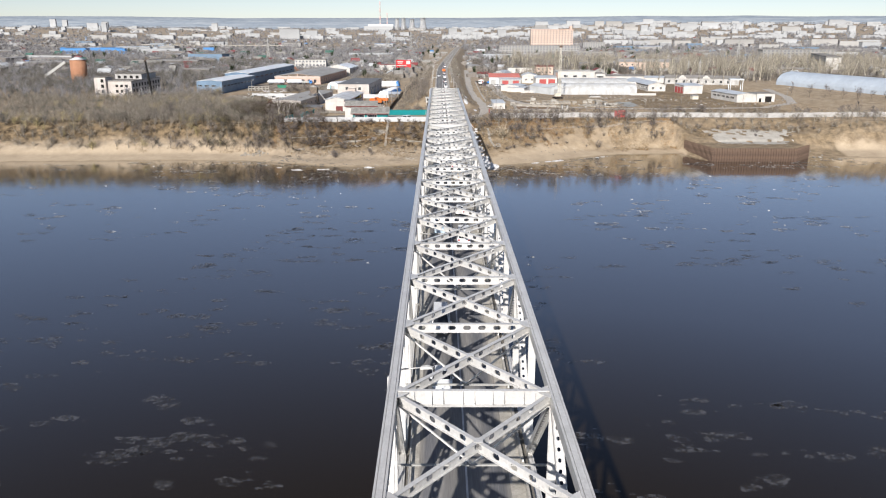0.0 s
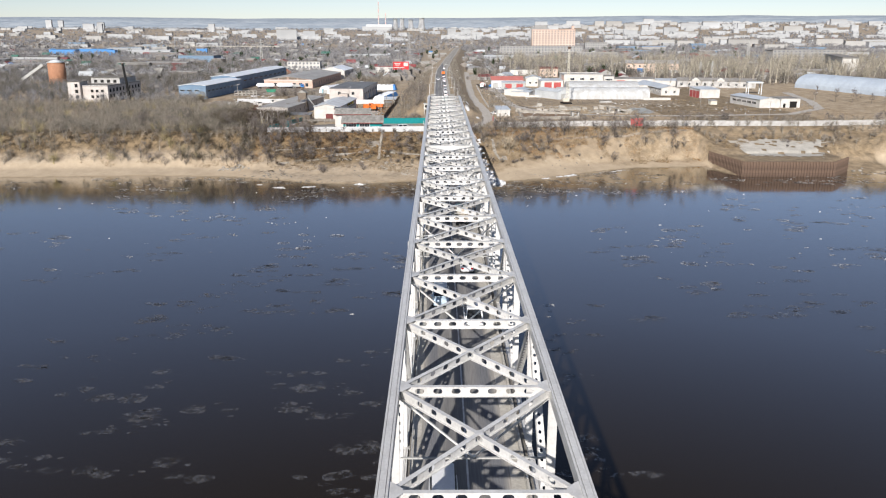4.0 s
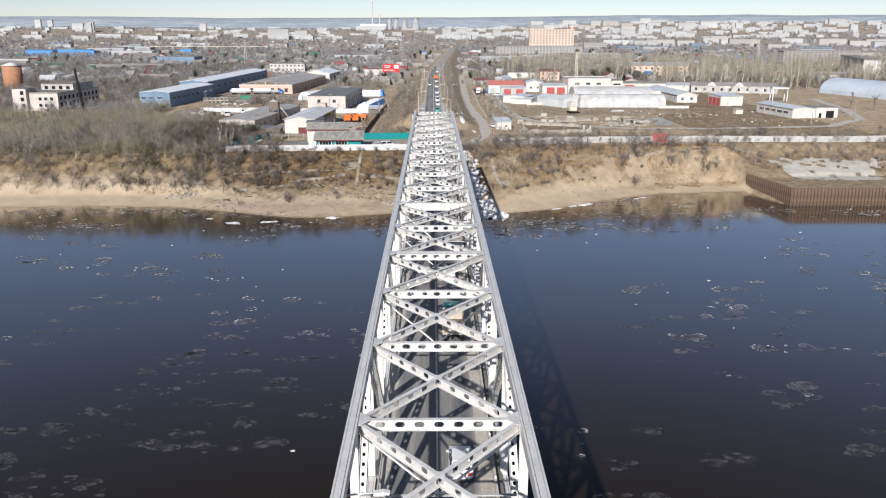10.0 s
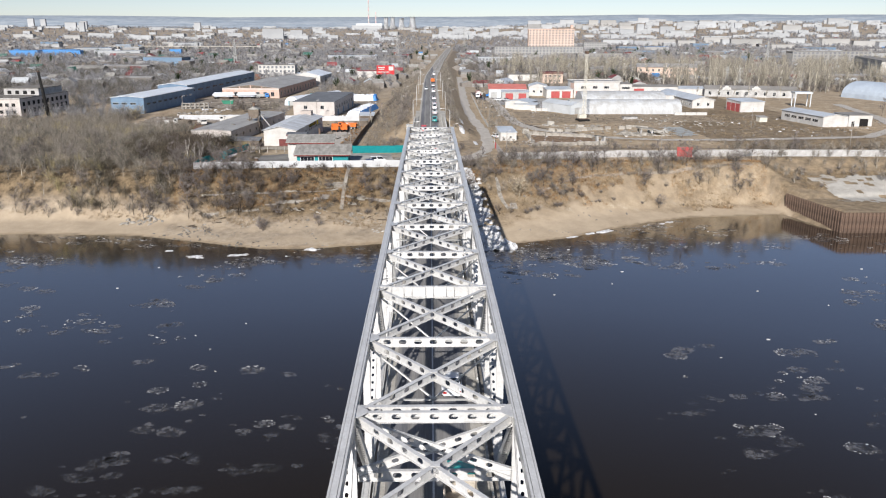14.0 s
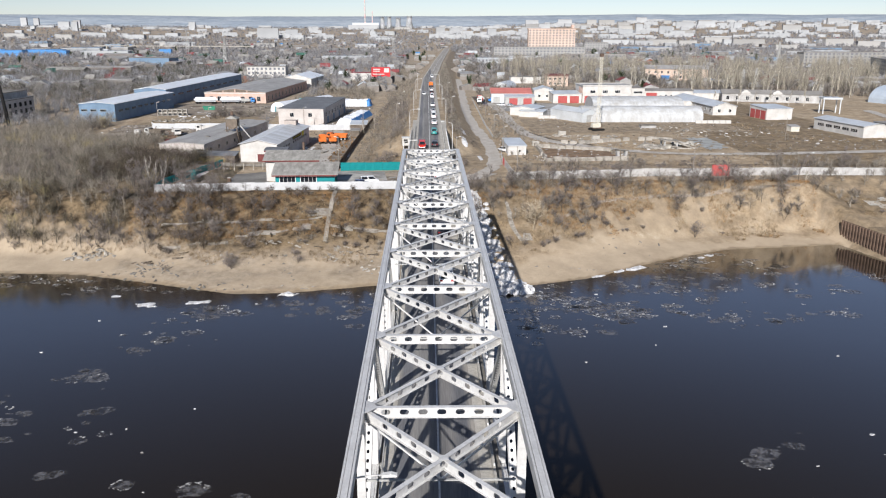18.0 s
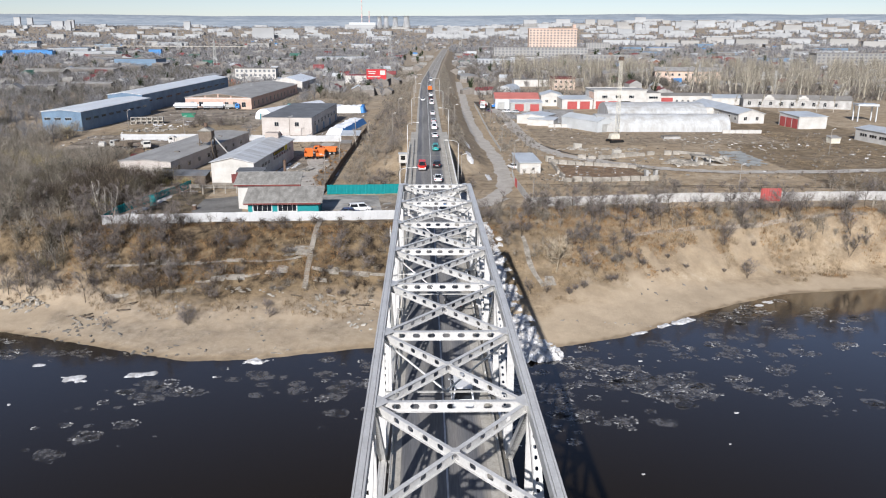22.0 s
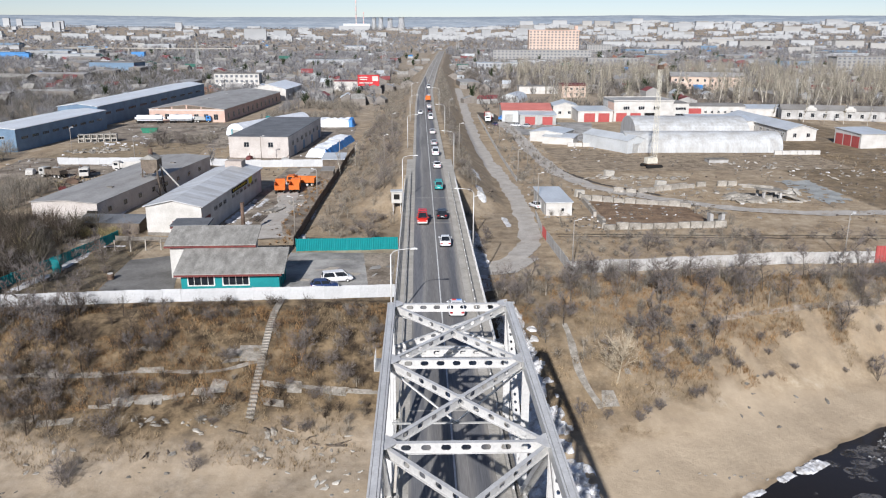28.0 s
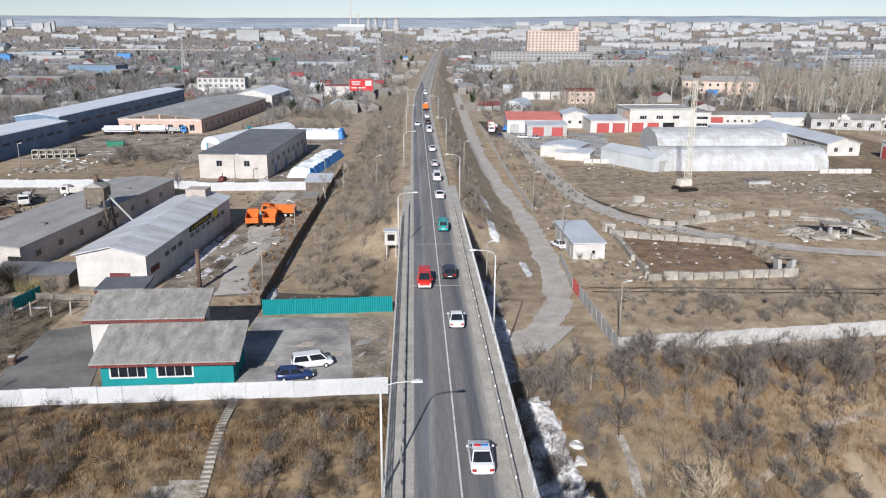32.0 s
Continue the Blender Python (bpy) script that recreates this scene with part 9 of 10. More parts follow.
def town():
    rng = random.Random(41)
    n = tries = 0
    while n < 140 and tries < 4000:
        tries += 1
        if rng.random() < 0.72:
            x, y = rng.uniform(-520, -28), rng.uniform(640, 1350)
        else:
            x, y = rng.uniform(35, 420), rng.uniform(820, 1350)
        if not free(x, y, 8):
            continue
        n += 1
        BUILT.append((x - 6, y - 6, x + 6, y + 6))
        cottage(x, y, rng.uniform(7, 11), rng.uniform(8, 13), rng.uniform(4.2, 6.5), rng.choice((0, 90, 8, 98, -10, 80)) + rng.uniform(-6, 6), rng.choice(M_TOWN + [M_TOWN[3]]), rng.choice(M_TROOF))
    # sheds and works
    for i in range(60):
        x, y = (rng.uniform(-900, -60), rng.uniform(900, 1900)) if rng.random() < 0.5 else (rng.uniform(40, 1000), rng.uniform(900, 1900))
        if not free(x, y, 12):
            continue
        BUILT.append((x - 18, y - 10, x + 18, y + 10))
        block("works_shed", "long low works building with a pale roof", "warehouse", x, y, rng.uniform(22, 60), rng.uniform(12, 24), rng.uniform(5, 9), rng.uniform(-14, 14), rng.choice((M_PALE, M_CREAM, M_PALE, M_BLUE)), rng.choice((M_ROOFM, M_ROOFG, M_ROOFT, M_ROOFBL if rng.random() < 0.3 else M_ROOFT)), group="works buildings of the town")
    for x, y, w, d, m in ((-545, 1225, 36, 20, M_ROOFBL), (-515, 1262, 46, 18, M_ROOFBL), (-475, 1215, 18, 14, M_ROOFBL), (-412, 1205, 58, 20, M_ROOFM), (-363, 1290, 16, 10, M_ROOFBL)):
        block("blue_works", "works hall with a bright blue sheet roof", "warehouse", x, y, w, d, 8, 6, M_PALE if m is M_ROOFM else M_ROOFBL, m, group="blue-roofed works")
    # nearer landmarks
    e = block("white_block", "white three-storey office block", "office", -121, 766, 29, 12, 9.5, 1, M_WALLW, M_ROOFG, 3, 9)
    e = block("red_shop", "low shop with a faded maroon roof", "shop", -47, 748, 17, 14, 6, 0, M_WALLW, M_TROOF[3])
    b = thing("billboard", "large red and white roadside billboard", "billboard", (-32.5, 728, gz(-32.5, 728)), 0)
    unit("frame", "box", M_STEELD, b, pose(0, 0, 0) @ Matrix.Diagonal((0.8, 0.8, 5, 1)))
    unit("panel", "box", M_RED, b, pose(0, -0.6, 4.6) @ Matrix.Diagonal((13.4, 0.5, 6.4, 1)))
    unit("poster", "box", M_WALLW, b, pose(4.2, -0.9, 7.4) @ Matrix.Diagonal((3.6, 0.2, 2.8, 1)))
    for k, (u, z, w) in enumerate(((-3, 9.2, 5.2), (-3, 7.9, 4.4), (-1.6, 5.8, 8.4))):
        unit("letter_bar", "box", M_WALLW, b, pose(u, -0.9, z) @ Matrix.Diagonal((w, 0.2, 0.6, 1)))
    hall("long_house", "long two-storey timber house with a pale roof", "house", -300, 790, 30, 12, -4, 5.4, 2.0, M_TOWN[3], M_SLATE, "x", 0.5)
    block("blue_store", "pale commercial hall with a blue-grey roof", "store", 74, 975, 43, 20, 8, -1, M_PALE, M_ROOFM, 2, 12)
    block("long_flats", "long pale five-storey block of flats", "flats", 146, 1195, 116, 14, 14, -3, M_CREAM, M_ROOFG, 4, 26)
    block("long_flats", "pale four-storey block of flats", "flats", 290, 1535, 40, 14, 14, -3, M_CREAM, M_ROOFG, 4, 9)
    block("row_store", "long pale low commercial building", "store", 202, 1075, 52, 16, 9, -3, M_CREAM, M_ROOFT, 2, 12)
    block("brick_flats", "large orange brick block of flats", "flats", 184, 1345, 68, 18, 36, -2, M_BRICKO, M_BRICKP, 10, 14)
    t = unit("stair_tower", "box", M_BRICKP, [o for o in scene.objects if o.name == "brick_flats"][0], pose(31, 0, 38) @ Matrix.Diagonal((4, 6, 4.5, 1)))
    block("pale_flats", "pale block of flats with a white gable", "flats", 365, 770, 110, 12.5, 14.5, -108, M_WALLW, M_ROOFG, 5, 16)
    block("pale_flats", "weathered block of flats with a dark roof", "flats", 460, 800, 60, 12.5, 14.5, 30, M_PALE, M_ROOFD, 5, 14)
    block("pale_flats", "pale block of flats behind the trees", "flats", 420, 960, 90, 13, 15, 8, M_CREAM, M_ROOFG, 5, 18)
    block("pale_flats", "pale block of flats behind the trees", "flats", 560, 930, 80, 13, 15, 5, M_PALE, M_ROOFG, 5, 16)
    for i in range(16):
        x, y = rng.uniform(420, 1100), rng.uniform(1500, 2300)
        block("town_flats", "pale five-storey block of flats in the town", "flats", x, y, rng.uniform(35, 80), 13, rng.uniform(10, 15), rng.uniform(-10, 10), rng.choice((M_PALE, M_CREAM)), M_ROOFG, group="flats of the town")
    for i in range(45):
        y = rng.uniform(3000, 4500)
        x = y * (rng.uniform(0.02, 0.56) if rng.random() < 0.5 else rng.gauss(0.24, 0.1))
        block("tower_flats", "pale high-rise block of flats far off", "flats", x, y, rng.uniform(25, 80), 14, rng.choice((12, 15, 15, 16, 26, 28)), rng.uniform(-12, 12), rng.choice((M_PALE, M_CREAM, M_PALE)), M_ROOFG, group="high-rises of the town")
    for i in range(32):
        x, y = rng.uniform(-2300, 0), rng.uniform(2400, 4400)
        block("far_works", "pale building far across the town", "building", x, y, rng.uniform(20, 90), rng.uniform(14, 30), rng.choice((6, 8, 8, 10, 14)), rng.uniform(-10, 10), rng.choice((M_PALE, M_CREAM, M_PALE)), M_ROOFM, group="far buildings of the town")
    for x, y, w, h in ((-507, 2790, 67, 34), (-455, 2940, 41, 28), (-1075, 3950, 28, 36), (-1680, 4000, 50, 30), (-1478, 3640, 22, 38), (-1640, 4050, 30, 36), (-2080, 4450, 30, 44), (-2030, 4480, 26, 40)):
        block("tower_flats", "pale high-rise block of flats far off", "flats", x, y, w, 16, h, 4, M_PALE, M_ROOFG, group="high-rises of the town")


def small_roofs():
    """The mass of small far houses and sheds, too small to tell apart."""
    rng = random.Random(101)
    sets = [("far_cottages", M_SLATE, M_TOWN[3], 900), ("far_sheds", M_ROOFT, M_TOWN[3], 420), ("far_halls", M_ROOFM, M_CREAM, 260), ("far_red_roofs", M_TROOF[3], M_CREAM, 160), ("far_blue_roofs", M_ROOFBL, M_PALE, 70)]
    for name, roof_m, wall_m, n in sets:
        v, f, mi = [], [], []
        for _ in range(n):
            y = 640 * (4400 / 640) ** rng.random()
            x = rng.uniform(-0.62 * y, 0.62 * y)
            if not free(x, y, 4):
                continue
            big = name == "far_sheds" and rng.random() < 0.4
            w, d, h = (rng.uniform(14, 44), rng.uniform(9, 18), rng.uniform(4, 7)) if big else (rng.uniform(5, 10), rng.uniform(6, 11), rng.uniform(3.6, 6))
            r = Matrix.Rotation(rng.choice((0, 1.57)) + rng.uniform(-0.25, 0.25), 3, "Z")
            z = gz(x, y)
            k = len(v)
            e = h * (0.85 if big else 0.6)
            for px, py, pz in ((-w / 2, -d / 2, -0.3), (w / 2, -d / 2, -0.3), (w / 2, d / 2, -0.3), (-w / 2, d / 2, -0.3), (-w / 2, -d / 2, e), (w / 2, -d / 2, e), (w / 2, d / 2, e), (-w / 2, d / 2, e), (-w / 2, 0, h), (w / 2, 0, h)):
                q = r @ Vector((px, py, 0))
                v.append((x + q.x, y + q.y, z + pz))
            for face, m in (((0, 1, 5, 4), 1), ((2, 3, 7, 6), 1), ((1, 2, 6, 9, 5), 1), ((3, 0, 4, 8, 7), 1), ((4, 5, 9, 8), 0), ((6, 7, 8, 9), 0)):
                f.append(tuple(k + i for i in face))
                mi.append(m)
        me = bpy.data.meshes.new(name)
        me.from_pydata(v, [], f)
        me.materials.append(roof_m)
        me.materials.append(wall_m)
        me.polygons.foreach_set("material_index", mi)
        tagged(new(name, me), "many small far houses and sheds of the town", "houses", kind="stuff")


def far_blocks():
    """Pale flats on the far slopes, too far to tell apart."""
    rng = random.Random(7)
    bm = bmesh.new()
    for i in range(300):
        y = rng.uniform(2700, 4650)
        x = y * (rng.uniform(0.0, 0.58) if rng.random() < 0.75 else rng.uniform(-0.58, 0))
        w, h = rng.uniform(18, 70), rng.choice((8, 9, 12, 14, 15))
        z = gz(x, y)
        box(bm, -w / 2, w / 2, -6, 6, z - 2, z + h, pose(x, y, 0, 0, 0, rng.uniform(-15, 15)))
    tagged(link_bm("far_blocks", bm, M_PALE), "many pale flats on the far slopes of the town", "flats", kind="stuff")


town()
small_roofs()
far_blocks()


M_PINKB = mat("faded red chimney band", (0.66, 0.46, 0.44), (0.58, 0.40, 0.385), 0.1, 1, 0.9, bump=0, grain=0.05)
M_TOWER = mat("sunlit cooling tower concrete", (0.66, 0.67, 0.68), (0.56, 0.57, 0.58), 0.05, 0.5, 0.9, bump=0, grain=0.08)


def power_plant():
    e = thing("heating_plant", "long pale blue heating plant hall far off", "power plant", (-310, 4250, gz(-310, 4250)))
    z0 = gz(-310, 4250)
    unit("hall", "box", M_PALE, e, Matrix.Diagonal((150, 40, 22, 1)))
    unit("upper_hall", "box", M_ROOFM, e, pose(10, 0, 22) @ Matrix.Diagonal((130, 30, 10, 1)))
    for x, top, r in ((-302, 178, 2.3), (-266, 121, 2.0)):
        c = thing("plant_chimney", "tall red and white banded plant chimney", "chimney", (x, 4240, z0))
        n = 8
        for k in range(n):
            bm = bmesh.new()
            zz = top - z0
            tube(bm, (0, 0, zz * k / n - (1 if k == 0 else 0)), (0, 0, zz * (k + 1) / n), r * (1.5 - k * 0.06), r * (1.44 - k * 0.06), 12)
            part("band", bm, M_PINKB if k % 2 else M_WALLW, c)
    for x, h, r in ((-218, 58, 15), (-184, 58, 15), (-139, 52, 17), (-83, 58, 20)):
        y = 4280
        c = thing("cooling_tower", "pale concrete cooling tower far off", "cooling tower", (x, y, gz(x, y)), group="cooling towers")
        bm = bmesh.new()
        prof = [(1.0, -0.02), (0.84, 0.25), (0.70, 0.55), (0.64, 0.78), (0.67, 1.0)]
        rings = [[bm.verts.new((math.cos(a * 0.3927) * r * k, math.sin(a * 0.3927) * r * k, z * h)) for a in range(16)] for k, z in prof]
        for p, q in zip(rings, rings[1:]):
            for i in range(16):
                bm.faces.new((p[i], p[(i + 1) % 16], q[(i + 1) % 16], q[i])).smooth = True
        bmesh.ops.solidify(bm, geom=bm.faces[:], thickness=0.8)
        part("shell", bm, M_TOWER, c)


power_plant()


def flyover():
    e = thing("flyover", "long pale flyover across the town", "bridge", (0, 0, 0))
    bm = bmesh.new()
    bar(bm, (-540, 1486, 15), (-285, 1508, 14), 9, 1.0)
    part("deck", bm, M_CONC, e)
    for i in range(7):
        x = -520 + i * 37
        y = 1486 + (x + 540) * 0.086
        bm = bmesh.new()
        box(bm, x - 1, x + 1, y - 3.5, y + 3.5, 5, 13.9)
        part("pier", bm, M_CONC, e)


flyover()


def pylons():
    for x, y, h in ((-40, 1150, 34), (-95, 1500, 34), (196, 640, 14), (210, 655, 14), (330, 900, 26), (-210, 1000, 26), (60, 1500, 36), (-350, 1350, 34)):
        e = thing("lattice_pylon", "grey steel lattice power pylon", "pylon", (x, y, gz(x, y)), group="power pylons")
        bm = bmesh.new()
        for sx, sy in ((-1, -1), (1, -1), (1, 1), (-1, 1)):
            bar(bm, (sx * h * 0.07, sy * h * 0.07, -0.5), (sx * 0.3, sy * 0.3, h), 0.3, 0.3)
        for k in range(7):
            a, b = h * 0.07 * (1 - k / 7.3), h * 0.07 * (1 - (k + 1) / 7.3)
            for s in (-1, 1):
                bar(bm, (-a, s * a, h * k / 7), (b, s * b, h * (k + 1) / 7), 0.16, 0.16)
                bar(bm, (a, s * a, h * k / 7), (-b, s * b, h * (k + 1) / 7), 0.16, 0.16)
        part("tower", bm, M_STEELD, e)
        bm = bmesh.new()
        for z in (0.72, 0.86):
            bar(bm, (-h * 0.14, 0, h * z), (h * 0.14, 0, h * z), 0.25, 0.25)
        part("cross_arm", bm, M_STEELD, e)


pylons()


# ---- ice and snow ----
def slush_mat(name, body, crystal, white, lo):
    """Thin slush: a ragged film with holes, dull body and bright crystals."""
    m = mat(name, body, body, 1.0, 4, 0.6, bump=0.3, grain=0.3)
    N, L = m.node_tree.nodes, m.node_tree.links
    b = N["Principled BSDF"]
    tc, cn, cr, hn, hr, tr, mx = [N.new("ShaderNode" + k) for k in ("TexCoord", "TexNoise", "ValToRGB", "TexNoise", "MapRange", "BsdfTransparent", "MixShader")]
    cn.inputs["Scale"].default_value, cn.inputs["Detail"].default_value, cn.inputs["Roughness"].default_value = 3.4, 8, 0.8
    hn.inputs["Scale"].default_value, hn.inputs["Detail"].default_value, hn.inputs["Roughness"].default_value = 1.1, 9, 0.7
    for nd in (cn, hn):
        L.new(tc.outputs["Object"], nd.inputs["Vector"])
    L.new(cn.outputs[0], cr.inputs[0])
    el = cr.color_ramp.elements
    el[0].position, el[0].color = 0.42, (*body, 1)
    el[1].position, el[1].color = 0.70, (*white, 1)
    el.new(0.57).color = (*crystal, 1)
    L.new(cr.outputs[0], b.inputs["Base Color"])
    b.inputs["Roughness"].default_value, b.inputs["Specular IOR Level"].default_value = 0.3, 0.5
    b.inputs["Coat Weight"].default_value, b.inputs["Coat Roughness"].default_value = 0.8, 0.1
    hr.inputs[1].default_value, hr.inputs[2].default_value, hr.inputs[4].default_value = lo, lo + 0.15, 0.9
    L.new(hn.outputs[0], hr.inputs[0])
    L.new(hr.outputs[0], mx.inputs[0])
    L.new(tr.outputs[0], mx.inputs[1])
    L.new(b.outputs[0], mx.inputs[2])
    L.new(mx.outputs[0], N["Material Output"].inputs[0])
    return m


M_SLUSH = slush_mat("thin brown slush ice", (0.05, 0.044, 0.037), (0.088, 0.079, 0.067), (0.18, 0.168, 0.15), 0.43)
M_PANICE = slush_mat("grey pan ice with crystals", (0.078, 0.071, 0.063), (0.152, 0.141, 0.127), (0.43, 0.43, 0.42), 0.415)


M_CRYST = mat("greyish ice crystals", (0.50, 0.50, 0.50), (0.30, 0.295, 0.285), 2, 8, 0.5, bump=0.3, grain=0.2)


def ice_pan(v, f, x, y, r, rng, z, long=1.5):
    """One thin pan with a ragged rim."""
    n = 12
    k = len(v)
    a0 = rng.uniform(-0.35, 0.35)
    v.append((x, y, z))
    for i in range(n):
        a = 2 * math.pi * i / n
        q = r * rng.uniform(0.72, 1.12)
        px, py = math.cos(a) * q * long, math.sin(a) * q * 0.8
        v.append((x + px * math.cos(a0) - py * math.sin(a0), y + px * math.sin(a0) + py * math.cos(a0), z))
    f.extend((k, k + 1 + i, k + 1 + (i + 1) % n) for i in range(n))


def floe(bm, x, y, r, rng, h, z0=WATER):
    n = 8
    top, mid = [], []
    for i in range(n):
        a = 2 * math.pi * i / n
        k = r * rng.uniform(0.6, 1.15)
        px, py = x + math.cos(a) * k * 1.25, y + math.sin(a) * k * 0.8
        top.append(bm.verts.new((px * 0.88 + x * 0.12, py * 0.88 + y * 0.12, z0 + h * rng.uniform(0.55, 1.25))))
        mid.append(bm.verts.new((px, py, z0 - 0.05)))
    for i in range(n):
        j = (i + 1) % n
        bm.faces.new((mid[i], mid[j], top[j], top[i]))
    bm.faces.new(top)


def rim_crystals(v, f, x, y, r, rng, z):
    """White ice crystals heaped along part of a pan's rim."""
    a0, arc = rng.uniform(0, 6.283), rng.uniform(1.5, 5.5)
    for _ in range(int(9 * r + 5)):
        a = a0 + arc * rng.random()
        q = r * rng.uniform(0.78, 1.06)
        px, py, d = x + math.cos(a) * q * 1.1, y + math.sin(a) * q * 0.9, rng.uniform(0.03, 0.12)
        k = len(v)
        v.extend([(px - d * 1.6, py - d * 0.4, z), (px + d * 0.5, py - d, z), (px + d * 1.7, py + d * 0.3, z), (px - d * 0.3, py + d * 0.9, z), (px, py, z + d * 0.5)])
        f.extend([(k, k + 1, k + 4), (k + 1, k + 2, k + 4), (k + 2, k + 3, k + 4), (k + 3, k, k + 4)])


def slush():
    """Drifting slush in loose strings: brown films on the open river, rounder pans with white rims towards the bank."""
    rng = random.Random(61)
    v, f = [], []
    for i in range(900):
        x = rng.uniform(-150, 170) if rng.random() < 0.55 else rng.choice((rng.uniform(9, 115), rng.uniform(-75, -8)))
        y = rng.uniform(26, 215)
        if noise.noise(Vector((x * 0.03, y * 0.02, 1))) < -0.08:
            continue
        dx, dy = rng.uniform(0.8, 2.6), rng.uniform(0.3, 1.0)
        for k in range(rng.randint(2, 7)):
            ice_pan(v, f, x + rng.gauss(0, dx), y + rng.gauss(0, dy), 0.25 + 1.15 * rng.random() ** 2, rng, WATER + 0.012 + 0.004 * (k % 3))
    pv, pf, cv, cf = [], [], [], []
    for i in range(1000):
        x = rng.uniform(-150, 170)
        shore = lerp_table(SHORE, x) - 1.5
        y = shore - (rng.uniform(0, 26) if i % 3 == 0 else rng.uniform(0, 130))
        if noise.noise(Vector((x * 0.028, y * 0.03, 4))) < 0.06 - 0.16 * smooth_step(40, 130, x) - 0.25 * smooth_step(30, 8, shore - y):
            continue
        spread = rng.uniform(0.6, 3.2)
        for k in range(rng.choice((1, 1, 2, 3, 5, 7))):
            px, py = x + rng.gauss(0, spread * 1.3), y + rng.gauss(0, spread * 0.8)
            r = 0.3 + 1.7 * rng.random() ** 2
            if py + r < lerp_table(SHORE, px) - 0.8:
                z = WATER + 0.012 + 0.004 * (k % 3)
                ice_pan(pv, pf, px, py, r, rng, z, 1.15)
                if rng.random() < 0.3:
                    rim_crystals(cv, cf, px, py, r, rng, z + 0.004)
    for name, label, material, a, b in (("slush_ice", "thin brownish patches of slush drifting on the river", M_SLUSH, v, f), ("pan_ice", "thin grey pans of slush ice on the river", M_PANICE, pv, pf), ("ice_crystals", "white ice crystals heaped on the rims of the pans", M_CRYST, cv, cf)):
        me = bpy.data.meshes.new(name)
        me.from_pydata(a, [], b)
        me.materials.append(material)
        tagged(new(name, me), label, "ice", kind="stuff")


def ice():
    rng = random.Random(62)
    bm = bmesh.new()
    for i in range(34):
        x, y = rng.uniform(-110, 120), 293 - abs(rng.gauss(0, 1)) * 60
        if y < lerp_table(SHORE, x) - 2:
            floe(bm, x, y, rng.uniform(0.12, 0.36), rng, 0.08)
    tagged(link_bm("ice_bits", bm, M_SNOW), "small white lumps of ice on the water", "ice", kind="stuff")
    for i, (x, y, lx, ly, h) in enumerate(((-52.7, 285.7, 5.2, 3.0, 0.22), (-43.5, 287.3, 6.5, 2.2, 0.14), (-27, 291.6, 6.0, 3.2, 0.4), (36.0, 302.6, 4.2, 1.5, 0.18), (44.5, 307.6, 8.0, 2.4, 0.3), (41.5, 306.2, 3.5, 1.4, 0.2), (63, 316.8, 7.0, 1.8, 0.16), (-60, 291, 3, 1.4, 0.1))):
        snow_sheet("ice_floe", "white ragged ice floe stranded near the shore", "ice floe", x, y, lx, ly, h, 34 if x > 30 else 5, 20 + i, WATER + 0.02, 1.3)
    # piled ice and old snow beside the bridge, in the shade
    for i, (x, y, lx, ly, h, holes) in enumerate(((16.6, 294.5, 9.5, 8, 1.3, 0.2), (14.6, 302.5, 8.5, 11, 1.0, 0.55), (13.4, 312, 6.5, 11, 0.8, 0.75), (12.0, 322, 5.5, 12, 0.7, 0.3), (11.2, 331, 4.6, 11, 0.6, 0.25))):
        snow_sheet("ice_crust", "lumpy white crust of heaped ice by the pier", "ice", x, y, lx, ly, h, 6, 40 + i, None, holes)
    for i in range(70):
        t = rng.random()
        y = 291 + t * 40
        x = 11.5 + 0.2 * t + (9.0 - 6.6 * t) * rng.random()
        bm = bmesh.new()
        floe(bm, 0, 0, rng.uniform(0.25, 0.8), rng, rng.uniform(0.2, 0.5), 0)
        o = tagged(link_bm("ice_block", bm, M_SNOW), "tilted white block of river ice on the bank", "ice block", "ice blocks by the pier")
        o.matrix_world = pose(x, y, max(gz(x, y), WATER) + 0.05, rng.uniform(-14, 14), rng.uniform(-14, 14), rng.uniform(0, 360))
    for x, y, lx, ly, h, holes in ((8.8, 343.5, 2.6, 10, 0.3, 0.6), (8.8, 357, 3.2, 15, 0.35, 0.2), (8.9, 371, 2.8, 14, 0.3, 0.3), (12.8, 421, 1.8, 12, 0.2, 0.6), (12.2, 398, 2.0, 9, 0.2, 0.7), (-24.0, 372, 1.6, 8, 0.3, 0.5), (-24.6, 392, 1.4, 12, 0.25, 0.6), (16.5, 384, 1.4, 9, 0.2, 0.6)):
        snow_sheet("snow_patch", "patch of old snow lying in shade", "snow", x, y, lx, ly, h, 2, int(y) % 90, None, holes)


def driftwood():
    rng = random.Random(83)
    for x, y, n in ((-60, 309, 6), (-51, 310.5, 4), (-33, 307.5, 4), (-14, 309.5, 5), (-22, 312, 3)):
        for k in range(n):
            px, py = x + rng.gauss(0, 1.8), y + rng.gauss(0, 0.9)
            bm = bmesh.new()
            ln = rng.uniform(1.0, 2.8)
            bend = rng.uniform(-0.3, 0.3)
            tube(bm, (0, 0, 0.12), (ln * 0.5, bend, 0.2), 0.13, 0.11, 6)
            tube(bm, (ln * 0.5, bend, 0.2), (ln, 0, 0.3), 0.11, 0.04, 6)
            o = tagged(link_bm("driftwood_log", bm, M_WOOD), "dark driftwood log lying on the sand", "log", "driftwood logs")
            o.matrix_world = pose(px, py, gz(px, py) - 0.04, 0, 0, rng.uniform(0, 360))


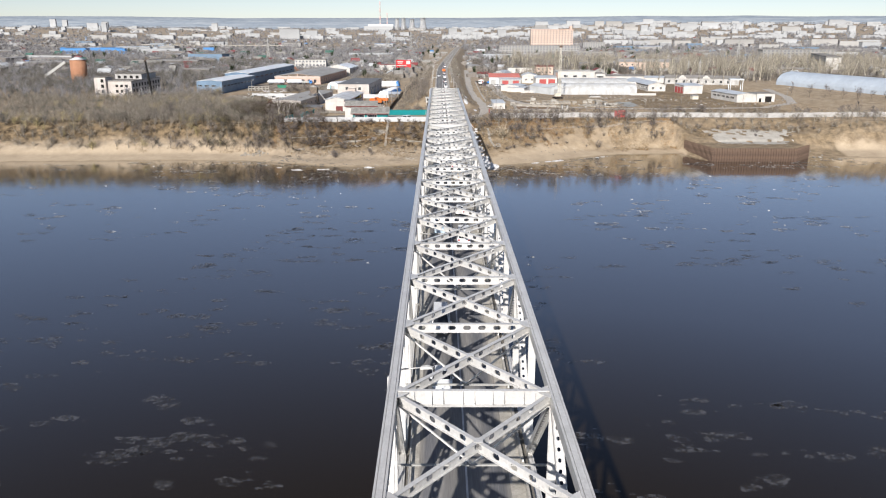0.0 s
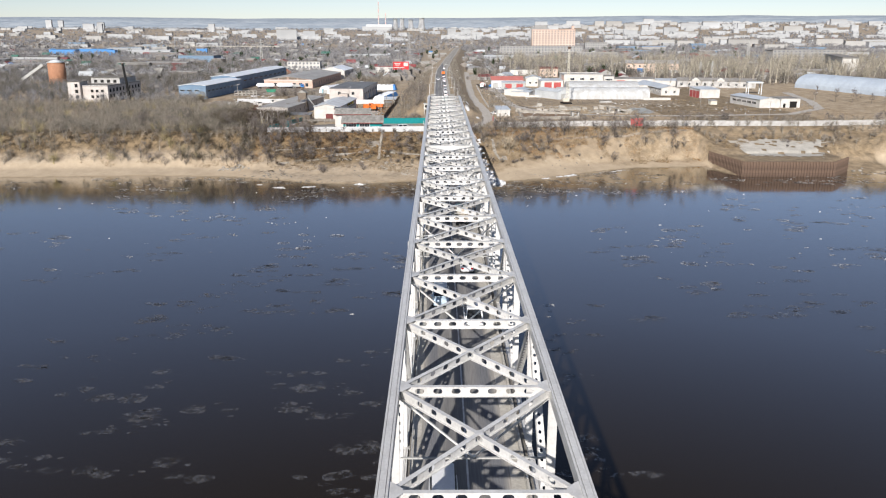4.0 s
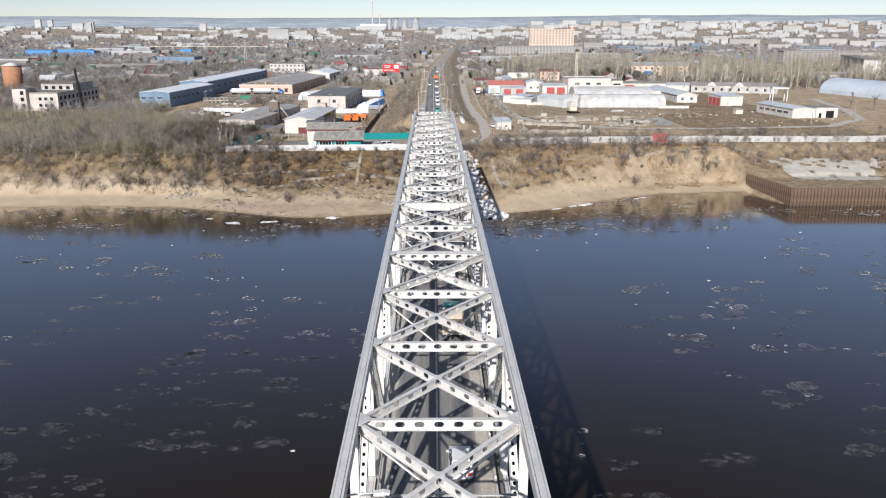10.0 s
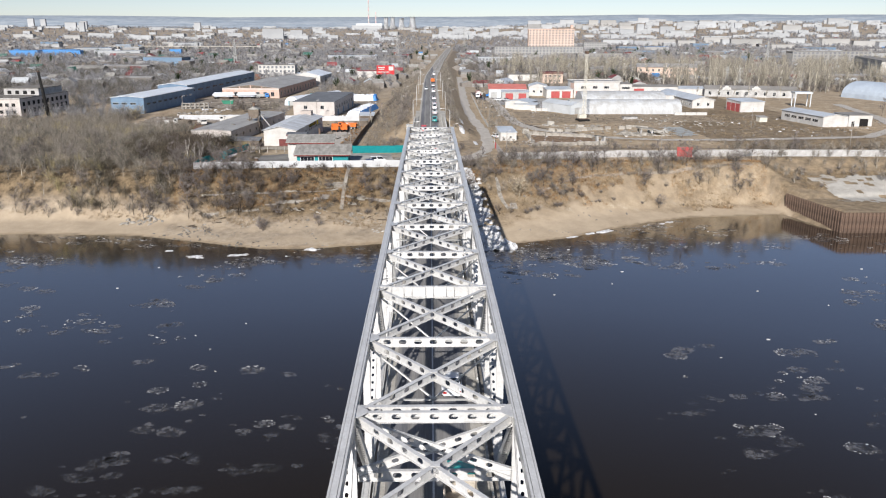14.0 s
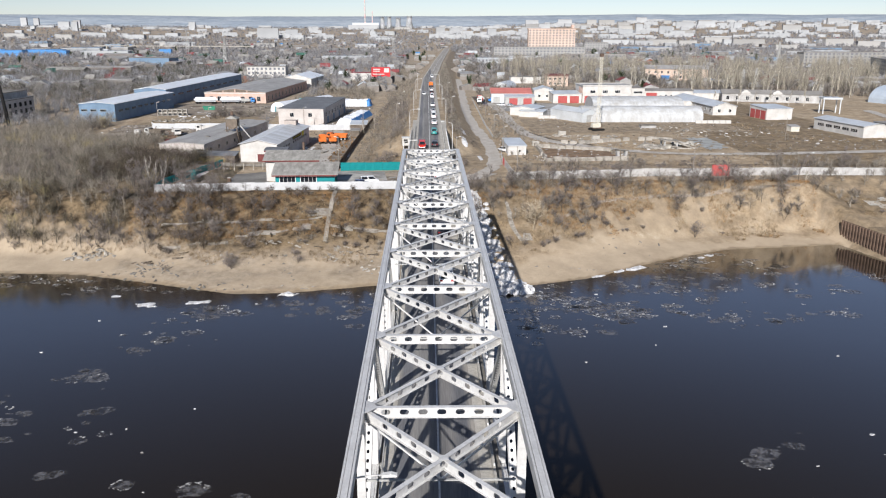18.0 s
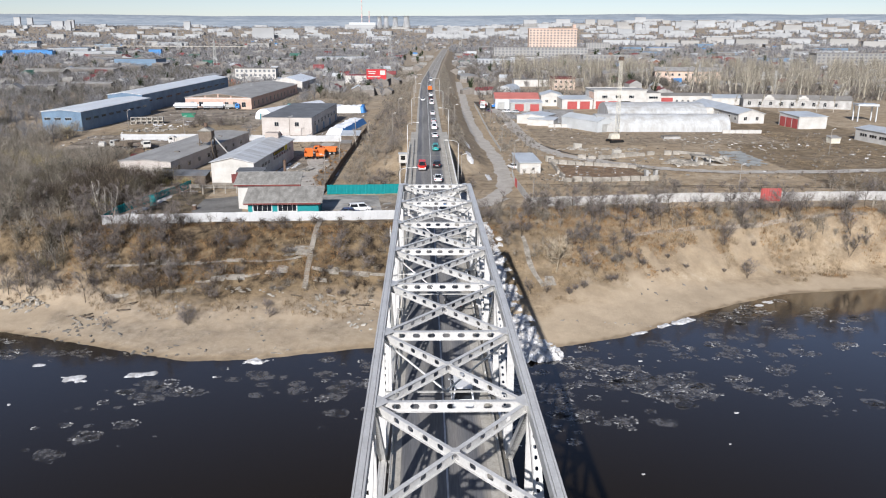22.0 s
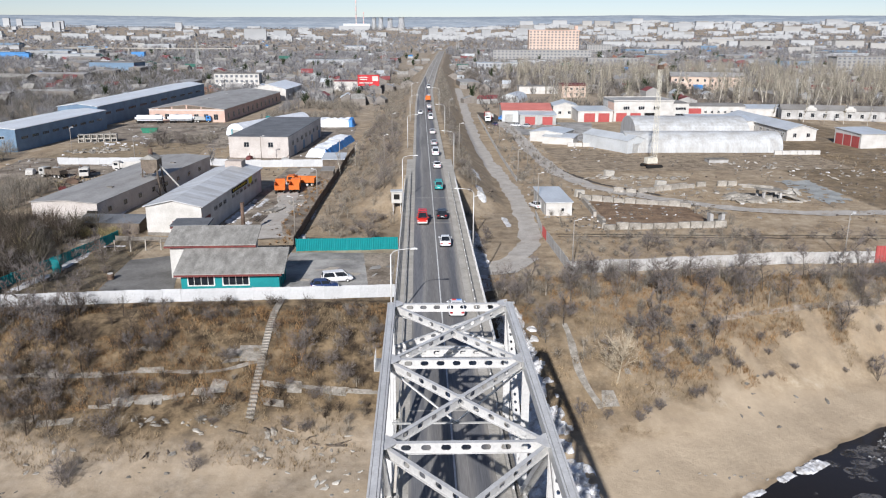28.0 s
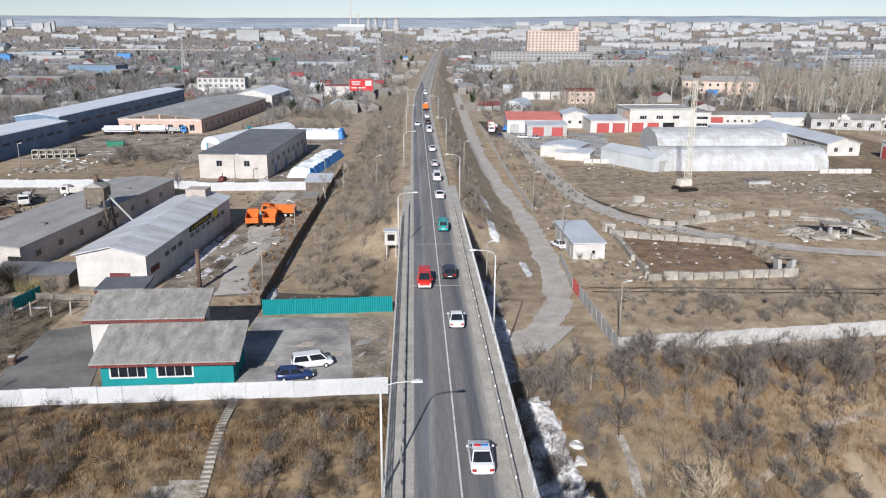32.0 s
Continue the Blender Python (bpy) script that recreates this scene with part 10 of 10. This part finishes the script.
def debris():
    """Small litter, bricks and boards strewn over the yards."""
    rng = random.Random(19)
    for name, label, material, n in (("yard_litter", "pale rubble bits strewn over the yards", M_ROOFG, 850), ("yard_scraps", "dark scraps and boards strewn over the yards", M_WOOD, 1300), ("dirty_snow", "small remains of dirty snow in the yards", M_SNOW, 260)):
        v, f = [], []
        for _ in range(n):
            x0, x1, y0, y1 = rng.choice(((-122, -84, 428, 470), (-120, -64, 470, 566), (-60, -25, 372, 560), (24, 130, 380, 476), (24, 62, 376, 415), (26, 60, 480, 560), (100, 190, 400, 480)))
            x, y = rng.uniform(x0, x1), rng.uniform(y0, y1)
            if noise.noise(Vector((x * 0.08, y * 0.08, 31))) < -0.05:
                continue
            z, a = gz(x, y) + 0.1, rng.uniform(0, 3.14)
            l, w, h = rng.uniform(0.1, 0.65), rng.uniform(0.08, 0.3), rng.uniform(0.05, 0.28)
            k = len(v)
            for px, py, pz in ((-l, -w, -0.2), (l, -w, -0.2), (l, w, -0.2), (-l, w, -0.2), (-l * 0.7, -w * 0.6, h), (l * 0.8, -w * 0.7, h * 0.8), (l * 0.6, w * 0.8, h), (-l * 0.8, w * 0.6, h * 0.7)):
                v.append((x + px * math.cos(a) - py * math.sin(a), y + px * math.sin(a) + py * math.cos(a), z + pz))
            f += [tuple(k + i for i in q) for q in ((4, 5, 6, 7), (0, 1, 5, 4), (1, 2, 6, 5), (2, 3, 7, 6), (3, 0, 4, 7))]
        me = bpy.data.meshes.new(name)
        me.from_pydata(v, [], f)
        me.materials.append(material)
        tagged(new(name, me), label, "debris", kind="stuff")
    for k, (x, y, rx, ry, n, size) in enumerate(((-28, 311, 2.4, 1.4, 26, 0.5), (-34, 311.8, 2.6, 1.0, 16, 0.6), (-18.1, 310.2, 1.8, 1.4, 20, 0.75), (-19.6, 307.8, 2.0, 1.2, 14, 0.8), (-58, 307.5, 5, 2.5, 34, 0.6), (-47, 308, 6, 2.5, 30, 0.5), (-12, 309.5, 3.5, 2, 18, 0.5), (38.5, 305.6, 8, 1.0, 34, 0.35), (24.7, 305.4, 1.6, 1.2, 8, 0.5), (-26, 295.4, 5, 1.2, 18, 0.45), (-74, 314, 6, 2.5, 60, 1.0))):
        rubble("beach_stone_heap", "grey stones and broken concrete on the river bank", x, y, rx, ry, n, size, 70 + k)


slush()
ice()
driftwood()
debris()
